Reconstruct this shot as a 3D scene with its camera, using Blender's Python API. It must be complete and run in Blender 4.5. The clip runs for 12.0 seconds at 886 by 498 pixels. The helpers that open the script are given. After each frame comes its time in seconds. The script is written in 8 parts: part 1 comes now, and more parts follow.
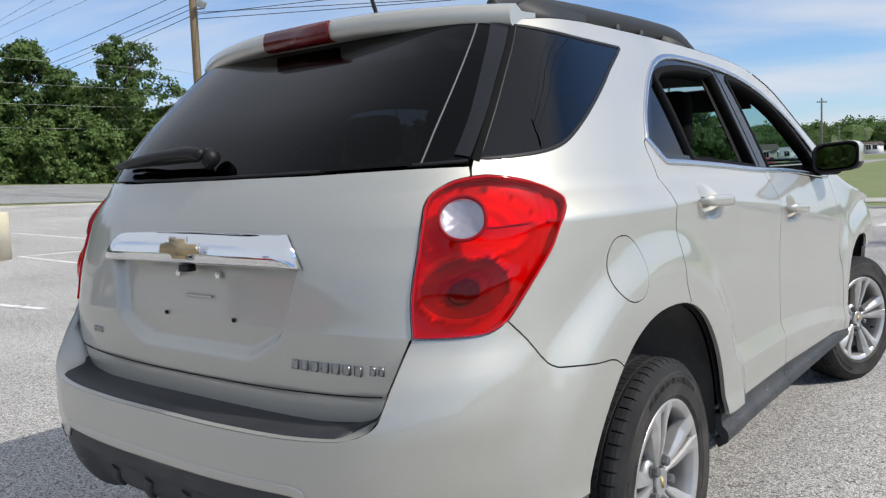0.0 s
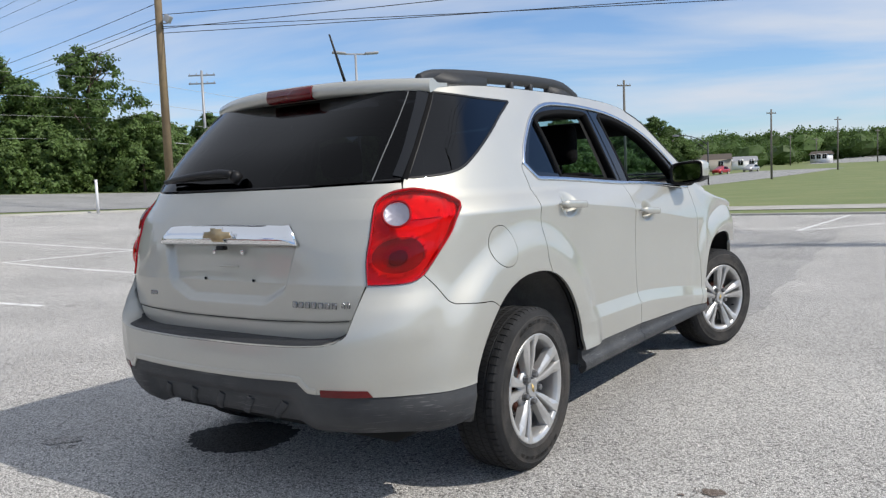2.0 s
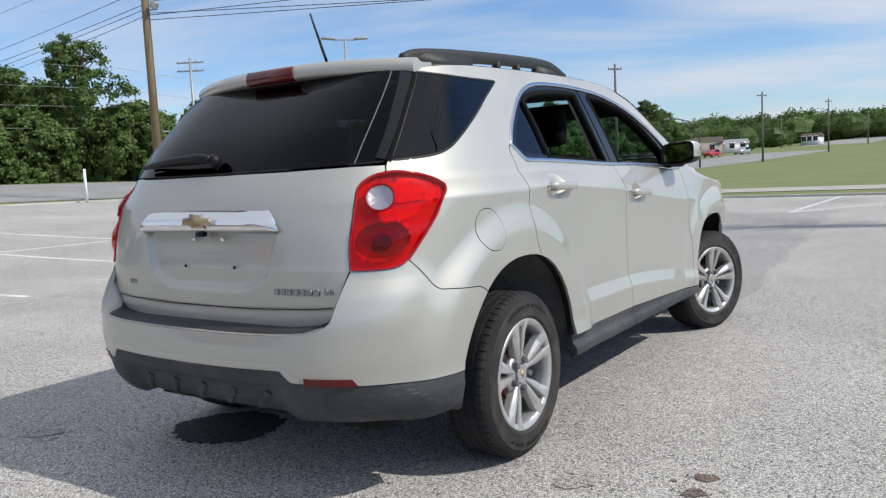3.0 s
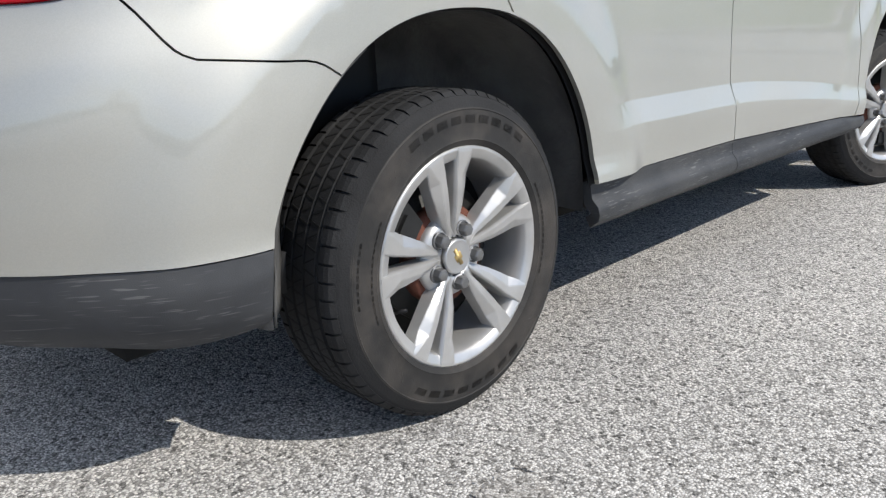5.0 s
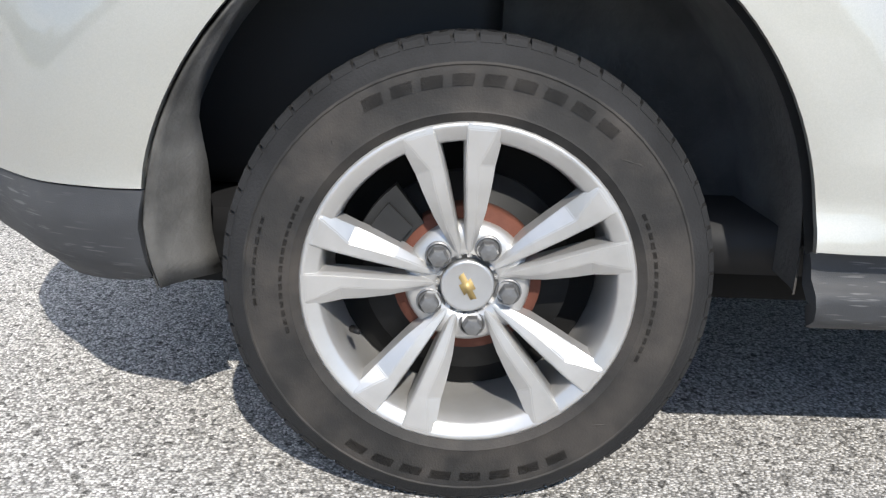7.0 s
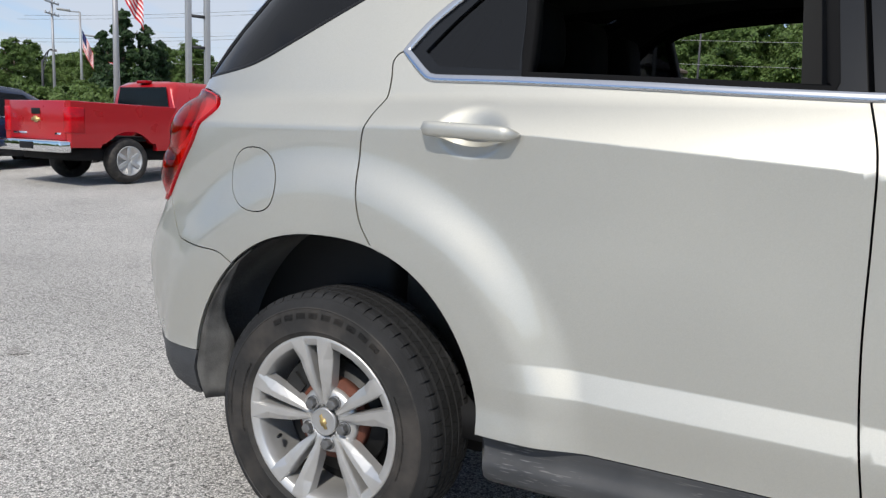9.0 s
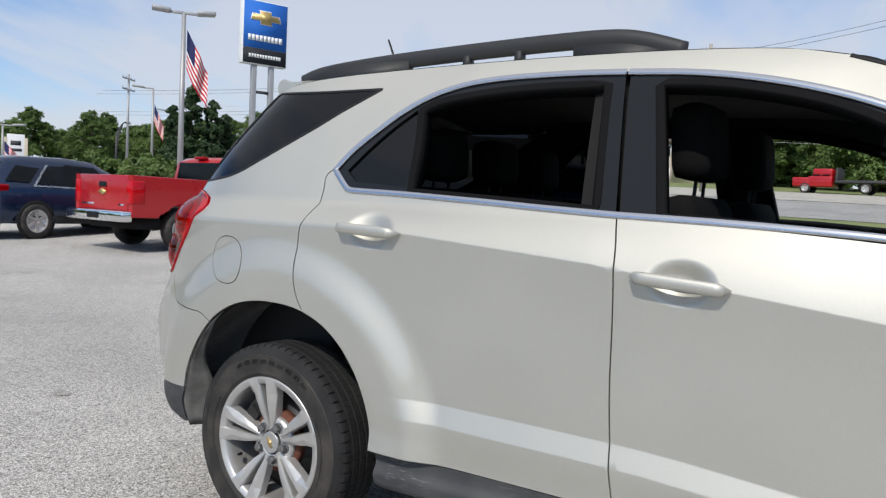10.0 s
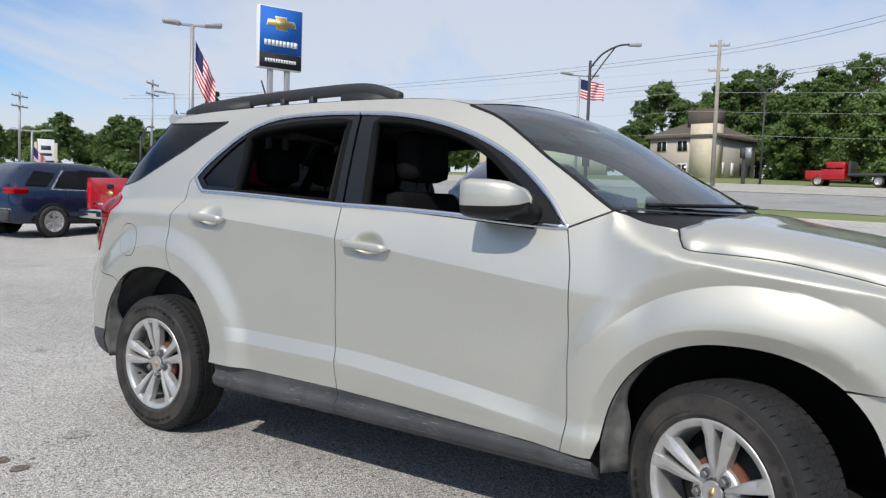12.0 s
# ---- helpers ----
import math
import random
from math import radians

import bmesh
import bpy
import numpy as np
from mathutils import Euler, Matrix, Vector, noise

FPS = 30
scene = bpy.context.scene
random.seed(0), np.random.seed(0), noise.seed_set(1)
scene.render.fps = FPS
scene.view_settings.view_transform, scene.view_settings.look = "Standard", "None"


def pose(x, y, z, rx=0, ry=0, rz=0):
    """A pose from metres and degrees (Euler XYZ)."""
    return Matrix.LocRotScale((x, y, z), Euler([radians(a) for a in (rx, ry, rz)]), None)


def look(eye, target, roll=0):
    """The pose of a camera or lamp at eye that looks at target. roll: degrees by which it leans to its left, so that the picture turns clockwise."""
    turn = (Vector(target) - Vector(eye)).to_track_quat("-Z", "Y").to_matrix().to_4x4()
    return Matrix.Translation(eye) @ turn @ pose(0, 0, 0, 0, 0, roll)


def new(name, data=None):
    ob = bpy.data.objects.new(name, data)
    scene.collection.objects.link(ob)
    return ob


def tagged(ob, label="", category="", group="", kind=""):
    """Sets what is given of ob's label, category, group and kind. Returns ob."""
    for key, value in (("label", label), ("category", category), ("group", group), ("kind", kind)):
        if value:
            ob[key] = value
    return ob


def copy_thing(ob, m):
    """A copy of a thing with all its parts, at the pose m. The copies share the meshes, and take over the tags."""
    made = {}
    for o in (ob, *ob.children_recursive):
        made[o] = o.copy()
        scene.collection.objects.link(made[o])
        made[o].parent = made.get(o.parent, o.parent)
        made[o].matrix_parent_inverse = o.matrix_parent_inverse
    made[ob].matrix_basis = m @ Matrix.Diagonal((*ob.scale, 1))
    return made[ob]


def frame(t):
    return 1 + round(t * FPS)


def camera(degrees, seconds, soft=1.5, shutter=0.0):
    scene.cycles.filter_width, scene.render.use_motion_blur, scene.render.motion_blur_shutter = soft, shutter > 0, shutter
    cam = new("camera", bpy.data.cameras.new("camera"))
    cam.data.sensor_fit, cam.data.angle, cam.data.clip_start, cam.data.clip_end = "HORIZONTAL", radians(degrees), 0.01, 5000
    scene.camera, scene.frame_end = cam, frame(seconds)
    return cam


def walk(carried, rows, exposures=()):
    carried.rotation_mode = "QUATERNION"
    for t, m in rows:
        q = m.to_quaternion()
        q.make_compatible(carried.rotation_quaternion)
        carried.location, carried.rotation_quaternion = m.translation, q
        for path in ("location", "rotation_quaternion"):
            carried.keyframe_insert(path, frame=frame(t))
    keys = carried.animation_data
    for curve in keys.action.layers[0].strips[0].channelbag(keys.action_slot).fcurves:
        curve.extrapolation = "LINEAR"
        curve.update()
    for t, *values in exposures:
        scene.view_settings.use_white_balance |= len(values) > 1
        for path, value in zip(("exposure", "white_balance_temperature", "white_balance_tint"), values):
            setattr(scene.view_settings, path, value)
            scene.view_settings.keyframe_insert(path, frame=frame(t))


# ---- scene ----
cam = camera(58.5, 12.0, 1.3)
PATH = [
    (0, (1.726, -2.073, 1.223), (0.511, -0.493, 1.046), -2.2),
    (0.5, (2.021, -2.304, 1.236), (0.812, -0.716, 1.106), -1.6),
    (1, (2.23, -2.581, 1.229), (1.037, -0.983, 1.079), -2.1),
    (1.5, (2.401, -2.795, 1.241), (1.239, -1.175, 1.074), -2.1),
    (2, (2.496, -2.955, 1.229), (1.356, -1.319, 1.071), -2.3),
    (2.5, (2.505, -2.98, 1.222), (1.379, -1.335, 1.06), -2.5),
    (2.7, (2.499, -2.965, 1.22), (1.377, -1.318, 1.05), -2.7),
    (4.3, (2.184, -1.855, 1.001), (0.976, -0.319, 0.574), -2.9),
    (4.5, (2.12, -1.652, 0.931), (0.885, -0.153, 0.454), -2.6),
    (5, (1.993, -1.153, 0.837), (0.633, 0.2, 0.274), -2.6),
    (5.5, (1.929, -0.738, 0.766), (0.361, 0.348, 0.163), -0.4),
    (6, (1.853, -0.436, 0.724), (0.101, 0.308, 0.111), 1.5),
    (6.5, (1.868, -0.183, 0.725), (-0.007, 0.157, 0.116), 2.1),
    (6.7, (1.887, -0.127, 0.714), (-0.012, 0.067, 0.115), 2.0),
    (8.3, (2.349, 0.666, 0.946), (0.507, 0.008, 0.526), 2.3),
    (8.5, (2.414, 0.832, 0.994), (0.605, 0.063, 0.624), 2.1),
    (9, (2.514, 1.212, 1.112), (0.767, 0.282, 0.828), 2.0),
    (9.5, (2.704, 1.586, 1.181), (1.001, 0.55, 1.011), 2.2),
    (10, (2.892, 1.956, 1.219), (1.204, 0.89, 1.104), 2.7),
    (10.5, (2.994, 2.366, 1.212), (1.321, 1.276, 1.091), 2.8),
    (11, (3.155, 2.711, 1.216), (1.486, 1.62, 1.057), 1.7),
    (11.5, (3.303, 3.094, 1.24), (1.631, 2.004, 1.103), 0.9),
    (12, (3.412, 3.506, 1.245), (1.762, 2.382, 1.122), 2.0),
]
# the clip's camera opens up a little over the dark wheel
EXPOSURES = [(0.0, 0.22), (2.7, 0.17), (4.5, 0.25), (5.5, 0.52), (6.5, 0.82), (8.5, 0.10), (9.5, 0.12), (10.5, 0.06), (11.2, 0.12), (12.0, 0.15)]
walk(cam, [(t, look(eye, target, roll)) for t, eye, target, roll in PATH],
     exposures=EXPOSURES)

# ---- world, sun ----
SUN_TO = Vector((1.0, 0.26, 1.0)).normalized()
world = bpy.data.worlds.new("sky")
scene.world = world
world.use_nodes = True
wn, wl = world.node_tree.nodes, world.node_tree.links
wn.clear()
w_out = wn.new("ShaderNodeOutputWorld")
w_bg = wn.new("ShaderNodeBackground")
w_sky = wn.new("ShaderNodeTexSky")
w_sky.sky_type = "NISHITA"
w_sky.sun_disc = False
w_sky.sun_elevation = math.asin(SUN_TO.z)
w_sky.sun_rotation = math.atan2(SUN_TO.x, SUN_TO.y)
w_sky.air_density, w_sky.dust_density, w_sky.ozone_density = 1.0, 0.4, 2.2
w_bg.inputs["Strength"].default_value = 0.14
# thin high cloud, drawn over the sky in bands that flatten towards the horizon
w_tc = wn.new("ShaderNodeTexCoord")
w_sep = wn.new("ShaderNodeSeparateXYZ")
wl.new(w_tc.outputs["Generated"], w_sep.inputs[0])
w_up = wn.new("ShaderNodeMath"); w_up.operation = "ADD"; w_up.inputs[1].default_value = 0.16
wl.new(w_sep.outputs["Z"], w_up.inputs[0])
w_dx = wn.new("ShaderNodeMath"); w_dx.operation = "DIVIDE"
w_dy = wn.new("ShaderNodeMath"); w_dy.operation = "DIVIDE"
wl.new(w_sep.outputs["X"], w_dx.inputs[0]); wl.new(w_up.outputs[0], w_dx.inputs[1])
wl.new(w_sep.outputs["Y"], w_dy.inputs[0]); wl.new(w_up.outputs[0], w_dy.inputs[1])
w_cmb = wn.new("ShaderNodeCombineXYZ")
wl.new(w_dx.outputs[0], w_cmb.inputs[0]); wl.new(w_dy.outputs[0], w_cmb.inputs[1])
w_turn = wn.new("ShaderNodeMapping")
w_turn.inputs["Rotation"].default_value = (0, 0, radians(-24))
wl.new(w_cmb.outputs[0], w_turn.inputs[0])
w_map = wn.new("ShaderNodeMapping")
w_map.inputs["Scale"].default_value = (0.50, 1.15, 1.0)
w_map.inputs["Location"].default_value = (0.7, 0.35, 0.0)
wl.new(w_turn.outputs[0], w_map.inputs[0])
w_no = wn.new("ShaderNodeTexNoise")
w_no.inputs["Scale"].default_value = 0.9
w_no.inputs["Detail"].default_value = 7.0
w_no.inputs["Roughness"].default_value = 0.52
w_no.inputs["Distortion"].default_value = 0.35
wl.new(w_map.outputs[0], w_no.inputs["Vector"])
w_ramp = wn.new("ShaderNodeValToRGB")
w_ramp.color_ramp.elements[0].position = 0.46
w_ramp.color_ramp.elements[0].color = (0.03, 0.03, 0.03, 1)
w_ramp.color_ramp.elements[1].position = 0.66
w_ramp.color_ramp.elements[1].color = (0.85, 0.85, 0.85, 1)
# more cloud towards the south-west
w_dot = wn.new("ShaderNodeVectorMath"); w_dot.operation = "DOT_PRODUCT"
wl.new(w_tc.outputs["Generated"], w_dot.inputs[0])
w_dot.inputs[1].default_value = (-0.80, -0.60, 0.0)
w_cov = wn.new("ShaderNodeMapRange")
w_cov.inputs["From Min"].default_value, w_cov.inputs["From Max"].default_value = 0.2, 1.0
w_cov.inputs["To Min"].default_value, w_cov.inputs["To Max"].default_value = -0.03, 0.19
wl.new(w_dot.outputs["Value"], w_cov.inputs["Value"])
w_sum = wn.new("ShaderNodeMath"); w_sum.operation = "ADD"
wl.new(w_no.outputs["Fac"], w_sum.inputs[0]); wl.new(w_cov.outputs["Result"], w_sum.inputs[1])
# and a broad bank to the north
w_north = wn.new("ShaderNodeVectorMath"); w_north.operation = "DOT_PRODUCT"
wl.new(w_tc.outputs["Generated"], w_north.inputs[0])
w_north.inputs[1].default_value = (-0.14, 0.99, 0.0)
w_bank = wn.new("ShaderNodeMapRange")
w_bank.inputs["From Min"].default_value, w_bank.inputs["From Max"].default_value = 0.78, 0.97
w_bank.inputs["To Min"].default_value, w_bank.inputs["To Max"].default_value = 0.0, 0.10
wl.new(w_north.outputs["Value"], w_bank.inputs["Value"])
w_all = wn.new("ShaderNodeMath"); w_all.operation = "ADD"
wl.new(w_sum.outputs[0], w_all.inputs[0]); wl.new(w_bank.outputs["Result"], w_all.inputs[1])
# unseen thicker cloud added overhead, to raise and whiten the fill light
w_high = wn.new("ShaderNodeMapRange")
w_high.inputs["From Min"].default_value, w_high.inputs["From Max"].default_value = 0.38, 0.75
w_high.inputs["To Min"].default_value, w_high.inputs["To Max"].default_value = 0.0, 0.34
wl.new(w_sep.outputs["Z"], w_high.inputs["Value"])
w_cover = wn.new("ShaderNodeMath"); w_cover.operation = "ADD"
wl.new(w_all.outputs[0], w_cover.inputs[0]); wl.new(w_high.outputs["Result"], w_cover.inputs[1])
wl.new(w_cover.outputs[0], w_ramp.inputs[0])
w_mix = wn.new("ShaderNodeMix"); w_mix.data_type = "RGBA"
wl.new(w_ramp.outputs["Color"], w_mix.inputs["Factor"])
w_tint = wn.new("ShaderNodeMix"); w_tint.data_type = "RGBA"; w_tint.blend_type = "MULTIPLY"
w_tint.inputs["Factor"].default_value = 1.0
wl.new(w_sky.outputs["Color"], w_tint.inputs["A"])
w_tint.inputs["B"].default_value = (0.62, 0.75, 0.92, 1)
wl.new(w_tint.outputs["Result"], w_mix.inputs["A"])
w_mix.inputs["B"].default_value = (4.35, 4.6, 5.1, 1)
wl.new(w_mix.outputs["Result"], w_bg.inputs["Color"])
wl.new(w_bg.outputs[0], w_out.inputs[0])

sun_data = bpy.data.lights.new("sun", "SUN")
sun_data.energy, sun_data.angle, sun_data.color = 3.25, radians(0.6), (1.0, 0.95, 0.87)
sun = new("sun", sun_data)
sun.matrix_world = look((60, 16, 60), (0, 0, 0))


# ---- materials ----
def material(name, color, rough=0.5, metal=0.0, spread=0.12, grain=8.0, bump=0.0, bump_scale=60.0, coat=0.0, stain=None, stain_scale=1.3,
             transmission=0.0, ior=1.45, spec=0.5, alpha=1.0, per_object=0.0, per_island=0.0, detail=4.0, leafy=0.0):
    """A surface with a base colour, a fine grain and a broad stain over it, and relief."""
    mat = bpy.data.materials.new(name)
    mat.use_nodes = True
    nodes, links = mat.node_tree.nodes, mat.node_tree.links
    bsdf = nodes["Principled BSDF"]
    bsdf.inputs["Roughness"].default_value = rough
    bsdf.inputs["Metallic"].default_value = metal
    bsdf.inputs["Coat Weight"].default_value = coat
    bsdf.inputs["Coat Roughness"].default_value = 0.03
    bsdf.inputs["Transmission Weight"].default_value = transmission
    bsdf.inputs["IOR"].default_value = ior
    bsdf.inputs["Specular IOR Level"].default_value = spec
    bsdf.inputs["Alpha"].default_value = alpha
    coord = nodes.new("ShaderNodeTexCoord")
    fine = nodes.new("ShaderNodeTexNoise")
    fine.inputs["Scale"].default_value, fine.inputs["Detail"].default_value = grain, detail
    links.new(coord.outputs["Object"], fine.inputs["Vector"])
    c = Vector(color)
    mix = nodes.new("ShaderNodeMix")
    mix.data_type = "RGBA"
    lo, hi = c * (1 - spread), c * (1 + spread)
    mix.inputs["A"].default_value = (*lo, 1)
    mix.inputs["B"].default_value = (*hi, 1)
    links.new(fine.outputs["Fac"], mix.inputs["Factor"])
    out = mix.outputs["Result"]
    if stain is not None:
        broad = nodes.new("ShaderNodeTexNoise")
        broad.inputs["Scale"].default_value, broad.inputs["Detail"].default_value = stain_scale, 5
        links.new(coord.outputs["Object"], broad.inputs["Vector"])
        curve = nodes.new("ShaderNodeMapRange")
        curve.inputs["From Min"].default_value, curve.inputs["From Max"].default_value = 0.42, 0.72
        links.new(broad.outputs["Fac"], curve.inputs["Value"])
        over = nodes.new("ShaderNodeMix")
        over.data_type = "RGBA"
        links.new(curve.outputs["Result"], over.inputs["Factor"])
        links.new(out, over.inputs["A"])
        over.inputs["B"].default_value = (*stain, 1)
        out = over.outputs["Result"]
    if per_object or per_island:
        source = nodes.new("ShaderNodeObjectInfo" if per_object else "ShaderNodeNewGeometry")
        hue = nodes.new("ShaderNodeHueSaturation")
        rng = nodes.new("ShaderNodeMapRange")
        k = per_object or per_island
        rng.inputs["To Min"].default_value, rng.inputs["To Max"].default_value = 1 - k, 1 + k
        links.new(source.outputs["Random" if per_object else "Random Per Island"], rng.inputs["Value"])
        links.new(rng.outputs["Result"], hue.inputs["Value"])
        links.new(out, hue.inputs["Color"])
        out = hue.outputs["Color"]
    links.new(out, bsdf.inputs["Base Color"])
    if bump:
        rough_noise = nodes.new("ShaderNodeTexNoise")
        rough_noise.inputs["Scale"].default_value, rough_noise.inputs["Detail"].default_value = bump_scale, 3
        links.new(coord.outputs["Object"], rough_noise.inputs["Vector"])
        relief = nodes.new("ShaderNodeBump")
        relief.inputs["Strength"].default_value, relief.inputs["Distance"].default_value = min(1.0, bump), 0.01
        links.new(rough_noise.outputs["Fac"], relief.inputs["Height"])
        links.new(relief.outputs["Normal"], bsdf.inputs["Normal"])
    if leafy:
        through_leaf = nodes.new("ShaderNodeBsdfTranslucent")
        links.new(out, through_leaf.inputs["Color"])
        both = nodes.new("ShaderNodeMixShader")
        both.inputs[0].default_value = leafy
        links.new(bsdf.outputs[0], both.inputs[1])
        links.new(through_leaf.outputs[0], both.inputs[2])
        links.new(both.outputs[0], nodes["Material Output"].inputs["Surface"])
    return mat


def glass(name, tint, rough=0.0, ior=1.5, power=5.0):
    """Thin tinted glass: a gloss over a tint that lets part of the light through."""
    mat = bpy.data.materials.new(name)
    mat.use_nodes = True
    nodes, links = mat.node_tree.nodes, mat.node_tree.links
    nodes.remove(nodes["Principled BSDF"])
    clear = nodes.new("ShaderNodeBsdfTransparent")
    clear.inputs["Color"].default_value = (*tint, 1)
    gloss = nodes.new("ShaderNodeBsdfGlossy")
    gloss.inputs["Roughness"].default_value = rough
    slant = nodes.new("ShaderNodeLayerWeight")
    slant.inputs["Blend"].default_value = 0.5
    steep = nodes.new("ShaderNodeMath"); steep.operation = "POWER"; steep.inputs[1].default_value = power
    links.new(slant.outputs["Facing"], steep.inputs[0])
    least = ((ior - 1) / (ior + 1)) ** 2
    fres = nodes.new("ShaderNodeMath"); fres.operation = "MULTIPLY_ADD"
    fres.inputs[1].default_value, fres.inputs[2].default_value = 1 - least, least
    links.new(steep.outputs[0], fres.inputs[0])
    mix = nodes.new("ShaderNodeMixShader")
    links.new(fres.outputs[0], mix.inputs[0])
    links.new(clear.outputs[0], mix.inputs[1])
    links.new(gloss.outputs[0], mix.inputs[2])
    links.new(mix.outputs[0], nodes["Material Output"].inputs["Surface"])
    return mat


def car_paint(name, color, metal=0.8, rough=0.34, flake=0.06, coat=0.6, coat_ior=1.5):
    """Metallic paint under a clear coat, with fine flake and a film of dust."""
    mat = bpy.data.materials.new(name)
    mat.use_nodes = True
    nodes, links = mat.node_tree.nodes, mat.node_tree.links
    b = nodes["Principled BSDF"]
    b.inputs["Metallic"].default_value = metal
    b.inputs["Coat Weight"].default_value = coat
    b.inputs["Coat IOR"].default_value = coat_ior
    b.inputs["Coat Roughness"].default_value = 0.04
    coord = nodes.new("ShaderNodeTexCoord")
    flakes = nodes.new("ShaderNodeTexVoronoi")
    flakes.inputs["Scale"].default_value = 900
    links.new(coord.outputs["Object"], flakes.inputs["Vector"])
    tone = nodes.new("ShaderNodeHueSaturation")
    tone.inputs["Color"].default_value = (*color, 1)
    rng = nodes.new("ShaderNodeMapRange")
    rng.inputs["To Min"].default_value, rng.inputs["To Max"].default_value = 1 - flake, 1 + flake
    links.new(flakes.outputs["Color"], rng.inputs["Value"])
    links.new(rng.outputs["Result"], tone.inputs["Value"])
    links.new(tone.outputs["Color"], b.inputs["Base Color"])
    dust = nodes.new("ShaderNodeTexNoise")
    dust.inputs["Scale"].default_value, dust.inputs["Detail"].default_value = 3.0, 6
    links.new(coord.outputs["Object"], dust.inputs["Vector"])
    film = nodes.new("ShaderNodeMapRange")
    film.inputs["From Min"].default_value, film.inputs["From Max"].default_value = 0.3, 0.75
    film.inputs["To Min"].default_value, film.inputs["To Max"].default_value = rough - 0.04, rough + 0.08
    links.new(dust.outputs["Fac"], film.inputs["Value"])
    links.new(film.outputs["Result"], b.inputs["Roughness"])
    return mat


def ground_mat(name, tones, cell, joint=0.5, bump=0.6, patch=0.14, stain=(0.16, 0.155, 0.15)):
    """Worn asphalt: stones of three tones bedded in binder, with broad pale and dark patches."""
    mat = bpy.data.materials.new(name)
    mat.use_nodes = True
    nodes, links = mat.node_tree.nodes, mat.node_tree.links
    b = nodes["Principled BSDF"]
    b.inputs["Roughness"].default_value = 0.9
    b.inputs["Specular IOR Level"].default_value = 0.25
    coord = nodes.new("ShaderNodeTexCoord")
    stones = nodes.new("ShaderNodeTexVoronoi")
    stones.inputs["Scale"].default_value = cell
    links.new(coord.outputs["Object"], stones.inputs["Vector"])
    sep = nodes.new("ShaderNodeSeparateColor")
    links.new(stones.outputs["Color"], sep.inputs[0])
    ramp_ = nodes.new("ShaderNodeValToRGB")
    ramp_.color_ramp.interpolation = "LINEAR"
    els = ramp_.color_ramp.elements
    els[0].position, els[0].color = 0.0, (*tones[0], 1)
    els[1].position, els[1].color = 1.0, (*tones[2], 1)
    mid = els.new(0.45)
    mid.color = (*tones[1], 1)
    links.new(sep.outputs["Red"], ramp_.inputs[0])
    # dark binder between the stones
    edge = nodes.new("ShaderNodeMapRange")
    edge.inputs["From Min"].default_value, edge.inputs["From Max"].default_value = 0.45, 0.75
    links.new(stones.outputs["Distance"], edge.inputs["Value"])
    dark = nodes.new("ShaderNodeMix"); dark.data_type = "RGBA"
    scaled = nodes.new("ShaderNodeMath"); scaled.operation = "MULTIPLY"; scaled.inputs[1].default_value = joint
    links.new(edge.outputs["Result"], scaled.inputs[0])
    links.new(scaled.outputs[0], dark.inputs["Factor"])
    links.new(ramp_.outputs["Color"], dark.inputs["A"])
    dark.inputs["B"].default_value = (*[t * 0.45 for t in tones[0]], 1)
    # broad patches, and a second, finer mottling
    broad = nodes.new("ShaderNodeTexNoise")
    broad.inputs["Scale"].default_value, broad.inputs["Detail"].default_value = 0.45, 6
    links.new(coord.outputs["Object"], broad.inputs["Vector"])
    level = nodes.new("ShaderNodeMapRange")
    level.inputs["From Min"].default_value, level.inputs["From Max"].default_value = 0.3, 0.7
    level.inputs["To Min"].default_value, level.inputs["To Max"].default_value = 1 - patch, 1 + patch
    links.new(broad.outputs["Fac"], level.inputs["Value"])
    hue = nodes.new("ShaderNodeHueSaturation")
    links.new(level.outputs["Result"], hue.inputs["Value"])
    links.new(dark.outputs["Result"], hue.inputs["Color"])
    spots = nodes.new("ShaderNodeTexNoise")
    spots.inputs["Scale"].default_value, spots.inputs["Detail"].default_value = 1.7, 3
    links.new(coord.outputs["Object"], spots.inputs["Vector"])
    where = nodes.new("ShaderNodeMapRange")
    where.inputs["From Min"].default_value, where.inputs["From Max"].default_value = 0.66, 0.80
    where.inputs["To Max"].default_value = 0.55
    links.new(spots.outputs["Fac"], where.inputs["Value"])
    oil = nodes.new("ShaderNodeMix"); oil.data_type = "RGBA"
    links.new(where.outputs["Result"], oil.inputs["Factor"])
    links.new(hue.outputs["Color"], oil.inputs["A"])
    oil.inputs["B"].default_value = (*stain, 1)
    pits = nodes.new("ShaderNodeTexVoronoi")
    pits.inputs["Scale"].default_value = cell * 0.55
    links.new(coord.outputs["Object"], pits.inputs["Vector"])
    pick = nodes.new("ShaderNodeSeparateColor")
    links.new(pits.outputs["Color"], pick.inputs[0])
    pit_level = nodes.new("ShaderNodeValToRGB")
    pl = pit_level.color_ramp.elements
    pl[0].position, pl[0].color = 0.05, (0.42, 0.42, 0.42, 1)
    pl[1].position, pl[1].color = 1.0, (1.22, 1.21, 1.20, 1)
    for place_, tone in ((0.13, 1.0), (0.80, 1.10)):
        pl.new(place_).color = (tone, tone, tone, 1)
    links.new(pick.outputs["Red"], pit_level.inputs[0])
    worn = nodes.new("ShaderNodeMix"); worn.data_type = "RGBA"; worn.blend_type = "MULTIPLY"
    worn.inputs["Factor"].default_value = 1.0
    links.new(oil.outputs["Result"], worn.inputs["A"])
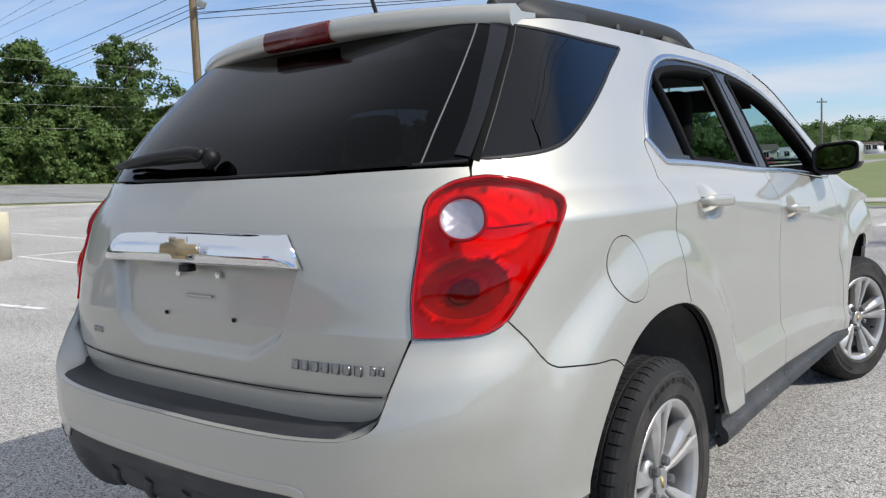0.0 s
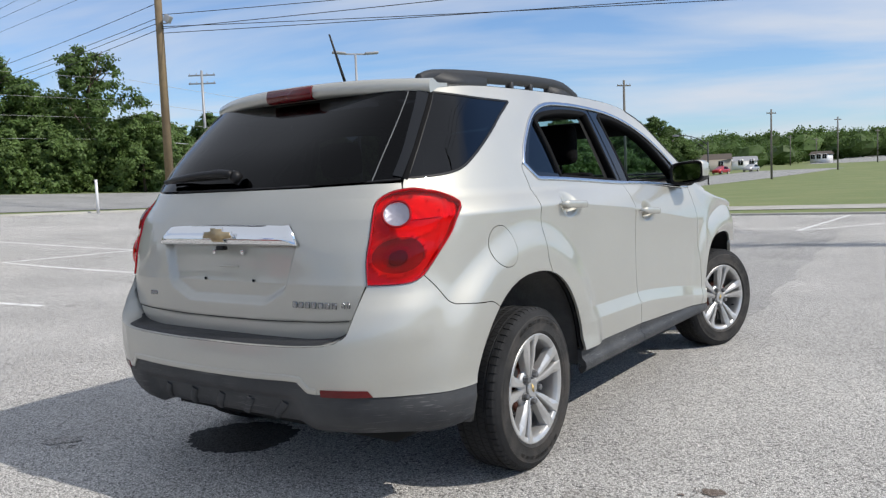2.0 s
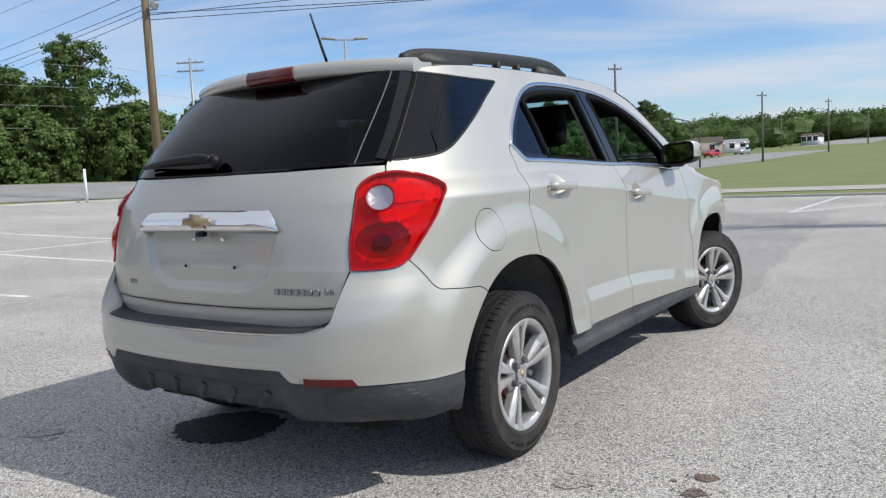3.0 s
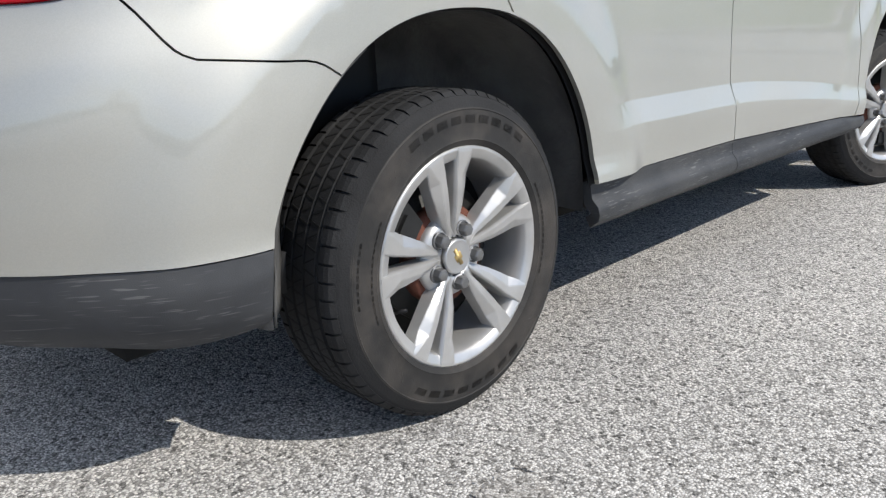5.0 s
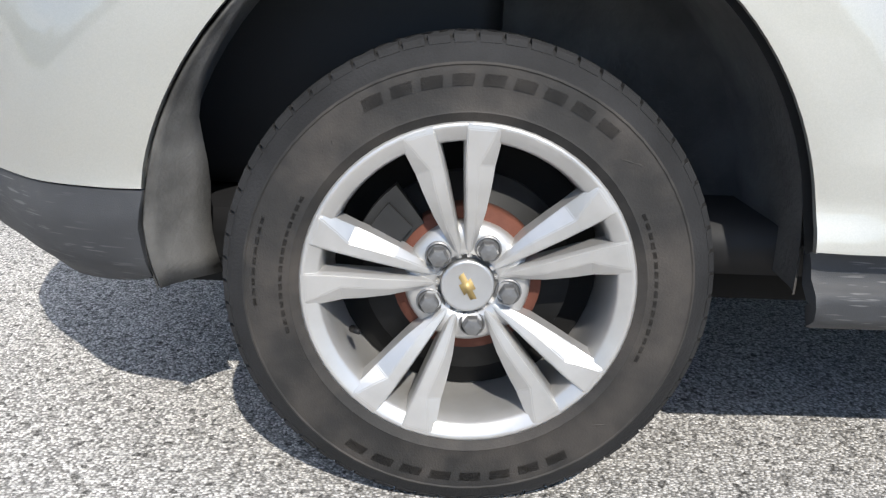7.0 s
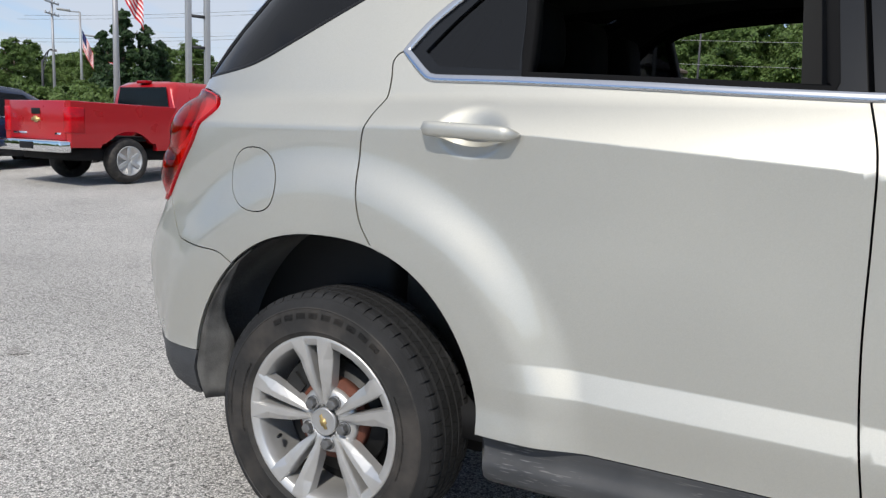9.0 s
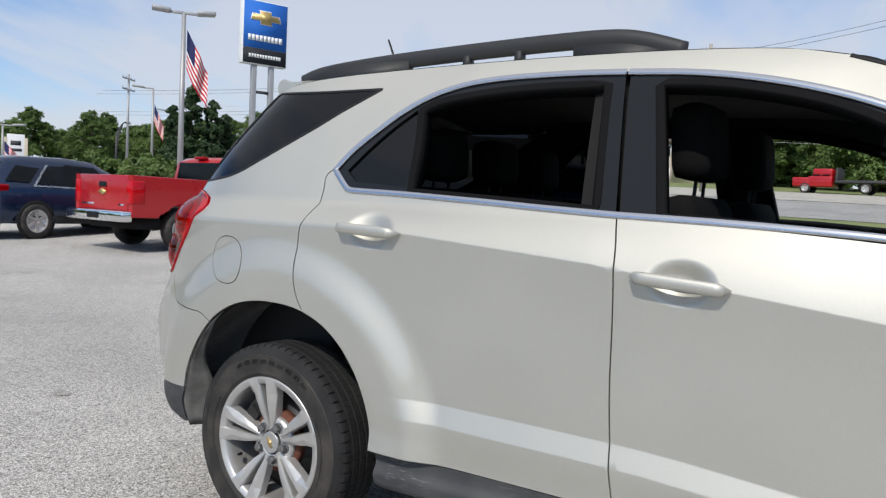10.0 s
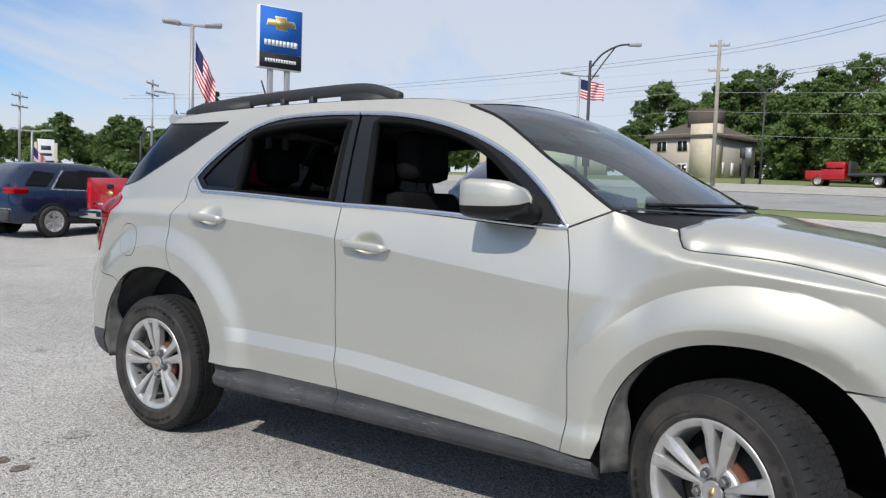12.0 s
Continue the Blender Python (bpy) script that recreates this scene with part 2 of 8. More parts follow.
    links.new(pit_level.outputs["Color"], worn.inputs["B"])
    links.new(worn.outputs["Result"], b.inputs["Base Color"])
    relief = nodes.new("ShaderNodeBump")
    relief.inputs["Strength"].default_value, relief.inputs["Distance"].default_value = bump, 0.004
    relief.invert = True
    links.new(stones.outputs["Distance"], relief.inputs["Height"])
    links.new(relief.outputs["Normal"], b.inputs["Normal"])
    return mat


PAINT = car_paint("champagne_silver_paint", (0.492, 0.482, 0.436), metal=0.72, rough=0.55, coat=1.0, coat_ior=1.6)
CLAD = material("grey_plastic_cladding", (0.034, 0.036, 0.040), 0.62, spread=0.15, grain=40, bump=0.12, bump_scale=500, stain=(0.066, 0.067, 0.069), stain_scale=4)


def scuffed(mat, color, levels=(0.66, 0.70)):
    """Pale scratches over a plastic: thin streaks in two directions, gathered in places."""
    nodes, links = mat.node_tree.nodes, mat.node_tree.links
    b = nodes["Principled BSDF"]
    base = b.inputs["Base Color"].links[0].from_socket
    coord = nodes.new("ShaderNodeTexCoord")
    total = None
    for turn, scale in (((0.9, 0.5, 0), (7, 16, 240)), ((-1.1, -0.8, 0), (9, 20, 200))):
        place = nodes.new("ShaderNodeMapping")
        place.inputs["Rotation"].default_value, place.inputs["Scale"].default_value = turn, scale
        links.new(coord.outputs["Object"], place.inputs[0])
        streak = nodes.new("ShaderNodeTexNoise")
        streak.inputs["Scale"].default_value, streak.inputs["Detail"].default_value = 1.0, 1
        links.new(place.outputs[0], streak.inputs["Vector"])
        cut = nodes.new("ShaderNodeMapRange")
        cut.inputs["From Min"].default_value, cut.inputs["From Max"].default_value = levels
        links.new(streak.outputs["Fac"], cut.inputs["Value"])
        if total is None:
            total = cut.outputs["Result"]
        else:
            add = nodes.new("ShaderNodeMath"); add.operation = "MAXIMUM"
            links.new(total, add.inputs[0]); links.new(cut.outputs["Result"], add.inputs[1])
            total = add.outputs[0]
    area = nodes.new("ShaderNodeTexNoise")
    area.inputs["Scale"].default_value = 3.5
    links.new(coord.outputs["Object"], area.inputs["Vector"])
    gate_ = nodes.new("ShaderNodeMapRange")
    gate_.inputs["From Min"].default_value, gate_.inputs["From Max"].default_value = 0.42, 0.62
    links.new(area.outputs["Fac"], gate_.inputs["Value"])
    both = nodes.new("ShaderNodeMath"); both.operation = "MULTIPLY"
    links.new(total, both.inputs[0]); links.new(gate_.outputs["Result"], both.inputs[1])
    mix = nodes.new("ShaderNodeMix"); mix.data_type = "RGBA"
    links.new(both.outputs[0], mix.inputs["Factor"])
    links.new(base, mix.inputs["A"])
    mix.inputs["B"].default_value = (*color, 1)
    links.new(mix.outputs["Result"], b.inputs["Base Color"])


scuffed(CLAD, (0.13, 0.13, 0.13), (0.655, 0.72))
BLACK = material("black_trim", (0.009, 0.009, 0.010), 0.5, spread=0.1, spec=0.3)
GLOSS_BLACK = material("gloss_black_pillar", (0.008, 0.009, 0.011), 0.14, spread=0.1, coat=0.0, spec=0.45)
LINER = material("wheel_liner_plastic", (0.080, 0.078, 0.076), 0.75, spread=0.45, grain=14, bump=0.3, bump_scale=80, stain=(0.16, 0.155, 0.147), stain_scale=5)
MUD = material("dusty_mud_flap", (0.05, 0.049, 0.047), 0.8, spread=0.45, grain=9, stain=(0.15, 0.146, 0.139), stain_scale=9, bump=0.15, bump_scale=200)
RAIL = material("dark_rail_plastic", (0.022, 0.023, 0.025), 0.55, spread=0.15, grain=40, bump=0.1, bump_scale=400)
# near-black stands in for shade inside gaps, slots and holes; also colours hidden parts
GAP = material("dark_cavity", (0.006, 0.006, 0.006), 0.9)
CABIN = material("dark_cloth", (0.008, 0.008, 0.0085), 0.9, spread=0.3, grain=200, bump=0.25, bump_scale=700, spec=0.12)
CABIN_PLASTIC = material("dark_cabin_plastic", (0.012, 0.012, 0.013), 0.6, spread=0.12, grain=30)
HEADLINER = material("grey_headliner", (0.09, 0.087, 0.08), 0.95, spread=0.08, grain=150)
CHROME = material("chrome", (0.78, 0.79, 0.80), 0.06, 1.0, spread=0.02)
MIRROR = material("mirror_silver", (0.48, 0.49, 0.50), 0.02, 1.0, spread=0.01)
SATIN_CHROME = material("satin_bright_trim", (0.62, 0.63, 0.66), 0.22, 1.0, spread=0.03)
ALLOY = material("silver_alloy", (0.53, 0.522, 0.51), 0.38, 0.60, spread=0.05, grain=20, coat=0.2, stain=(0.42, 0.415, 0.405), stain_scale=9)
NUT = material("dull_steel_nut", (0.20, 0.20, 0.20), 0.45, 0.7, spread=0.2, grain=60)
RUST = material("rusty_disc", (0.13, 0.045, 0.028), 0.8, 0.1, spread=0.4, grain=30, bump=0.2)
STEEL = material("grey_caliper_steel", (0.036, 0.036, 0.036), 0.55, 0.6, spread=0.35, grain=25)
BADGE_GOLD = material("satin_gold_badge", (0.46, 0.36, 0.22), 0.34, 0.85, spread=0.15, grain=50)
BADGE_GREY = material("dark_bright_badge", (0.30, 0.31, 0.32), 0.25, 0.9, spread=0.1, grain=40)
PAD = material("black_step_pad", (0.020, 0.021, 0.024), 0.55, spread=0.2, grain=60, bump=0.15, bump_scale=600, stain=(0.032, 0.033, 0.036), stain_scale=5)
GOLD = material("gold_emblem", (0.55, 0.40, 0.17), 0.45, 0.5, spread=0.15, grain=50)
RUBBER = material("tyre_rubber", (0.0190, 0.0180, 0.0170), 0.70, spread=0.30, grain=45, stain=(0.054, 0.047, 0.041), stain_scale=11, bump=0.12, bump_scale=300)
# tread and shoulder blocks, in a darker black than the sidewall
RUBBER_TREAD = material("dark_tread_rubber", (0.0105, 0.0105, 0.011), 0.85, spread=0.3, grain=25, stain=(0.024, 0.024, 0.025), stain_scale=7, bump=0.2, bump_scale=250)
CAP_SILVER = material("brushed_silver_cap", (0.50, 0.50, 0.50), 0.42, 0.8, spread=0.06, grain=60)
DARK_GLASS = glass("privacy_glass", (0.015, 0.018, 0.024), ior=1.33)
SIDE_GLASS = glass("tinted_side_glass", (0.015, 0.018, 0.024), ior=1.62)
CLEAR_GLASS = glass("windscreen_glass", (0.52, 0.70, 0.70), ior=1.66, power=4.4)
SEAL = material("soft_rubber_seal", (0.006, 0.006, 0.0065), 0.8, spread=0.2, spec=0.12)
RED_LENS = material("red_lens", (0.47, 0.002, 0.009), 0.06, coat=0.0, spec=0.40, spread=0.32, grain=26, stain=(0.33, 0.001, 0.006), stain_scale=9)
DEEP_RED = material("deep_red_lens", (0.28, 0.001, 0.004), 0.08, coat=0.0, spec=0.32, spread=0.25, grain=30)
CLEAR_LENS = material("clear_lamp_lens", (0.46, 0.44, 0.47), 0.32, 0.5, coat=0.2, spread=0.2, grain=60)
RED_GLASS = glass("clear_red_lens", (0.85, 0.003, 0.015), ior=1.42)
DEEP_RED_GLASS = glass("deep_red_lens_glass", (0.55, 0.004, 0.012), ior=1.3)
LENS_GLASS = glass("clear_lamp_glass", (0.90, 0.90, 0.93), ior=1.5)
LAMP_SILVER = material("silvered_lamp_housing", (0.82, 0.80, 0.80), 0.38, 0.25, spread=0.10, grain=40)
DULL_LINE = material("dull_grey_seal", (0.14, 0.145, 0.15), 0.5, spread=0.1)
DARK_RED = material("dark_red_reflector", (0.11, 0.002, 0.004), 0.2, coat=0.1, spread=0.2, grain=90)
ANTENNA = material("antenna_black", (0.015, 0.015, 0.015), 0.5)
LOT = ground_mat("worn_asphalt", ((0.208, 0.200, 0.188), (0.468, 0.454, 0.432), (0.755, 0.732, 0.70)), 185, joint=0.7, bump=0.8)
ROADMAT = ground_mat("grey_road", ((0.21, 0.21, 0.205), (0.30, 0.298, 0.29), (0.36, 0.355, 0.345)), 60, joint=0.2, bump=0.2)
CONCRETE = material("pale_concrete", (0.42, 0.40, 0.36), 0.9, spread=0.12, grain=20, stain=(0.30, 0.29, 0.26), bump=0.15)
YELLOW_CONCRETE = material("painted_concrete", (0.62, 0.56, 0.40), 0.85, spread=0.1, grain=15, stain=(0.42, 0.39, 0.32), bump=0.2)
LINE = material("worn_white_line", (0.72, 0.72, 0.70), 0.8, spread=0.15, grain=30, stain=(0.42, 0.41, 0.40), stain_scale=7)
GRASS = material("mown_grass", (0.150, 0.185, 0.066), 0.9, spread=0.45, grain=6, stain=(0.20, 0.215, 0.088), stain_scale=0.25, bump=0.8, bump_scale=30, detail=8)
LEAF = material("green_leaves", (0.102, 0.165, 0.042), 0.6, spread=0.35, grain=0.6, per_island=0.30, leafy=0.4)
LEAF_PALE = material("pale_green_leaves", (0.130, 0.200, 0.055), 0.6, spread=0.35, grain=0.6, per_island=0.30, leafy=0.4)
LEAF_DARK = material("dark_conifer_leaves", (0.034, 0.070, 0.024), 0.6, spread=0.35, grain=0.6, per_island=0.30, leafy=0.3)
BARK = material("brown_bark", (0.10, 0.075, 0.055), 0.9, spread=0.3, grain=9, bump=0.6, bump_scale=25)
WOOD_POLE = material("weathered_pole_wood", (0.21, 0.155, 0.090), 0.85, spread=0.25, grain=6, stain=(0.16, 0.115, 0.07), bump=0.4, bump_scale=30)
OLD_POLE = material("greyed_pole_wood", (0.17, 0.155, 0.135), 0.9, spread=0.25, grain=6, stain=(0.12, 0.11, 0.10), bump=0.4, bump_scale=30)
PALE_POLE = material("sun_bleached_pole_wood", (0.33, 0.31, 0.27), 0.9, spread=0.2, grain=6, stain=(0.24, 0.22, 0.19), bump=0.3, bump_scale=30)
GREY_POLE = material("grey_galvanised", (0.36, 0.36, 0.37), 0.5, 0.4, spread=0.08, grain=5)
DARK_POLE = material("dark_pole", (0.045, 0.045, 0.05), 0.6, spread=0.15)
WIRE = material("cable_black", (0.03, 0.03, 0.032), 0.6)
# pale copy of the cable colour: sun on the wires is put into it
WIRE_SUNLIT = material("sunlit_cable", (0.42, 0.42, 0.41), 0.6)
RED_PAINT = car_paint("bright_red_paint", (0.40, 0.003, 0.008), metal=0.15, rough=0.3, flake=0.03)
BLUE_PAINT = car_paint("dark_blue_paint", (0.007, 0.021, 0.060), metal=0.4, rough=0.25, flake=0.05)
WHITE_PAINT = car_paint("white_paint", (0.75, 0.75, 0.74), metal=0.0, rough=0.3, flake=0.02)
SIGN_BLUE = material("blue_sign_face", (0.014, 0.13, 0.52), 0.75, spread=0.06, grain=2)
SIGN_DARK = material("dark_sign_face", (0.012, 0.014, 0.02), 0.75, spread=0.1)
SIGN_WHITE = material("white_sign_trim", (0.75, 0.75, 0.76), 0.4, spread=0.04)
FLAG_RED = material("flag_red", (0.52, 0.02, 0.03), 0.8, spread=0.1, grain=20)
FLAG_WHITE = material("flag_white", (0.75, 0.74, 0.74), 0.8, spread=0.05, grain=20)
FLAG_BLUE = material("flag_blue", (0.015, 0.02, 0.09), 0.8, spread=0.1, grain=20)
STUCCO = material("cream_stucco", (0.60, 0.53, 0.40), 0.9, spread=0.06, grain=10, stain=(0.52, 0.46, 0.36), bump=0.1)
# lit and shaded tones of one wall; the grey also colours a far building
STUCCO_LIT = material("lit_pinkish_stucco", (0.46, 0.40, 0.34), 0.9, spread=0.06, grain=10, bump=0.1)
STUCCO_GREY = material("taupe_and_shaded_stucco", (0.36, 0.33, 0.29), 0.9, spread=0.06, grain=10, bump=0.1)
ROOFING = material("brown_shingles", (0.10, 0.082, 0.068), 0.95, spread=0.35, grain=6, bump=0.5, bump_scale=12)
WINDOW_DARK = material("dark_window", (0.008, 0.010, 0.013), 0.10, spread=0.1)


# ---- the car's outside as a smooth surface ----
XC, Y0, YF = -0.045, 0.1, 2.9


def ramp(v, pairs):
    """A smooth curve through (place, value) pairs, without overshoot."""
    if v <= pairs[0][0]:
        return pairs[0][1]
    if v >= pairs[-1][0]:
        return pairs[-1][1]
    i = max(k for k in range(len(pairs)) if pairs[k][0] <= v)

    def slope(k):
        return (pairs[k + 1][1] - pairs[k][1]) / (pairs[k + 1][0] - pairs[k][0])

    def tangent(k):
        if k == 0:
            return slope(0)
        if k == len(pairs) - 1:
            return slope(k - 1)
        a, b = slope(k - 1), slope(k)
        return 0.0 if a * b <= 0 else 2 * a * b / (a + b)
    h = pairs[i + 1][0] - pairs[i][0]
    s = (v - pairs[i][0]) / h
    return ((2 * s**3 - 3 * s**2 + 1) * pairs[i][1] + (s**3 - 2 * s**2 + s) * h * tangent(i)
            + (3 * s**2 - 2 * s**3) * pairs[i + 1][1] + (s**3 - s**2) * h * tangent(i + 1))


def ease(a, b, v):
    s = min(1.0, max(0.0, (v - a) / (b - a)))
    return s * s * (3 - 2 * s)


UPPER = [(1.20, 0.852), (1.30, 0.814), (1.45, 0.753), (1.60, 0.687), (1.66, 0.652), (1.72, 0.61)]
LOWER = [(0.20, 0.88), (0.31, 0.905), (0.42, 0.922)]
REAR = [(0.20, -0.80), (0.30, -0.87), (0.42, -0.955), (0.55, -0.98), (0.68, -0.965), (0.78, -0.915), (0.88, -0.862), (1.03, -0.845), (1.12, -0.825),
        (1.20, -0.795), (1.35, -0.695), (1.50, -0.545), (1.62, -0.41), (1.72, -0.30)]
SQUARE = [(0.3, 3.4), (0.45, 3.6), (0.62, 4.0), (0.80, 4.5), (0.92, 4.3), (1.15, 3.7), (1.6, 4.2)]
REAR_HUB, FRONT_HUB = (0.0, 0.345), (2.857, 0.345)


def flare(y, z):
    """How far the haunch round a wheel stands out from the doors."""
    out = 0.0
    for cy, cz, tall, near, far in ((*REAR_HUB, 0.034, 0.595, 0.745), (*FRONT_HUB, 0.030, 0.60, 0.72)):
        d = math.hypot(y - cy, z - cz)
        haunch = tall * (1 - ease(near, far, d))
        out += haunch * (ease(2.16, 2.42, y) if cy > 1 else 1.0)
    return out - 0.007 * (1 - ease(0.44, 0.53, math.hypot(y, z - 0.345))) - 0.026 * arch_lip(y, z)


def arch_lip(y, z):
    """1 at the front arch's edge, falling to 0 where its flat lip ends."""
    rho = ((abs(y - 2.905) / 0.44) ** 2.3 + (abs(z - 0.375) / 0.447) ** 2.3) ** (1 / 2.3)
    return min(1.0, max(0.0, (1.115 - rho) / 0.115))


def fender_top(y):
    return ramp(y, [(2.3, 1.29), (2.456, 1.232), (2.557, 1.192), (2.607, 1.182), (2.650, 1.172), (2.678, 1.132), (2.717, 1.112), (2.824, 1.103), (3.001, 1.089), (3.164, 1.068), (3.256, 1.053), (3.8, 0.92)])


def bonnet_top(y):
    """Height of the bonnet's flat a hand's width in from its edge."""
    return ramp(y, [(2.3, 1.29), (2.47, 1.222), (2.60, 1.186), (2.75, 1.166), (2.9, 1.150), (3.3, 1.085), (3.8, 0.93)])


def crease_at(y):
    """Height of the doors' shoulder crease at the place y along the car."""
    return 1.158 - 0.072 * y - 0.040 * max(0.0, y - 1.15)


def wing_bulge(d):
    """How far the wing stands out at the distance d from the middle of its arch: a flare, a groove over it, then the plain wing."""
    if d < 0.668:
        return 0.030 - 0.043 * max(0.0, (d - 0.53) / 0.138) ** 1.5
    return -0.013 * max(0.0, 1 - (d - 0.668) / 0.060) ** 1.2


def side(y, z, rolled=False):
    """Half the car's width at the place y along it and the height z. rolled: the wing, which turns in to the bonnet."""
    yc = min(2.45, max(-0.2, y))
    crease = crease_at(yc)
    crease += (1.115 - crease) * ease(0.4, 0.0, y)
    if z > 1.2:
        w = ramp(z, UPPER)
    elif z > crease:
        s = (z - crease) / (1.2 - crease)
        sharp = ease(0.12, 0.45, y) * ease(2.42, 2.1, y)
        w = 0.918 - 0.066 * (sharp * (0.70 * s + 0.30 * s * s) + (1 - sharp) * s**1.25)
    else:
        u = ramp(yc, [(0.6, 0.622), (1.26, 0.612), (1.73, 0.578), (2.4, 0.505)])
        band = ease(0.45, 0.75, y) * ease(2.44, 1.95, y)
        low = u - 0.075
        u -= 0.013
        sharp = ease(0.12, 0.45, y) * ease(2.42, 2.1, y)
        q = min(1.0, (crease - z) / 0.22)
        flat = 0.918 - 0.010 * (sharp * (1 - (1 - q)**1.7) + (1 - sharp) * ease(0, 1, q))
        out = flat + 0.020
        if z > u:
            w = flat
        elif z > low:
            w = flat + 0.020 * (u - z) / (u - low)
        else:
            w = out + (0.922 - out) * ease(low, 0.42, z)
        plain = flat if z > 0.5 else flat + (0.922 - flat) * ease(0.5, 0.42, z)
        w = plain + (w - plain) * band
        if z < 0.42:
            w = ramp(z, LOWER)
    if rolled:
        w += (0.924 - w) * ease(2.40, 2.75, y) * ease(crease - 0.12, crease + 0.03, z)
    if z < 1.2:
        w += flare(y, z) * ease(1.2, 1.0, z)
    if rolled:
        top = ramp(y, [(2.3, 1.29), (2.456, 1.232), (2.557, 1.194), (2.65, 1.162), (2.72, 1.136), (2.824, 1.114), (3.001, 1.092), (3.164, 1.070), (3.256, 1.055), (3.8, 0.922)])
        d, round_ = math.hypot(y - FRONT_HUB[0], z - FRONT_HUB[1]), math.hypot(y - 2.93, z - 0.345)
        soft_ = 0.030 * (1 - ease(0.60, 0.72, d)) * ease(2.16, 2.42, y) * ease(1.2, 1.0, z)
        crisp = wing_bulge(round_)
        w += (crisp - soft_) * ease(2.42, 2.62, y)
        wide_ = ramp(y, [(2.45, 0.10), (2.60, 0.085), (2.78, 0.052)])
        if z > top - wide_:
            w -= ramp(y, [(2.45, 0.0), (2.55, 0.09), (2.65, 0.17), (2.78, 0.22)]) * min(1.0, (z - top + wide_) / wide_) ** 2.2
    return w + 0.015


def body(u, z, rear=None, rolled=False):
    """A point of the outside: u runs backwards along the right side, round the corner and, past U_END, mirrored along the left."""
    if u > U_END:
        p = body(2 * U_END - u, z, rear, rolled)
        return Vector((2 * XC - p[0], p[1], p[2]))
    if u <= Y0 - YF:
        a = min(math.pi / 2, (Y0 - YF - u) / 0.95)
        length = ramp(z, [(0.2, 0.80), (0.5, 0.93), (0.8, 0.92), (1.05, 0.82)])
        n = 2.5
        c, s = max(math.cos(a), 1e-6), math.sin(a)
        yy = YF + length * s
        wide = side(YF, z) if not rolled else side(min(yy, 3.75), z, True)
        r = ((c / wide) ** n + (s / length) ** n) ** (-1 / n)
        return Vector((XC + r * c, YF + r * s, z))
    if u <= 0:
        y = Y0 - u
        return Vector((XC + side(y, z, rolled), y, z))
    a = u / 0.95
    n = ramp(z, SQUARE)
    length = Y0 - (ramp(z, REAR) if rear is None else rear)
    c, s = max(math.cos(a), 1e-6), math.sin(a)
    wide = side(Y0, z)
    r = ((c / wide) ** n + (s / length) ** n) ** (-1 / n)
    y = Y0 - r * s
    x = r * c
    if z < 1.2:
        x += (flare(y, z) - flare(Y0, z)) * ease(0.6, 0.8, x) * ease(1.2, 1.0, z)
    return Vector((XC + x, y, z))


U_END = 0.95 * math.pi / 2


def wing(u, z):
    return body(u, z, rolled=True)


def to_u(y, z):
    """The u at which the right side passes the place y."""
    if y >= Y0:
        return Y0 - y
    lo, hi = 0.0, U_END
    for _ in range(40):
        mid = (lo + hi) / 2
        if body(mid, z)[1] > y:
            lo = mid
        else:
            hi = mid
    return lo


def sill(u, z):
    p = body(u, z)
    return Vector((p[0] - 0.85 * flare(p[1], z) - 0.004 + 0.030 * ease(0.392, 0.350, z) - 0.075 * ease(0.330, 0.265, z), p[1], p[2]))


def gate(u, z):
    """The tailgate's skin, which stands back over the bumper's shelf."""
    return body(u, z, rear=-0.862 + 0.03 * (0.88 - z) if z < 0.88 else None)


# ---- building helpers ----
from mathutils.geometry import delaunay_2d_cdt


def finish(name, bm, mat, smooth=True):
    me = bpy.data.meshes.new(name)
    bm.to_mesh(me)
    bm.free()
    for m in mat if isinstance(mat, (list, tuple)) else [mat]:
        me.materials.append(m)
    if smooth:
        me.shade_smooth()
    return me


def part(name, bm, mat, parent, label="", smooth=True):
    """One mesh under a thing or under a part."""
    ob = new(name, finish(name, bm, mat, smooth))
    ob.parent = parent
    if parent is not None:
        ob.matrix_parent_inverse = parent.matrix_basis.inverted()
    if label:
        tagged(ob, label)
    return ob


def thing(name, label, category, at=None, group="", kind=""):
    ob = new(name)
    ob.empty_display_size = 0.2
    if at is not None:
        ob.matrix_basis = at
    return tagged(ob, label, category, group, kind)


def add_box(bm, x0, x1, y0, y1, z0, z1, bevel=0.0, m=None, mi=0):
    vs = [bm.verts.new((x, y, z)) for x in (x0, x1) for y in (y0, y1) for z in (z0, z1)]
    fs = []
    for q in ((0, 1, 3, 2), (4, 6, 7, 5), (0, 4, 5, 1), (2, 3, 7, 6), (0, 2, 6, 4), (1, 5, 7, 3)):
        f = bm.faces.new([vs[i] for i in q])
        f.material_index = mi
        fs.append(f)
    if m is not None:
        bmesh.ops.transform(bm, matrix=m, verts=vs)
    if bevel:
        es = list({e for f in fs for e in f.edges})
        bmesh.ops.bevel(bm, geom=es, offset=bevel, segments=2, affect="EDGES", profile=0.6)
    return vs


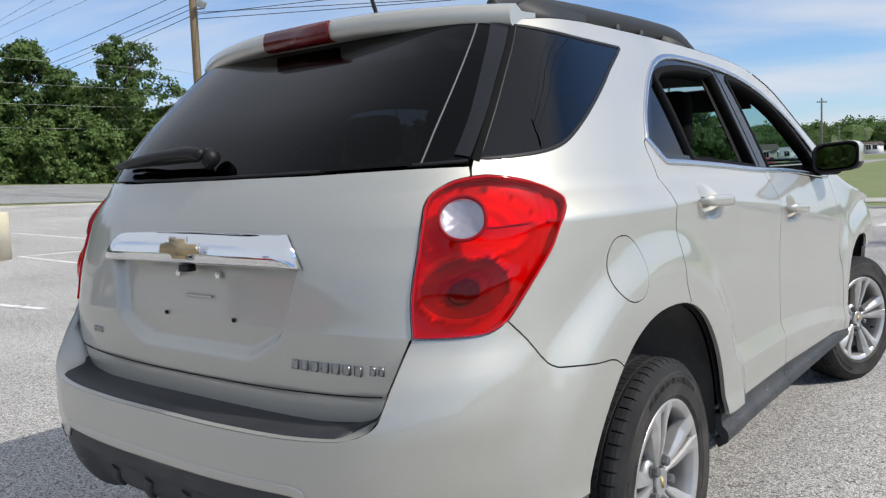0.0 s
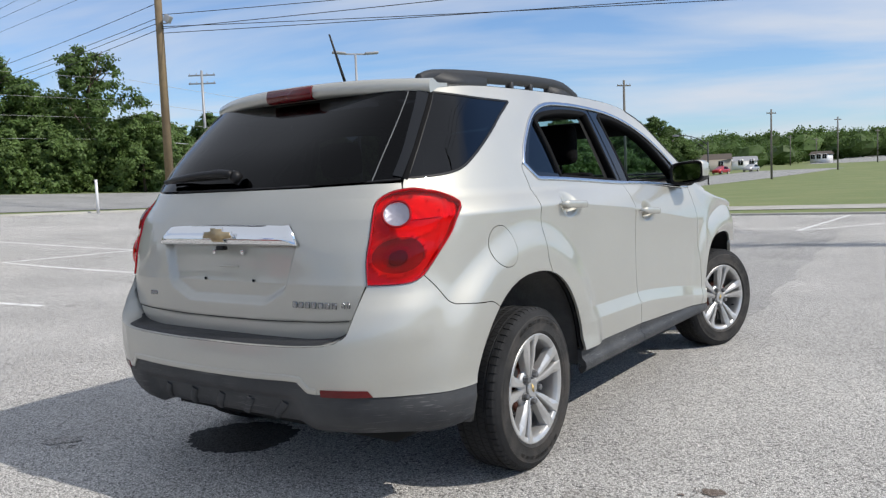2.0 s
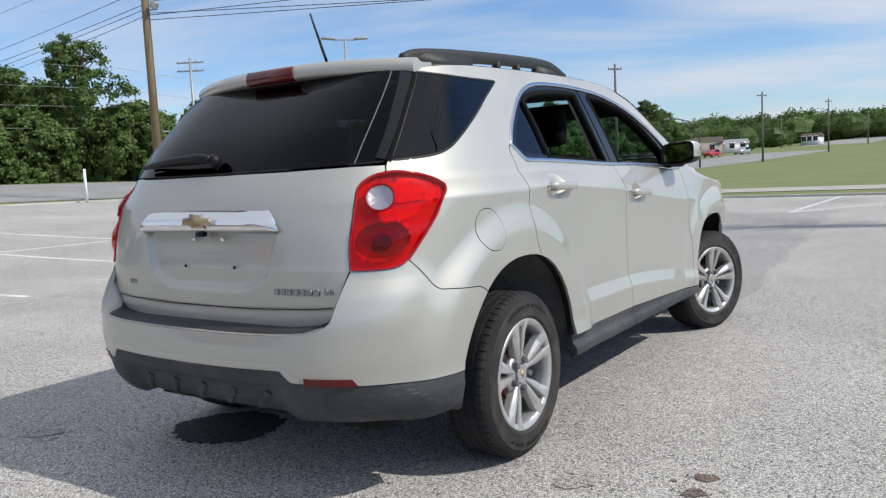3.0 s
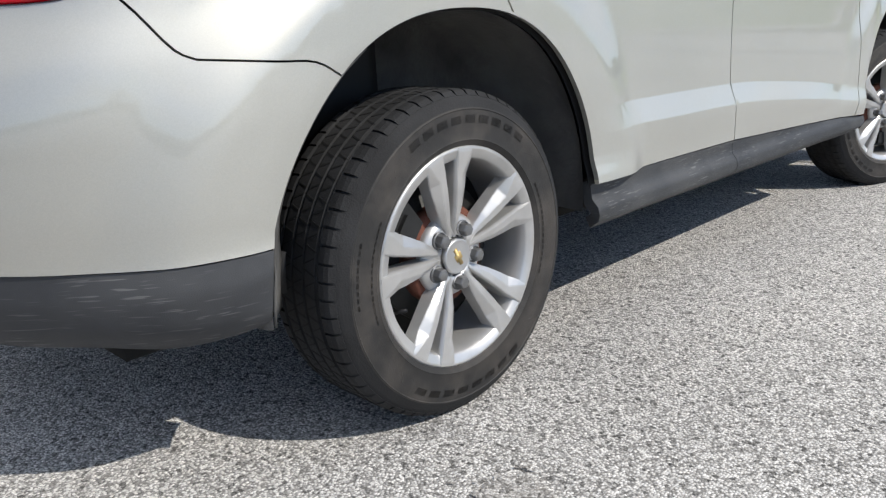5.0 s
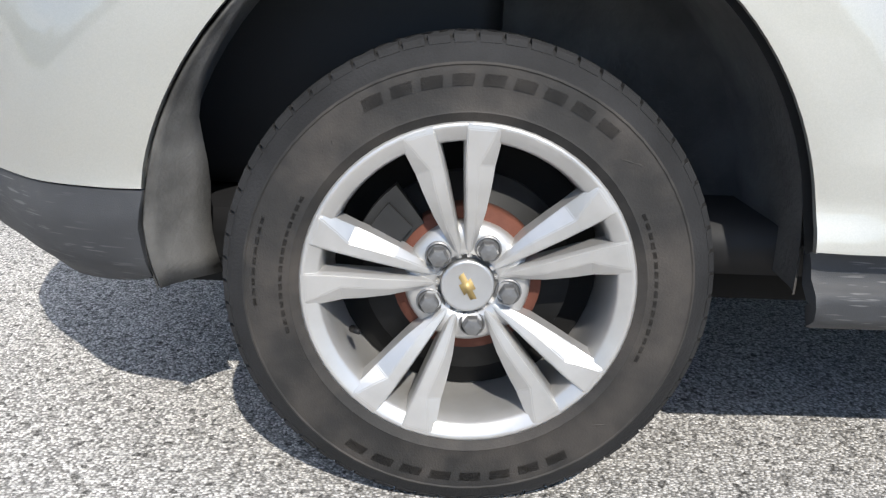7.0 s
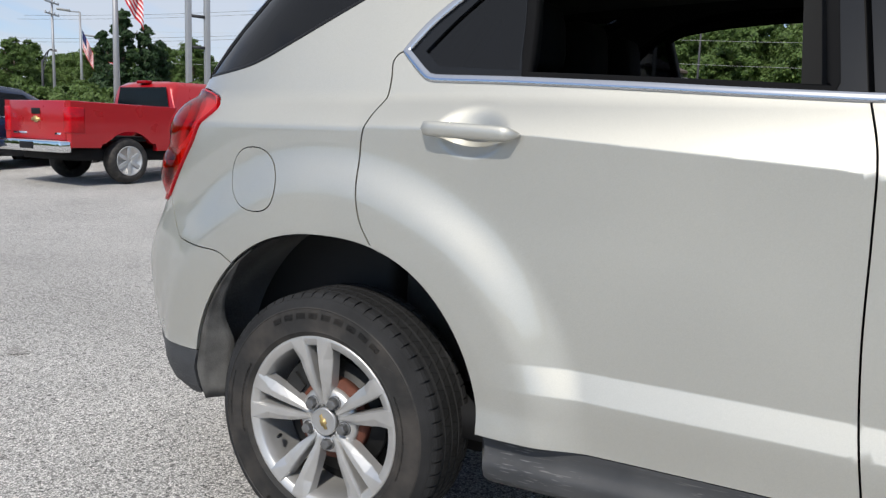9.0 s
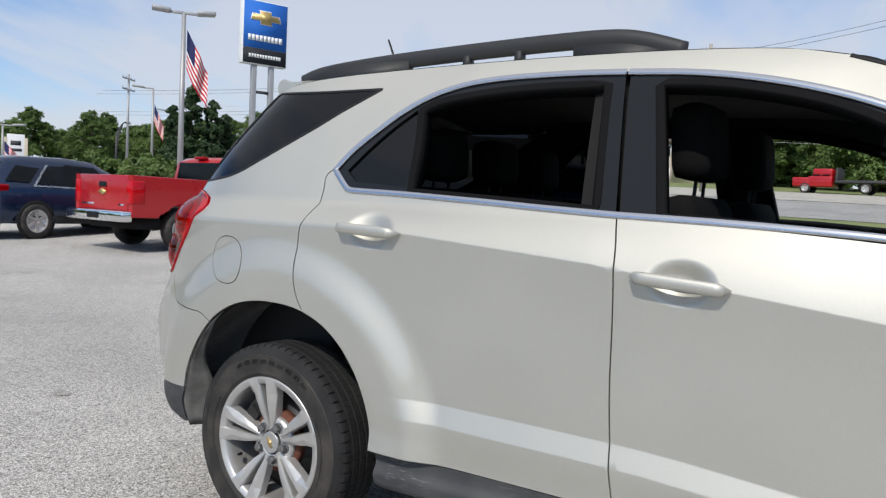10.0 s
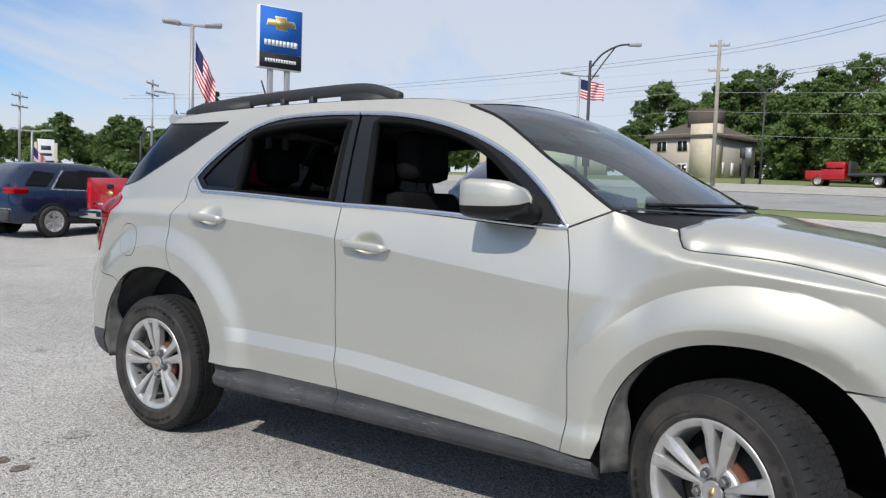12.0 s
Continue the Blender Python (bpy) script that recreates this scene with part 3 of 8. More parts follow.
def add_lathe(bm, profile, m, segments=32, mi=0, closed=False):
    """Turn a profile of (radius, height) round the z axis, placed by m."""
    rings = []
    for r, h in profile:
        ring = []
        for k in range(segments):
            a = 2 * math.pi * k / segments
            ring.append(bm.verts.new(m @ Vector((r * math.cos(a), r * math.sin(a), h))))
        rings.append(ring)
    pairs = list(zip(rings, rings[1:]))
    if closed:
        pairs.append((rings[-1], rings[0]))
    for a, b in pairs:
        for k in range(segments):
            f = bm.faces.new((a[k], a[(k + 1) % segments], b[(k + 1) % segments], b[k]))
            f.material_index = mi
    if not closed:
        for ring, flip in ((rings[0], True), (rings[-1], False)):
            f = bm.faces.new(ring[::-1] if flip else ring)
            f.material_index = mi


def add_rod(bm, a, b, r0, r1=None, segments=8, mi=0):
    a, b = Vector(a), Vector(b)
    m = Matrix.Translation(a) @ (b - a).to_track_quat("Z", "Y").to_matrix().to_4x4()
    add_lathe(bm, [(r0, 0), (r0 if r1 is None else r1, (b - a).length)], m, segments, mi)


def add_prism(bm, outline, h0, h1, m, mi=0, bevel=0.0):
    """A flat outline in x, y, drawn up from h0 to h1 and placed by m."""
    lo = [bm.verts.new(m @ Vector((x, y, h0))) for x, y in outline]
    hi = [bm.verts.new(m @ Vector((x, y, h1))) for x, y in outline]
    n = len(outline)
    fs = [bm.faces.new(lo[::-1]), bm.faces.new(hi)]
    for k in range(n):
        fs.append(bm.faces.new((lo[k], lo[(k + 1) % n], hi[(k + 1) % n], hi[k])))
    for f in fs:
        f.material_index = mi
    if bevel:
        es = list(fs[1].edges)
        bmesh.ops.bevel(bm, geom=es, offset=bevel, segments=2, affect="EDGES", profile=0.6)


def smooth_line(points, k=6, closed=False):
    """Points along a curve through the given ones."""
    pts = [Vector(p) for p in points]
    n = len(pts)
    out = []
    for i in range(n if closed else n - 1):
        if closed:
            a, b, c, d = pts[i - 1], pts[i], pts[(i + 1) % n], pts[(i + 2) % n]
        else:
            b, c = pts[i], pts[i + 1]
            a = pts[i - 1] if i else b * 2 - c
            d = pts[i + 2] if i + 2 < n else c * 2 - b
        for j in range(k):
            t = j / k
            out.append(0.5 * (2 * b + (c - a) * t + (2 * a - 5 * b + 4 * c - d) * t * t + (3 * b - a - 3 * c + d) * t**3))
    if not closed:
        out.append(pts[-1])
    return out


def normal_at(fn, u, z):
    h = 0.0015
    p = (fn(u, z + h) - fn(u, z - h)).cross(fn(u + h, z) - fn(u - h, z))
    return p.normalized() if p.length > 1e-12 else Vector((1, 0, 0))


def mirrored(v):
    return Vector((2 * XC - v[0], v[1], v[2]))


def patch(name, loop, fn, mat, parent, holes=(), step=0.05, depth=0.014, lift=0.0, left=False, label="", dish=None, back=False, lines=(), dense=(), keep_off=0.0):
    """A panel cut from a surface: its outline and holes are given in u, z; the edges turn in by depth. dish(u, z) presses it in."""
    def place(u, z):
        n = normal_at(fn, u, z)
        k = lift - (dish(u, z) if dish else 0.0)
        return fn(u, z) + n * k
    verts, edges, rings = [], [], []
    for ring in (loop, *holes):
        pts = [Vector((p[0], p[1])) for p in ring]
        fine_ = []
        for p, q in zip(pts, pts[1:] + pts[:1]):
            n = max(1, math.ceil((q - p).length / step))
            fine_ += [p.lerp(q, k / n) for k in range(n)]
        rings.append(fine_)
        base = len(verts)
        verts += fine_
        edges += [(base + k, base + (k + 1) % len(fine_)) for k in range(len(fine_))]
    segs = np.array([(*p, *q) for ring in rings for p, q in zip(ring, ring[1:] + ring[:1])])

    def inside(pts_):
        x, y = pts_[:, 0:1], pts_[:, 1:2]
        x0, y0, x1, y1 = segs.T
        cross = (y0[None] > y) != (y1[None] > y)
        with np.errstate(divide="ignore", invalid="ignore"):
            at = x0[None] + (y - y0[None]) * (x1 - x0)[None] / (y1 - y0)[None]
        return (np.sum(cross & (x < at), axis=1) % 2) == 1

    def clear(pts_):
        d = segs[:, 2:] - segs[:, :2]
        w = pts_[:, None, :] - segs[None, :, :2]
        t = np.clip(np.sum(w * d[None], axis=2) / np.maximum(1e-12, np.sum(d * d, axis=1))[None], 0, 1)
        return np.min(np.linalg.norm(w - t[..., None] * d[None], axis=2), axis=1)
    us = np.array([p[0] for p in rings[0]])
    zs = np.array([p[1] for p in rings[0]])
    gu, gz = np.meshgrid(np.arange(us.min() + step / 2, us.max(), step), np.arange(zs.min() + step / 2, zs.max(), step), indexing="ij")
    cand = np.stack([gu.ravel(), gz.ravel()], axis=1)
    if len(cand):
        keep = inside(cand)
        cand = cand[keep]
    if len(cand):
        cand = cand[clear(cand) > 0.4 * step]
    for cu, cz, ru, rz in dense:
        if len(cand):
            cand = cand[((cand[:, 0] - cu) / ru) ** 2 + ((cand[:, 1] - cz) / rz) ** 2 > 1.35]
    if len(cand) and keep_off:
        marks = np.array([(p[0], p[1]) for line in lines for p in line])
        cand = np.array([p for p in cand if np.min(np.sum((marks - p) ** 2, axis=1)) > keep_off ** 2])
    if len(cand):
        verts += [Vector((float(p[0]), float(p[1]))) for p in cand]
    for line in lines:
        pts = np.array([(p[0], p[1]) for p in line])
        ok = inside(pts) & (clear(pts) > 0.2 * step)
        last = None
        for p, k in zip(pts, ok):
            if k:
                verts.append(Vector((float(p[0]), float(p[1]))))
                if last is not None:
                    edges.append((last, len(verts) - 1))
                last = len(verts) - 1
            else:
                last = None
    for cu, cz, ru, rz in dense:
        for d in (0.15, 0.32, 0.48, 0.60, 0.68, 0.76, 0.83, 0.90, 0.96, 1.02, 1.10):
            verts += [Vector((cu + ru * d * math.cos(2 * math.pi * (k + 0.5 * d) / 56), cz + rz * d * math.sin(2 * math.pi * (k + 0.5 * d) / 56))) for k in range(56)]
    out_v, _, out_f, _, _, _ = delaunay_2d_cdt(verts, edges, [], 0, 1e-7)
    mids = np.array([[sum(out_v[k].x for k in f) / 3, sum(out_v[k].y for k in f) / 3] for f in out_f])
    good = inside(mids)
    bm = bmesh.new()
    made = [bm.verts.new((p.x, p.y, 0)) for p in out_v]
    for f, ok in zip(out_f, good):
        if ok:
            tri = [out_v[k] for k in f]
            area = (tri[1] - tri[0]).cross(tri[2] - tri[0])
            bm.faces.new([made[k] for k in (f if area < 0 else f[::-1])])
    for v in [v for v in bm.verts if not v.link_faces]:
        bm.verts.remove(v)
    bm.verts.index_update()
    bm.verts.ensure_lookup_table()
    flats = [(v.co.x, v.co.y) for v in bm.verts]
    rim = [(e.verts[0].index, e.verts[1].index) for e in bm.edges if e.is_boundary]
    normals = []
    for v, (u, z) in zip(bm.verts, flats):
        if dish:
            normals.append(normal_at(place, u, z))
        else:
            normals.append(normal_at(fn, u, z))
        v.co = place(u, z)
    if left:
        for v in bm.verts:
            v.co = mirrored(v.co)
        normals = [Vector((-n.x, n.y, n.z)) for n in normals]
        bmesh.ops.reverse_faces(bm, faces=bm.faces[:])
    if back:
        bmesh.ops.reverse_faces(bm, faces=bm.faces[:])
        normals = [-n for n in normals]
    count = len(bm.verts)
    if depth:
        bm.verts.ensure_lookup_table()
        top, low = {}, {}
        sgn = -1 if back else 1
        for i in {k for e in rim for k in e}:
            top[i] = bm.verts.new(bm.verts[i].co)
            bm.verts.ensure_lookup_table()
            low[i] = bm.verts.new(bm.verts[i].co - normals[i] * depth * sgn)
            bm.verts.ensure_lookup_table()
        for a, b in rim:
            bm.faces.new((top[a], top[b], low[b], low[a]))
    me = finish(name, bm, mat)
    me.normals_split_custom_set_from_vertices([tuple(n) for n in normals] + [(0, 0, 0)] * (len(me.vertices) - count))
    ob = new(name, me)
    ob.parent = parent
    if label:
        tagged(ob, label)
    return ob


def ribbon(name, line, fn, mat, parent, wide, proud, closed=False, left=False, label="", sink=0.004, shift=0.0):
    """A rounded strip laid along a line on a surface."""
    bm = bmesh.new()
    pts = [fn(p[0], p[1]) for p in line]
    nor = [normal_at(fn, p[0], p[1]) for p in line]
    n = len(pts)
    rings = []
    shape = ((-0.5, -sink), (-0.5, 0.45 * proud), (-0.36, 0.85 * proud), (-0.12, proud), (0.12, proud), (0.36, 0.85 * proud), (0.5, 0.45 * proud), (0.5, -sink))
    for i in range(n):
        a = pts[i - 1] if (i or closed) else pts[0]
        b = pts[(i + 1) % n] if (i + 1 < n or closed) else pts[-1]
        t = (b - a).normalized()
        s = nor[i].cross(t).normalized()
        ring = []
        for q, h in shape:
            p = pts[i] + s * (q * wide + shift) + nor[i] * h
            ring.append(bm.verts.new(mirrored(p) if left else p))
        rings.append(ring)
    m = len(shape)
    for i in range(n if closed else n - 1):
        a, b = rings[i], rings[(i + 1) % n]
        for k in range(m):
            bm.faces.new((a[k], a[(k + 1) % m], b[(k + 1) % m], b[k]))
    bmesh.ops.recalc_face_normals(bm, faces=bm.faces[:])
    if not closed:
        bm.faces.new([bm.verts.new(v.co) for v in rings[0]])
        bm.faces.new([bm.verts.new(v.co) for v in rings[-1][::-1]])
    return part(name, bm, mat, parent, label)


def sheet(name, rows, mat, parent, label="", thick=0.0):
    """A smooth sheet through rows of points."""
    bm = bmesh.new()
    grid = [[bm.verts.new(p) for p in row] for row in rows]
    for a, b in zip(grid, grid[1:]):
        for k in range(len(a) - 1):
            bm.faces.new((a[k], a[k + 1], b[k + 1], b[k]))
    if thick:
        bmesh.ops.recalc_face_normals(bm, faces=bm.faces[:])
        bmesh.ops.solidify(bm, geom=bm.faces[:], thickness=thick)
    return part(name, bm, mat, parent, label)


def tube(name, points, radius, mat, parent, label="", segments=8, flat=1.0):
    """A round bar along a line."""
    bm = bmesh.new()
    pts = [Vector(p) for p in points]
    rings = []
    for i, p in enumerate(pts):
        t = (pts[min(i + 1, len(pts) - 1)] - pts[max(i - 1, 0)]).normalized()
        side_ = t.cross(Vector((0, 0, 1)))
        side_ = side_.normalized() if side_.length > 1e-5 else Vector((1, 0, 0))
        up = side_.cross(t)
        r = radius[i] if isinstance(radius, (list, tuple)) else radius
        rings.append([bm.verts.new(p + side_ * (r * math.cos(2 * math.pi * k / segments)) + up * (r * flat * math.sin(2 * math.pi * k / segments)))
                      for k in range(segments)])
    for a, b in zip(rings, rings[1:]):
        for k in range(segments):
            bm.faces.new((a[k], a[(k + 1) % segments], b[(k + 1) % segments], b[k]))
    bm.faces.new(rings[0][::-1])
    bm.faces.new(rings[-1])
    bmesh.ops.recalc_face_normals(bm, faces=bm.faces[:])
    return part(name, bm, mat, parent, label)


# ---- the silver car ----
def inset(loop, d):
    """A closed outline drawn in by d."""
    n = len(loop)
    area = sum(loop[i][0] * loop[(i + 1) % n][1] - loop[(i + 1) % n][0] * loop[i][1] for i in range(n))
    sg = 1 if area > 0 else -1
    out = []
    for i in range(n):
        a, b, c = Vector(loop[i - 1][:2]), Vector(loop[i][:2]), Vector(loop[(i + 1) % n][:2])
        e, f = (b - a), (c - b)
        e = e.normalized() if e.length > 1e-9 else f.normalized()
        f = f.normalized() if f.length > 1e-9 else e
        n1, n2 = Vector((-e.y, e.x)) * sg, Vector((-f.y, f.x)) * sg
        m = (n1 + n2)
        m = m.normalized() if m.length > 1e-6 else n1
        k = min(1.8, 1 / max(0.35, m.dot(n1)))
        out.append(b + m * (d * k))
    return out


def uz(points, k=6):
    return [(p[0], p[1]) for p in smooth_line([(a, b, 0) for a, b in points], k)]


def flip_u(points):
    return [(2 * U_END - p[0], p[1]) for p in points]


def arch(cy, a0, a1, k=24, grow=0.0):
    """Points of a wheel arch from the angle a0 to a1, in u, z."""
    out = []
    for i in range(k + 1):
        a = radians(a0 + (a1 - a0) * i / k)
        c, s = math.cos(a), math.sin(a)
        y = cy + (0.44 + grow) * math.copysign(abs(c) ** (2 / 2.3), c)
        z = 0.375 + ((0.475 if cy < 1 else 0.447) + grow) * math.copysign(abs(s) ** (2 / 2.3), s)
        if cy < 1 and c < 0:
            y -= 0.027 * ease(0.75, 0.45, z)
        elif cy < 1:
            y += 0.014 * ease(0.75, 0.45, z)
        out.append((to_u(y, z), z))
    return out


GAPW = 0.0022
ARCH_R, ARCH_F = 0.01, 2.905
DLO_R = [(-0.066, 1.318), (-0.122, 1.388), (-0.200, 1.457), (-0.285, 1.522), (-0.385, 1.576), (-0.50, 1.610), (-0.62, 1.625), (-0.75, 1.630), (-0.90, 1.631)]
DLO_F = [(-1.235, 1.616), (-1.395, 1.594), (-1.555, 1.558), (-1.708, 1.508), (-1.860, 1.438), (-1.990, 1.354), (-2.090, 1.268), (-2.162, 1.185), (-2.185, 1.165)]
dlo_top = uz(DLO_R + [(-1.05, 1.627)] + DLO_F)
dlo_bot_f = uz([(-2.185, 1.160), (-1.938, 1.173), (-1.685, 1.190), (-1.398, 1.202), (-1.10, 1.209)])
dlo_bot_r = uz([(-1.10, 1.209), (-0.875, 1.219), (-0.66, 1.230), (-0.377, 1.242), (-0.20, 1.247), (-0.155, 1.250), (-0.130, 1.263), (-0.066, 1.318)])
seam_rear = uz([(-0.06, 0.834), (-0.025, 0.894), (-0.010, 0.965), (-0.006, 1.024), (-0.008, 1.09), (-0.022, 1.15), (-0.040, 1.20), (-0.040, 1.25), (-0.034, 1.288), (-0.045, 1.310), (-0.066, 1.318)])
gap_b = uz([(-1.10, 1.209), (-1.122, 1.10), (-1.127, 0.95), (-1.130, 0.754), (-1.142, 0.58), (-1.163, 0.422)])
gap_a = uz([(-2.185, 1.160), (-2.214, 1.04), (-2.222, 0.95), (-2.224, 0.853), (-2.238, 0.622), (-2.243, 0.48), (-2.225, 0.376)])
sill_line_r = [(-0.366, 0.426), (-0.76, 0.425), (-1.163, 0.422)]
sill_line_f = [(-1.163, 0.422), (-1.7, 0.40), (-2.225, 0.376)]
screen_edge = uz([(-2.351, 1.232), (-2.262, 1.287), (-2.174, 1.345), (-2.038, 1.428), (-1.929, 1.501), (-1.783, 1.588), (-1.626, 1.646)])
roof_edge = uz([(-1.626, 1.646), (-1.45, 1.677), (-1.1, 1.692), (-0.6, 1.690), (-0.1, 1.675), (0.25, 1.657), (0.495, 1.634)])
lamp_top = uz([(0.730, 1.225), (0.688, 1.227), (0.62, 1.217), (0.57, 1.202), (0.535, 1.184), (0.518, 1.168), (0.520, 1.150)], 5)
lamp_out = uz([(0.520, 1.150), (0.547, 1.114), (0.571, 1.066), (0.592, 1.029), (0.616, 0.987), (0.641, 0.945), (0.668, 0.908)], 5)
lamp_low = uz([(0.668, 0.908), (0.695, 0.890), (0.720, 0.883), (0.77, 0.880), (0.851, 0.881)], 4)
lamp_in = uz([(0.851, 0.881), (0.855, 0.987), (0.849, 1.065), (0.838, 1.136), (0.831, 1.168), (0.816, 1.190), (0.792, 1.206), (0.764, 1.218), (0.730, 1.225)], 5)
bumper_seam = uz([(0.668, 0.908), (0.63, 0.862), (0.594, 0.806), (0.572, 0.790)], 3) + uz([(0.572, 0.790), (0.481, 0.780), (0.42, 0.774), arch(ARCH_R, 131, 132, 1)[0]], 4)[1:]
gate_side = uz([(0.851, 0.881), (0.873, 0.837), (0.896, 0.786), (0.911, 0.745), (0.926, 0.712), (0.96, 0.690)], 4)
clad_top = uz([(0.507, 0.474), (0.57, 0.473), (0.70, 0.474), (0.845, 0.483), (1.00, 0.497), (1.052, 0.502)], 3) + \
    uz([(1.052, 0.502), (1.075, 0.530), (1.100, 0.544), (1.30, 0.539), (U_END, 0.537)], 4)[1:]

car = thing("suv", "champagne silver SUV with open side windows on worn asphalt", "car")


def chain(*lines):
    out = []
    for line in lines:
        for p in line:
            q = (p[0], p[1])
            if not out or (abs(out[-1][0] - q[0]) + abs(out[-1][1] - q[1])) > 1e-4:
                out.append(q)
    if abs(out[0][0] - out[-1][0]) + abs(out[0][1] - out[-1][1]) < 1e-4:
        out.pop()
    return out


def cup(cu, cz, ru, rz, deep):
    def press(u, z):
        d = ((u - cu) / ru) ** 2 + ((z - cz) / rz) ** 2
        return deep * (1 - ease(0.25, 1.0, math.sqrt(d)) ** 1.0) if d < 1 else 0.0
    return press


# doors, wings and frames of both sides
arch_rear_door = arch(ARCH_R, 4, 69, 18)
arch_quarter = arch(ARCH_R, 69, 131, 18)
arch_bumper = arch(ARCH_R, 131, 167, 12)
door_r = chain(seam_rear, dlo_bot_r[::-1], gap_b, sill_line_r[::-1], arch_rear_door)
door_f = chain(gap_b[::-1], dlo_bot_f[::-1], gap_a, sill_line_f[::-1])
wing_top = [(-2.360 - 0.03 * i, fender_top(min(3.75, 2.460 + 0.03 * i)) - 0.001) for i in range(1, 43)]
wing_loop = chain(gap_a[::-1], uz([(-2.185, 1.162), (-2.265, 1.195), (-2.351, 1.229)], 3), wing_top,
                  uz([(-3.66, 0.92), (-3.45, 0.80), (-3.25, 0.725)], 4), arch(ARCH_F, 50, 173, 28), [(-2.34, 0.372)])
quarter = chain(seam_rear[::-1][:-1], arch_quarter, bumper_seam[::-1], lamp_out[::-1], lamp_top[::-1],
                [(0.728, 1.245)], uz([(0.722, 1.262), (0.672, 1.36), (0.602, 1.482), (0.502, 1.622)], 4), roof_edge[::-1], screen_edge[::-1],
                uz([(-2.351, 1.232), (-2.265, 1.198), (-2.185, 1.165)], 3), dlo_top[::-1])
qglass = chain(uz([(0.708, 1.266), (0.632, 1.269), (0.527, 1.281), (0.444, 1.304), (0.350, 1.351), (0.226, 1.414), (0.028, 1.508), (-0.160, 1.606)], 4),
               uz([(-0.160, 1.608), (0.133, 1.606), (0.363, 1.610), (0.490, 1.617)], 4), uz([(0.490, 1.617), (0.589, 1.478), (0.659, 1.36), (0.708, 1.266)], 4))
fuel = [(0.318 + 0.076 * math.copysign(abs(math.cos(a)) ** 0.85, math.cos(a)) + 0.016 * math.sin(a), 0.980 + 0.083 * math.sin(a)) for a in
        [2 * math.pi * k / 28 for k in range(28)]]
lamp = chain(lamp_top, lamp_out, lamp_low, lamp_in)

win_rear = chain(uz([(-0.405, 1.262), (-0.392, 1.40), (-0.372, 1.50), (-0.368, 1.522)], 3), uz([(-0.368, 1.522), (-0.42, 1.545), (-0.50, 1.560), (-0.62, 1.574), (-0.78, 1.583), (-0.95, 1.584)], 4),
                 [(-0.985, 1.582), (-1.025, 1.238)], uz([(-1.025, 1.232), (-0.75, 1.246), (-0.405, 1.262)], 3))
win_fix = chain([(-0.165, 1.280), (-0.118, 1.318)], uz([(-0.118, 1.318), (-0.18, 1.390), (-0.26, 1.468), (-0.335, 1.527)], 3),
                [(-0.345, 1.525), (-0.366, 1.40), (-0.378, 1.268)])
win_front = chain([(-1.228, 1.224), (-1.160, 1.575)], uz([(-1.175, 1.582), (-1.345, 1.568), (-1.580, 1.516), (-1.765, 1.432), (-1.935, 1.305), (-2.035, 1.215), (-2.060, 1.183)], 4),
                  uz([(-2.045, 1.173), (-1.68, 1.199), (-1.228, 1.224)], 3))
DLO_TOP_R = uz(DLO_R + [(-1.043, 1.627)])
DLO_TOP_F = uz([(-1.049, 1.627)] + DLO_F)
frame_r = chain(dlo_bot_r[:1], DLO_TOP_R[::-1], dlo_bot_r[::-1])
frame_f = chain(DLO_TOP_F, dlo_bot_f, [(-1.104, 1.209)])

def style_lines(y0, y1):
    """The door's style lines between two places along the car, in u, z: the shoulder crease and the two edges of the lower flute."""
    out = [[] for _ in range(6)]
    for k in range(int((y1 - y0) / 0.025) + 1):
        y = y0 + 0.025 * k
        low = ramp(min(2.45, y), [(0.6, 0.622), (1.26, 0.612), (1.73, 0.578), (2.4, 0.505)])
        for k_, h in enumerate((0.003, -0.003)):
            z = crease_at(y) + h
            if all(((Y0 - y - cu) / 0.10) ** 2 + ((z - cz) / 0.07) ** 2 > 1 for cu, cz in ((-0.306, 1.122), (-1.300, 1.045))):
                out[k_].append((Y0 - y, z))
        if y > 0.46:
            for k_, h in enumerate((-0.010, -0.016, -0.072, -0.078)):
                out[2 + k_].append((Y0 - y, low + h))
    return [line for line in out if line]


def wing_lines():
    """The wing's style lines: its shoulder, the groove over the flare and the arch's lip."""
    out = [[(Y0 - 2.50 - 0.02 * i, fender_top(2.50 + 0.02 * i) - h) for i in range(58)] for h in (0.004, 0.009, 0.015, 0.022, 0.030, 0.040, 0.050)]
    for d in (0.56, 0.60, 0.63, 0.650, 0.660, 0.666, 0.671, 0.680, 0.692, 0.706, 0.722, 0.740):
        run = []
        for a in range(40, 151):
            y, z = 2.93 - d * math.cos(radians(a)), 0.345 + d * math.sin(radians(a))
            if z < fender_top(y) - 0.056:
                run.append((Y0 - y, z))
            elif run:
                out.append(run)
                run = []
        out.append(run)
    for d in (1.035, 1.07, 1.108, 1.122):
        out.append([(Y0 - 2.905 + 0.44 * d * math.copysign(abs(math.cos(radians(a))) ** (2 / 2.3), math.cos(radians(a))), 0.375 + 0.447 * d * math.sin(radians(a)) ** (2 / 2.3)) for a in range(25, 156, 1)])
    return [run for run in out if len(run) > 1]


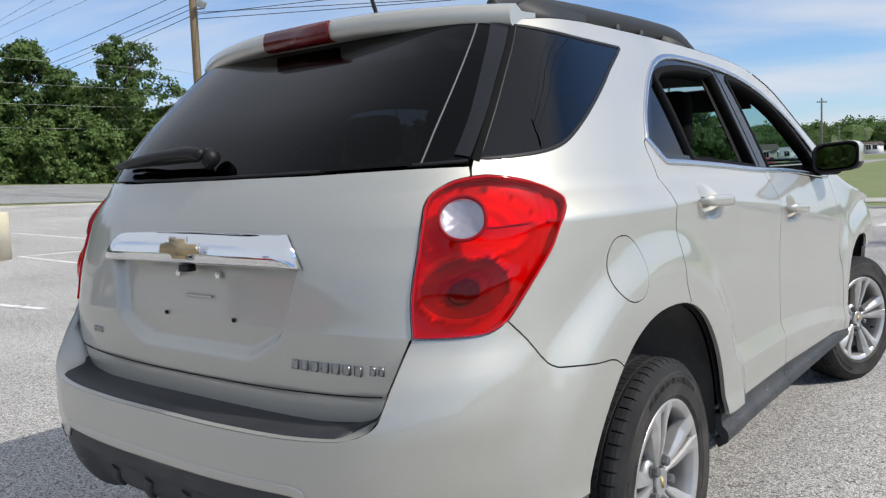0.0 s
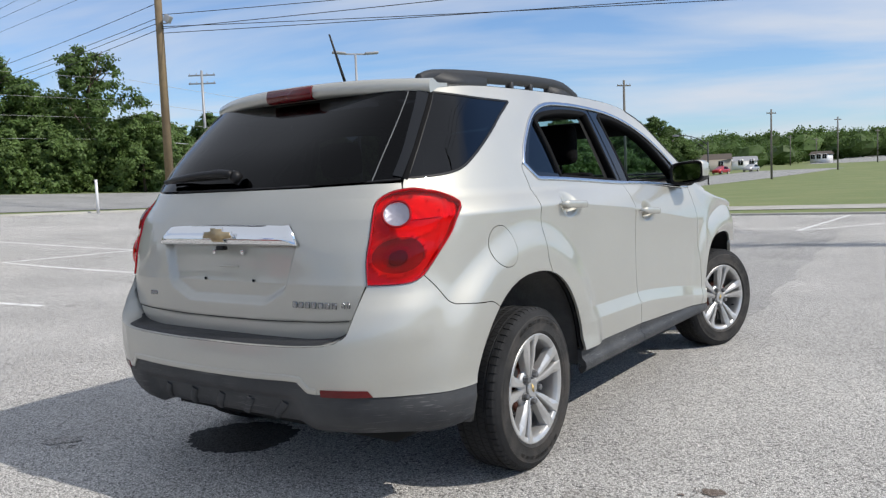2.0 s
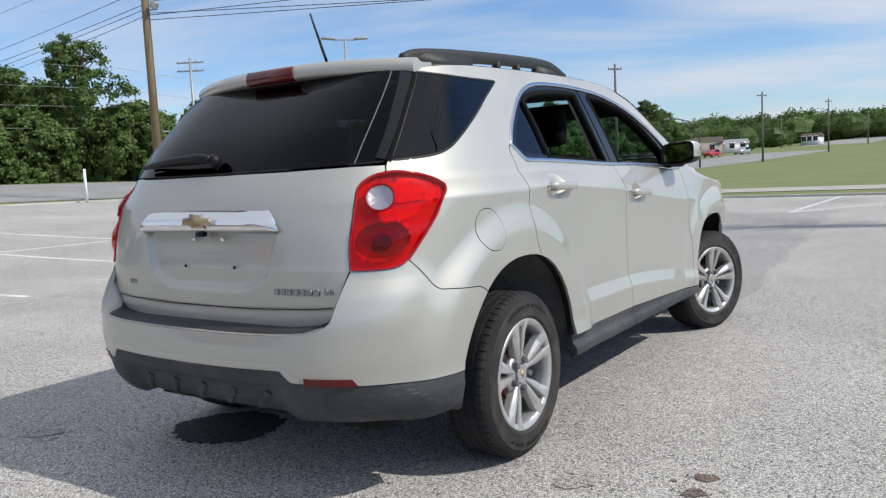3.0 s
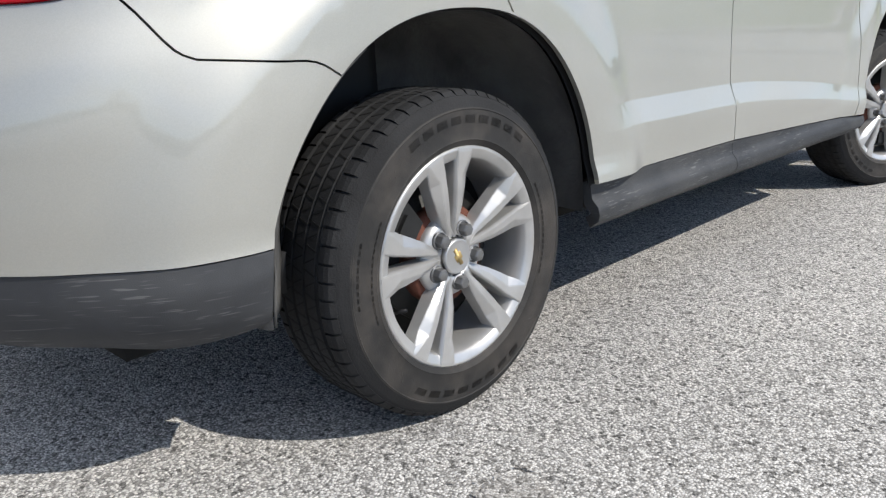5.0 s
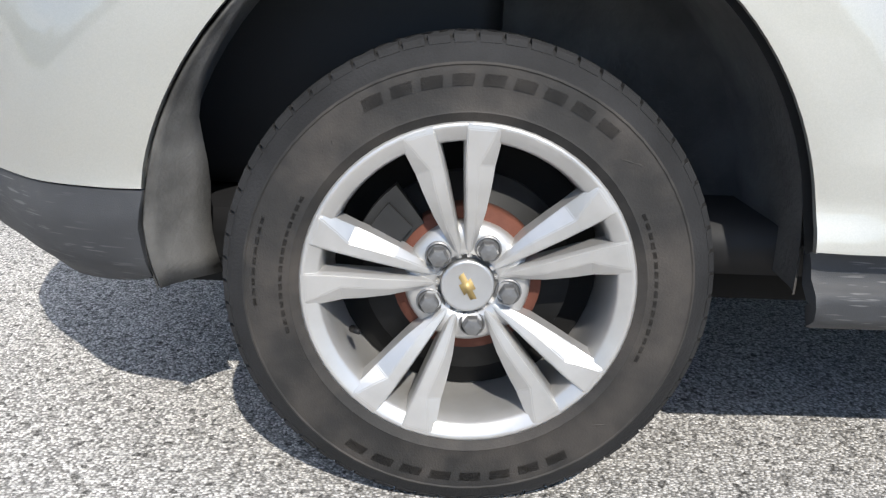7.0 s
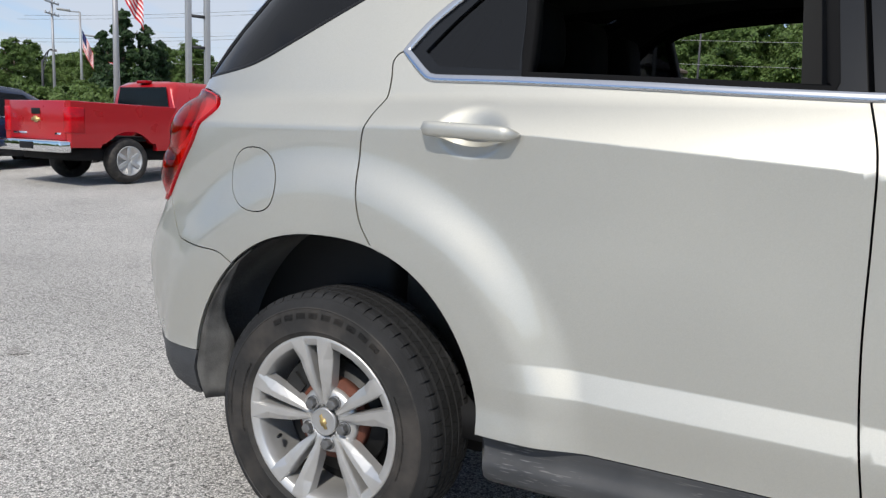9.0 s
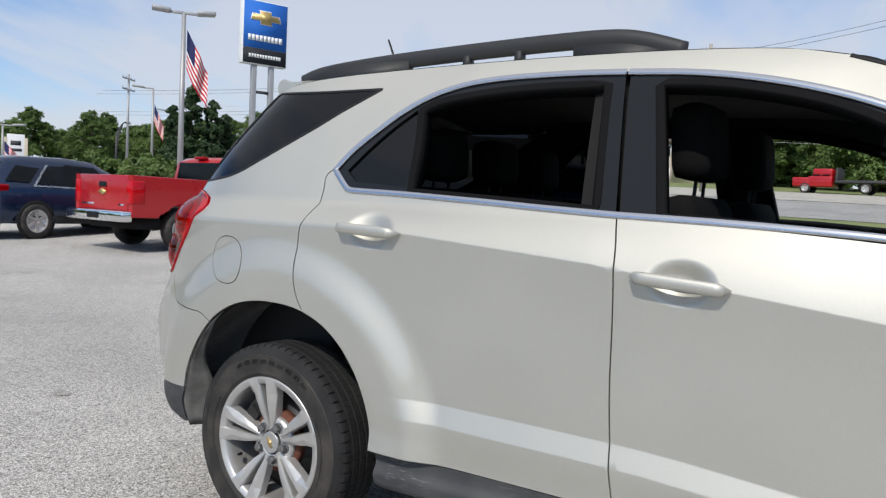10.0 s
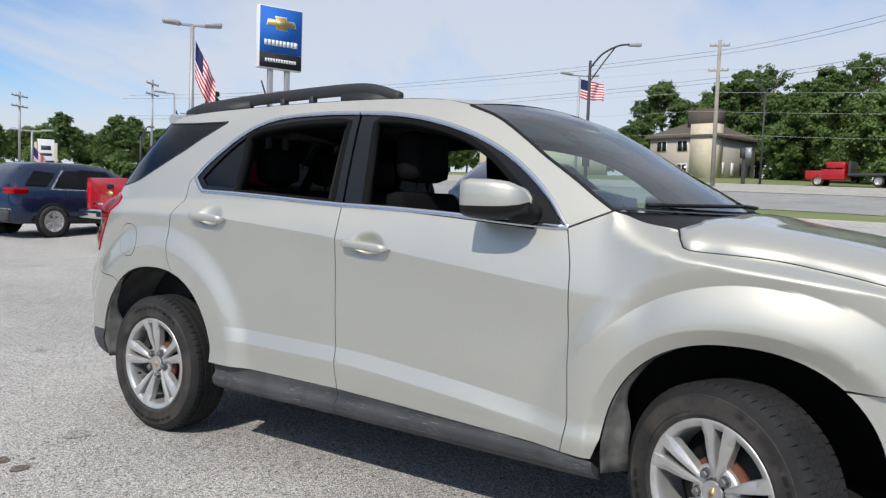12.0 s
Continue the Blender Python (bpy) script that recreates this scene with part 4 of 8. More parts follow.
for left in (False, True):
    panel = patch("quarter_panel", inset(quarter, GAPW), body, PAINT, car, holes=[inset(qglass, -0.003)] + ([] if left else [inset(fuel, -0.003)]), left=left, step=0.022)
    rdoor = patch("rear_door", inset(door_r, GAPW), body, PAINT, car, left=left, dish=cup(-0.306, 1.122, 0.098, 0.064, 0.026), step=0.016, lines=style_lines(0.3, 1.3), dense=[(-0.306, 1.122, 0.098, 0.064)])
    fdoor = patch("front_door", inset(door_f, GAPW), body, PAINT, car, left=left, dish=cup(-1.300, 1.045, 0.098, 0.064, 0.026), step=0.028, lines=style_lines(1.2, 2.4), dense=[(-1.300, 1.045, 0.098, 0.064)])
    fender = patch("front_wing", inset(wing_loop, GAPW), wing, PAINT, car, left=left, step=0.02,
                   lines=wing_lines(), keep_off=0.013)
    patch("quarter_window", qglass, body, SIDE_GLASS, panel, left=left, lift=-0.001, depth=0.006)
    ribbon("window_seal", qglass, body, BLACK, panel, 0.010, 0.0015, closed=True, left=left)
    ribbon("window_seal", uz([(0.716, 1.262), (0.667, 1.36), (0.597, 1.480), (0.497, 1.620)], 4), body, SEAL, panel, 0.020, 0.002, left=left, sink=0.012)
    if not left:
        patch("fuel_door", fuel, body, PAINT, car, lift=0.001, step=0.03, depth=0.01)
    # window frames: black, with the openings cut through
    patch("window_frame", inset(frame_r, 0.004), body, GLOSS_BLACK, rdoor, holes=[inset(win_rear, -0.007), win_fix], left=left, lift=-0.004, depth=0.03, step=0.08)
    patch("window_frame", inset(frame_f, 0.004), body, GLOSS_BLACK, fdoor, holes=[inset(win_front, -0.010)], left=left, lift=-0.004, depth=0.03, step=0.08)
    patch("fixed_pane", inset(win_fix, -0.004), body, SIDE_GLASS, rdoor, left=left, lift=-0.012, depth=0.0)
    for opening, door in ((win_rear, rdoor), (win_front, fdoor)):
        ribbon("window_seal", inset(opening, -0.010), body, SEAL, door, 0.024, 0.001, closed=True, left=left, sink=0.05)
    # near-black sheet behind the door frames, standing in for their gap's shade
    patch("pillar_cover", [(-0.98, 1.20), (-1.22, 1.20), (-1.14, 1.64), (-0.94, 1.64)], body, GAP, panel, left=left, lift=-0.036, depth=0.0, step=0.1)
    # bright strip round the windows
    ribbon("window_trim", chain(dlo_bot_r, DLO_TOP_R[1:])[0:], body, SATIN_CHROME, rdoor, 0.021, 0.006, left=left, shift=0.0, label="satin bright window trim")
    ribbon("window_trim", [p for p in DLO_TOP_F] + dlo_bot_f[1:], body, SATIN_CHROME, fdoor, 0.021, 0.006, left=left, label="satin bright window trim")
    # handles
    for door, u0, u1, z0, z1 in ((rdoor, -0.184, -0.430, 1.128, 1.118), (fdoor, -1.174, -1.428, 1.054, 1.038)):
        bm = bmesh.new()
        n = 15
        rings = []
        for i in range(n):
            s = i / (n - 1)
            u, z = u0 + (u1 - u0) * s, z0 + (z1 - z0) * s
            p, nn = body(u, z), normal_at(body, u, z)
            nn = Vector((nn.x, nn.y, 0.0)).normalized()
            end = math.sqrt(max(0.0, 1 - abs(2 * s - 1) ** 9))
            r = 0.004 + 0.0135 * end
            out = 0.008 + 0.026 * end ** 0.7
            ring = []
            for k in range(12):
                a = 2 * math.pi * k / 12
                q = p + nn * (out + 0.008 * math.cos(a)) + Vector((0, 0, r * math.sin(a)))
                ring.append(bm.verts.new(mirrored(q) if left else q))
            rings.append(ring)
        for a, b in zip(rings, rings[1:]):
            for k in range(12):
                bm.faces.new((a[k], a[(k + 1) % 12], b[(k + 1) % 12], b[k]))
        bm.faces.new(rings[0])
        bm.faces.new(rings[-1][::-1])
        bmesh.ops.recalc_face_normals(bm, faces=bm.faces[:])
        part("handle", bm, PAINT, door)
        um, zm = u0 + (u1 - u0) * 0.16, z0
        ribbon("handle_joint", [(um, zm - 0.014), (um, zm), (um, zm + 0.014)], lambda u, z, zm=zm: body(u, zm) + Vector((0.0305, 0, z - zm)), GAP, door, 0.003, 0.006, left=left)
    # sill
    sill_r = chain(sill_line_r, [(-1.163, 0.30)], [(-0.75, 0.298), (-0.40, 0.298), (-0.386, 0.304)], [(-0.374, 0.40)])
    sill_f = chain(sill_line_f, [(-2.345, 0.366), (-2.36, 0.285), (-2.2, 0.28), (-1.7, 0.29), (-1.163, 0.30)])
    patch("sill", inset(sill_r, 0.0015), sill, CLAD, car, left=left, depth=0.03, label="scuffed dark grey plastic sill", step=0.02)
    patch("sill", inset(sill_f, 0.0015), sill, CLAD, car, left=left, depth=0.03, label="scuffed dark grey plastic sill", step=0.02)
    # tail lamp
    def lens(u, z):
        out = 0.006
        for cu, cz, ru, rz, tall in ((0.690, 1.120, 0.135, 0.092, 0.020), (0.745, 0.985, 0.100, 0.085, 0.022)):
            d = ((u - cu) / ru) ** 2 + ((z - cz) / rz) ** 2
            out += tall * (1 - ease(0.0, 1.0, d))
        return body(u, z) + normal_at(body, u, z) * out
    def ring_line(cu, cz, ru, rz, k=32):
        return [(cu + ru * math.cos(2 * math.pi * i / k), cz + rz * math.sin(2 * math.pi * i / k)) for i in range(k)]

    def housing(u, z):
        """The silvered inside of the lamp: two stepped bowls and a ribbed side reflector."""
        deep = 0.016
        for cu, cz, ru, rz, hollow, rounds in ((0.728, 1.128, 0.125, 0.078, 0.020, 3), (0.752, 0.984, 0.092, 0.072, 0.024, 4)):
            d = math.hypot((u - cu) / ru, (z - cz) / rz)
            if d < 1:
                deep += hollow * (1 - d * d) + 0.0035 * math.sin(rounds * 2 * math.pi * d) * (1 - d)
            elif d < 1.12:
                deep -= 0.006 * (1 - (d - 1) / 0.12)
        deep += 0.004 * math.sin(190 * u + 40 * z) * ease(0.635, 0.60, u + 0.25 * (z - 1.05))
        return body(u, z) - normal_at(body, u, z) * deep

    clear_ring = ring_line(0.763, 1.130, 0.0415, 0.0435)
    tail = patch("tail_light", inset(lamp, 0.003), lens, RED_GLASS, car, holes=[clear_ring], left=left, depth=0.006, step=0.015, label="glossy red tail lamp with a round clear lens")
    ribbon("lens_rim", inset(lamp, 0.005), lens, RED_LENS, tail, 0.005, 0.0008, closed=True, left=left, sink=0.030)
    patch("lamp_housing", inset(lamp, -0.005), housing, LAMP_SILVER, tail, left=left, depth=0.0, step=0.009, label="silvered stepped reflector behind the red lens")
    patch("reversing_lens", inset(clear_ring, 0.001), lens, LENS_GLASS, tail, left=left, depth=0.004, step=0.014)
    patch("reflector_bowl", ring_line(0.763, 1.130, 0.041, 0.043), lambda u, z: lens(u, z) - normal_at(lens, u, z) * (0.006 + 0.022 * (1 - min(1.0, math.hypot((u - 0.763) / 0.041, (z - 1.130) / 0.043)) ** 2) + 0.0005 * math.sin(260 * u) * math.sin(260 * z)),
          CLEAR_LENS, tail, left=left, depth=0.0, step=0.0055)
    ribbon("lens_ring", ring_line(0.763, 1.130, 0.043, 0.0455), lens, DEEP_RED, tail, 0.008, 0.003, closed=True, left=left)
    patch("brake_lens", ring_line(0.752, 0.984, 0.086, 0.067), lambda u, z: lens(u, z) - normal_at(lens, u, z) * 0.009, DEEP_RED_GLASS, tail, left=left, depth=0.004, step=0.02)
    patch("bulb_ring", ring_line(0.748, 0.980, 0.030, 0.026), lambda u, z: housing(u, z) + normal_at(body, u, z) * 0.012, DEEP_RED, tail, left=left, depth=0.010, step=0.012)
    # near-black sheets behind the lamp and all gaps, for the shade in them
    patch("inner_shell", inset(quarter, -0.004), body, GAP, car, holes=[inset(qglass, 0.012)], left=left, lift=-0.018, depth=0.0, step=0.1)
    patch("inner_shell", inset(door_r, -0.006), body, GAP, rdoor, left=left, lift=-0.027, depth=0.0, step=0.1)
    patch("inner_shell", inset(door_f, -0.006), body, GAP, fdoor, left=left, lift=-0.027, depth=0.0, step=0.1)
    patch("inner_shell", inset(lamp, -0.006), body, GAP, tail, left=left, lift=-0.065, depth=0.0, step=0.1)
    patch("door_trim", inset(door_r, 0.01), body, CABIN_PLASTIC, rdoor, left=left, lift=-0.075, depth=0.0, step=0.1)
    patch("door_trim", inset(door_f, 0.01), body, CABIN_PLASTIC, fdoor, left=left, lift=-0.075, depth=0.0, step=0.1)
    patch("pillar_trim", inset(quarter, 0.01), body, CABIN_PLASTIC, panel, holes=[inset(qglass, -0.02)], left=left, lift=-0.05, depth=0.0, step=0.1)
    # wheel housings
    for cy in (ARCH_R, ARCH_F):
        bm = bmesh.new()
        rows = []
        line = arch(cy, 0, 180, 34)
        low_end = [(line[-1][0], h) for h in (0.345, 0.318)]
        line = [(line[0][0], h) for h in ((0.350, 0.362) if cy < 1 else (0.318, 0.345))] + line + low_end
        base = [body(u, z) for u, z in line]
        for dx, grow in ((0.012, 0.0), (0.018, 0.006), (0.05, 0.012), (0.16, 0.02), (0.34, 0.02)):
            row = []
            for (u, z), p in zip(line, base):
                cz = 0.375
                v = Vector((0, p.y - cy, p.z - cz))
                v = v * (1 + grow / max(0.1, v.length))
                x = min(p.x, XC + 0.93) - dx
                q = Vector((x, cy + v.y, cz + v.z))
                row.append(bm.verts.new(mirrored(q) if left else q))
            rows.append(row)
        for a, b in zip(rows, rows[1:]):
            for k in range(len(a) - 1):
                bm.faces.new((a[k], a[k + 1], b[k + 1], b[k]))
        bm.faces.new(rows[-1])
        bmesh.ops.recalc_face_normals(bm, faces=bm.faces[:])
        # the front liner takes a darker black than the rear one
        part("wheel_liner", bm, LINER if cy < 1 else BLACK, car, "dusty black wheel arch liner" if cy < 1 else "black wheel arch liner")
        sgn_ = -1 if left else 1
        if cy < 1:
            tube("shock_absorber", [(XC + sgn_ * 0.60, cy - 0.10, 0.36), (XC + sgn_ * 0.58, cy - 0.14, 0.62), (XC + sgn_ * 0.56, cy - 0.17, 0.88)], [0.032, 0.032, 0.022], STEEL, car, "dusty shock absorber", segments=12)
        # flap behind the wheel, turned in towards the tyre
        rows = []
        for j in range(14):
            h = 0.322 + 0.036 * j
            yy = min((p for p in arch(cy, 95, 180, 60)), key=lambda p: abs(p[1] - max(h, 0.376)))
            edge_p = body(yy[0], h) if h < 0.376 else body(*yy)
            reach = 0.085 * (0.30 * ease(0.80, 0.66, h) + 0.70 * ease(0.66, 0.44, h))
            rows.append([edge_p + Vector((-0.010 - reach * q, reach * 0.80 * q ** 1.3 + 0.002, 0)) for q in (0, 0.25, 0.5, 0.75, 1.0)])
        if left:
            rows = [[mirrored(p) for p in r] for r in rows]
        sheet("mud_flap", rows, MUD, car, "dusty grey mud flap", thick=0.004)

# bumper, lower cladding and tailgate, made across the whole rear
EDGE_MID = [(1.0, 0.678), (1.06, 0.672), (1.123, 0.668), (1.328, 0.662)]
bump_half = chain(bumper_seam[::-1], lamp_low, gate_side)
bump_loop = chain(arch_bumper[::-1], bump_half, EDGE_MID, [(U_END, 0.662)], flip_u(EDGE_MID)[::-1], flip_u(bump_half)[::-1],
                  flip_u(arch_bumper[::-1])[::-1], flip_u(clad_top), clad_top[::-1][1:])
bumper = patch("rear_bumper", inset(bump_loop, 0.0015), body, PAINT, car, depth=0.02, step=0.035)
clad_low = uz([(0.520, 0.335), (0.56, 0.318), (0.66, 0.303), (0.776, 0.312), (0.95, 0.318), (1.10, 0.325), (1.20, 0.335), (U_END, 0.340)], 4)
clad_loop = chain(clad_top[:1], clad_top, flip_u(clad_top)[::-1], flip_u(clad_low), clad_low[::-1])


def skirt(u, z):
    v = min(u, 2 * U_END - u)
    p = body(u, z)
    n = normal_at(body, u, z)
    return p - n * (0.004 + 0.030 * ease(1.06, 1.14, v) * ease(0.50, 0.44, z) + 0.02 * ease(0.36, 0.30, z))


lip = [(u, z + 0.012) for u, z in clad_top if u > 1.0]
ribbon("bumper_lip", chain(lip, flip_u(lip)[::-1]), body, PAINT, bumper, 0.024, 0.003)
lower = patch("lower_cladding", inset(clad_loop, 0.001), skirt, CLAD, bumper, depth=0.05, step=0.03, label="scuffed dark grey lower bumper cladding")
for k in range(-2, 3):
    u0 = U_END + 0.150 * k
    ribbon("cladding_rib", uz([(u0 - 0.03, 0.44), (u0 - 0.008, 0.405), (u0 + 0.035, 0.352)], 4), skirt, CLAD, lower, 0.030, 0.009, sink=0.012)
for a in (False, True):
    refl = chain(uz([(1.013, 0.519), (0.93, 0.516), (0.862, 0.511)], 3), [(0.846, 0.486)], uz([(0.93, 0.489), (1.013, 0.493)], 3))
    patch("reflector", refl, body, DARK_RED, bumper, left=a, lift=0.003, depth=0.012, step=0.03, label="dark red bumper reflector")
patch("inner_shell", inset(bump_loop, 0.012), body, GAP, bumper, lift=-0.03, depth=0.0, step=0.1)
# shelf over the bumper with its rubber pad
def shelf_edge(u):
    """Height of the bumper's upper edge at u."""
    v = min(u, 2 * U_END - u)
    return ramp(v, [(0.851, 0.881), (0.873, 0.837), (0.896, 0.786), (0.911, 0.745), (0.926, 0.712), (0.96, 0.690), (1.0, 0.678), (1.06, 0.672), (1.123, 0.668), (1.328, 0.662)])


rows = []
for i in range(81):
    u = 0.854 + (2 * U_END - 1.708) * i / 80
    h = shelf_edge(u)
    outer = body(u, h)
    inner = gate(u, max(0.672, h))
    inward = (inner - outer)
    inward = Vector((0, 0.05, 0)) if inward.length < 0.05 else inward
    rows.append([outer, outer + Vector((0, 0.006, 0.002)), outer + inward * 0.5 + Vector((0, 0, 0.002)), outer + inward + Vector((0, 0.03, 0.002))])
sheet("bumper_shelf", rows, PAINT, bumper)
rows = []
for i in range(91):
    u = 0.932 + (2 * U_END - 1.864) * i / 90
    v = min(u, 2 * U_END - u)
    h = shelf_edge(u)
    outer = body(u, h)
    inner = gate(u, max(0.672, h))
    k = ease(0.932, 1.01, v)
    front = outer.lerp(inner, 0.13 + 0.80 * (1 - k))
    rows.append([front + Vector((0, 0, 0.001)), front + Vector((0, 0.003, 0.003 + 0.003 * k)), front.lerp(inner, 0.5) + Vector((0, 0, 0.004 + 0.004 * k)), inner + Vector((0, 0.03, 0.006))])
sheet("step_pad", rows, PAD, bumper, "black rubber bumper step pad")

gate_half = chain([(0.730, 1.250)], lamp_in[::-1], [(0.855, 0.879)], uz([(0.855, 0.879), (0.877, 0.833), (0.906, 0.773), (0.930, 0.715), (0.952, 0.688)], 4), [(1.053, 0.677), (1.2, 0.668), (U_END, 0.662)])
gate_loop = chain([(U_END, 1.243), (1.107, 1.243), (0.834, 1.249)], gate_half, flip_u(gate_half)[::-1], flip_u([(1.107, 1.243), (0.834, 1.249)])[::-1])


def crease_height(x):
    """Height of the crease low on the tailgate at the distance x from the middle."""
    return 0.732 + 0.026 * min(1.0, abs(x) / 0.80) ** 2


def plate_recess(u, z):
    x = abs(gate(u, z)[0] - XC)
    wide = 0.398 + 0.28 * (z - 1.03)
    foot = 0.800 + 0.055 * ease(0.20, 0.36, x)
    k = ease(wide, wide - 0.034, x) * ease(foot - 0.008, foot + 0.030, z) * ease(1.044, 1.034, z)
    line = crease_height(x)
    return 0.029 * k + 0.005 * ease(line + 0.012, line - 0.004, z)


tailgate = patch("tailgate", inset(gate_loop, GAPW), gate, PAINT, car, step=0.0095, dish=plate_recess, depth=0.02)
patch("inner_shell", inset(gate_loop, -0.01), gate, GAP, tailgate, lift=-0.05, depth=0.0, step=0.1)
glass_half = chain([(1.107, 1.250), (0.834, 1.257)], uz([(0.7265, 1.266), (0.6755, 1.36), (0.6055, 1.482), (0.5065, 1.622)], 4), [(0.65, 1.626), (0.95, 1.628)])
rear_glass = patch("rear_window", chain([(U_END, 1.250)], glass_half, [(U_END, 1.628)], flip_u(glass_half)[::-1]), gate, DARK_GLASS, tailgate, depth=0.01, lift=-0.002,
                   label="dark tinted rear window")
for a in (False, True):
    ribbon("window_seal", uz([(0.835, 1.258), (0.797, 1.34), (0.745, 1.434), (0.68, 1.535), (0.615, 1.624)], 4), gate, DULL_LINE, rear_glass, 0.0035, 0.002, left=a)
    pillar = chain(uz([(0.7265, 1.267), (0.6755, 1.36), (0.6055, 1.482), (0.5080, 1.620)], 4), uz([(0.575, 1.622), (0.655, 1.49), (0.720, 1.36), (0.764, 1.275)], 4))
    patch("pillar_cover", inset(pillar, 0.002), gate, GLOSS_BLACK, tailgate, left=a, lift=0.003, depth=0.008, step=0.06)
ribbon("glass_edge", chain([(0.732, 1.262)], glass_half[:2][::-1], [(U_END, 1.2475)], flip_u(glass_half[:2]), [(2 * U_END - 0.732, 1.262)]), gate, BLACK, tailgate, 0.008, 0.002)

def gate_at(x, z):
    """The tailgate's skin at the distance x from the middle and the height z."""
    lo, hi = 0.5, U_END
    for _ in range(30):
        mid = (lo + hi) / 2
        if gate(mid, z)[0] - XC > abs(x):
            lo = mid
        else:
            hi = mid
    p = gate(lo, z)
    return Vector((XC + x, p[1], z))


# bright bar with its emblem over the plate recess
bm = bmesh.new()
rows = []
for i in range(41):
    s = -1 + 2 * i / 40
    lo, hi = 0.412 * s, 0.352 * s
    col = []
    for q, out in ((0.0, 0.0), (0.02, 0.020), (0.12, 0.029), (0.35, 0.032), (0.65, 0.029), (0.92, 0.017), (1.0, 0.0)):
        x = lo + (hi - lo) * q
        z = 1.028 + 0.078 * q + 0.006 * (1 - s * s) * q
        p = gate_at(x, z)
        p = Vector((XC + x, p[1], z))
        edge = math.sqrt(min(1.0, (1 - abs(s)) * 14))
        col.append(bm.verts.new(p + Vector((0, -0.004 - out * (0.55 + 0.45 * edge), 0))))
    rows.append(col)
for a, b in zip(rows, rows[1:]):
    for k in range(6):
        bm.faces.new((a[k], a[k + 1], b[k + 1], b[k]))
bm.faces.new(rows[0])
bm.faces.new(rows[-1][::-1])
bmesh.ops.recalc_face_normals(bm, faces=bm.faces[:])
garnish = part("bright_bar", bm, CHROME, tailgate, "chrome bar over the plate recess")
EMB = [(-0.085, -0.016), (-0.030, -0.016), (-0.030, -0.036), (0.038, -0.036), (0.030, -0.016), (0.085, -0.016), (0.076, 0.018), (0.030, 0.018), (0.030, 0.037), (-0.038, 0.037), (-0.030, 0.018), (-0.076, 0.018)]
bm = bmesh.new()
add_prism(bm, [(x, y * 0.72) for x, y in EMB], 0, 0.009, pose(XC + 0.005, -0.880, 1.070, 90, 0, 0), bevel=0.003)
part("emblem", bm, BADGE_GOLD, garnish, "gold emblem with a bright edge")
bm = bmesh.new()
add_prism(bm, [(x * 1.08, y * 0.84) for x, y in EMB], 0, 0.006, pose(XC + 0.005, -0.8795, 1.070, 90, 0, 0), bevel=0.002)
part("emblem_edge", bm, CHROME, garnish)
# small fittings of the tailgate
for x, z, r in ((-0.145, 0.888, 0.006), (0.145, 0.888, 0.006)):
    bm = bmesh.new()
    add_lathe(bm, [(r, 0), (r, 0.003)], pose(XC + x, gate(U_END - abs(x), z)[1] + 0.0265, z, 90, 0, 0), 12)
    part("screw_hole", bm, GAP, tailgate)
for x in (-0.085, 0.085):
    bm = bmesh.new()
    add_box(bm, XC + x - 0.008, XC + x + 0.008, -0.834, -0.826, 0.990, 1.008, 0.002)
    part("plate_clip", bm, CHROME, tailgate)
bm = bmesh.new()
add_box(bm, XC - 0.030, XC + 0.012, -0.868, -0.84, 1.008, 1.026, 0.005)
part("camera_housing", bm, BLACK, tailgate)
bm = bmesh.new()
add_box(bm, XC - 0.055, XC + 0.055, -0.832, -0.828, 0.938, 0.944, 0.0015)
part("pressing_line", bm, PAINT, tailgate)
def badge(x0, x1, z0, z1, n):
    """Slanted bars that stand for raised lettering."""
    w = (x1 - x0) / n
    for k in range(n):
        xa = x0 + w * k
        p = gate_at(xa + w / 2, (z0 + z1) / 2)
        bm = bmesh.new()
        tall = (z1 - z0) / 2
        add_prism(bm, [(-0.40 * w, -tall), (0.36 * w, -tall), (0.43 * w, tall), (-0.33 * w, tall)], 0, 0.006, pose(p[0], p[1] + 0.0015, p[2], 90, 0, -7 if xa > 0 else 7), bevel=0.0015)
        part("badge_bar", bm, BADGE_GREY, tailgate)
badge(0.376, 0.588, 0.797, 0.820, 7)
badge(0.600, 0.640, 0.801, 0.822, 2)
badge(-0.502, -0.449, 0.808, 0.826, 2)

# crease low on the tailgate, its shadow drawn as a thin dark strip
crease = []
for k in range(61):
    u = 0.925 + (2 * U_END - 1.85) * k / 60
    crease.append((u, crease_height(gate(u, 0.74)[0] - XC)))
ribbon("crease_shadow", [(u, z + 0.004) for u, z in crease], gate, GAP, tailgate, 0.0022, 0.0004)

# rear wiper
bm = bmesh.new()
add_lathe(bm, [(0.026, 0), (0.026, 0.02), (0.02, 0.035), (0.008, 0.04)], Matrix.Translation((-0.045, -0.757, 1.292)) @ Vector((0, -0.8, 0.55)).to_track_quat("Z", "Y").to_matrix().to_4x4(), 16)
wiper = part("rear_wiper", bm, BLACK, tailgate)
wp = [(-0.045, -0.79, 1.310), (-0.12, -0.795, 1.318), (-0.28, -0.785, 1.313), (-0.45, -0.762, 1.300), (-0.53, -0.745, 1.295)]
tube("wiper_arm", [tuple(p) for p in smooth_line(wp, 4)], [0.021] * 5 + [0.018] * 8 + [0.013] * 4, BLACK, wiper, flat=0.8)
tube("wiper_blade", [(-0.10, -0.764, 1.300), (-0.3, -0.758, 1.297), (-0.52, -0.722, 1.296)], 0.007, GAP, wiper)

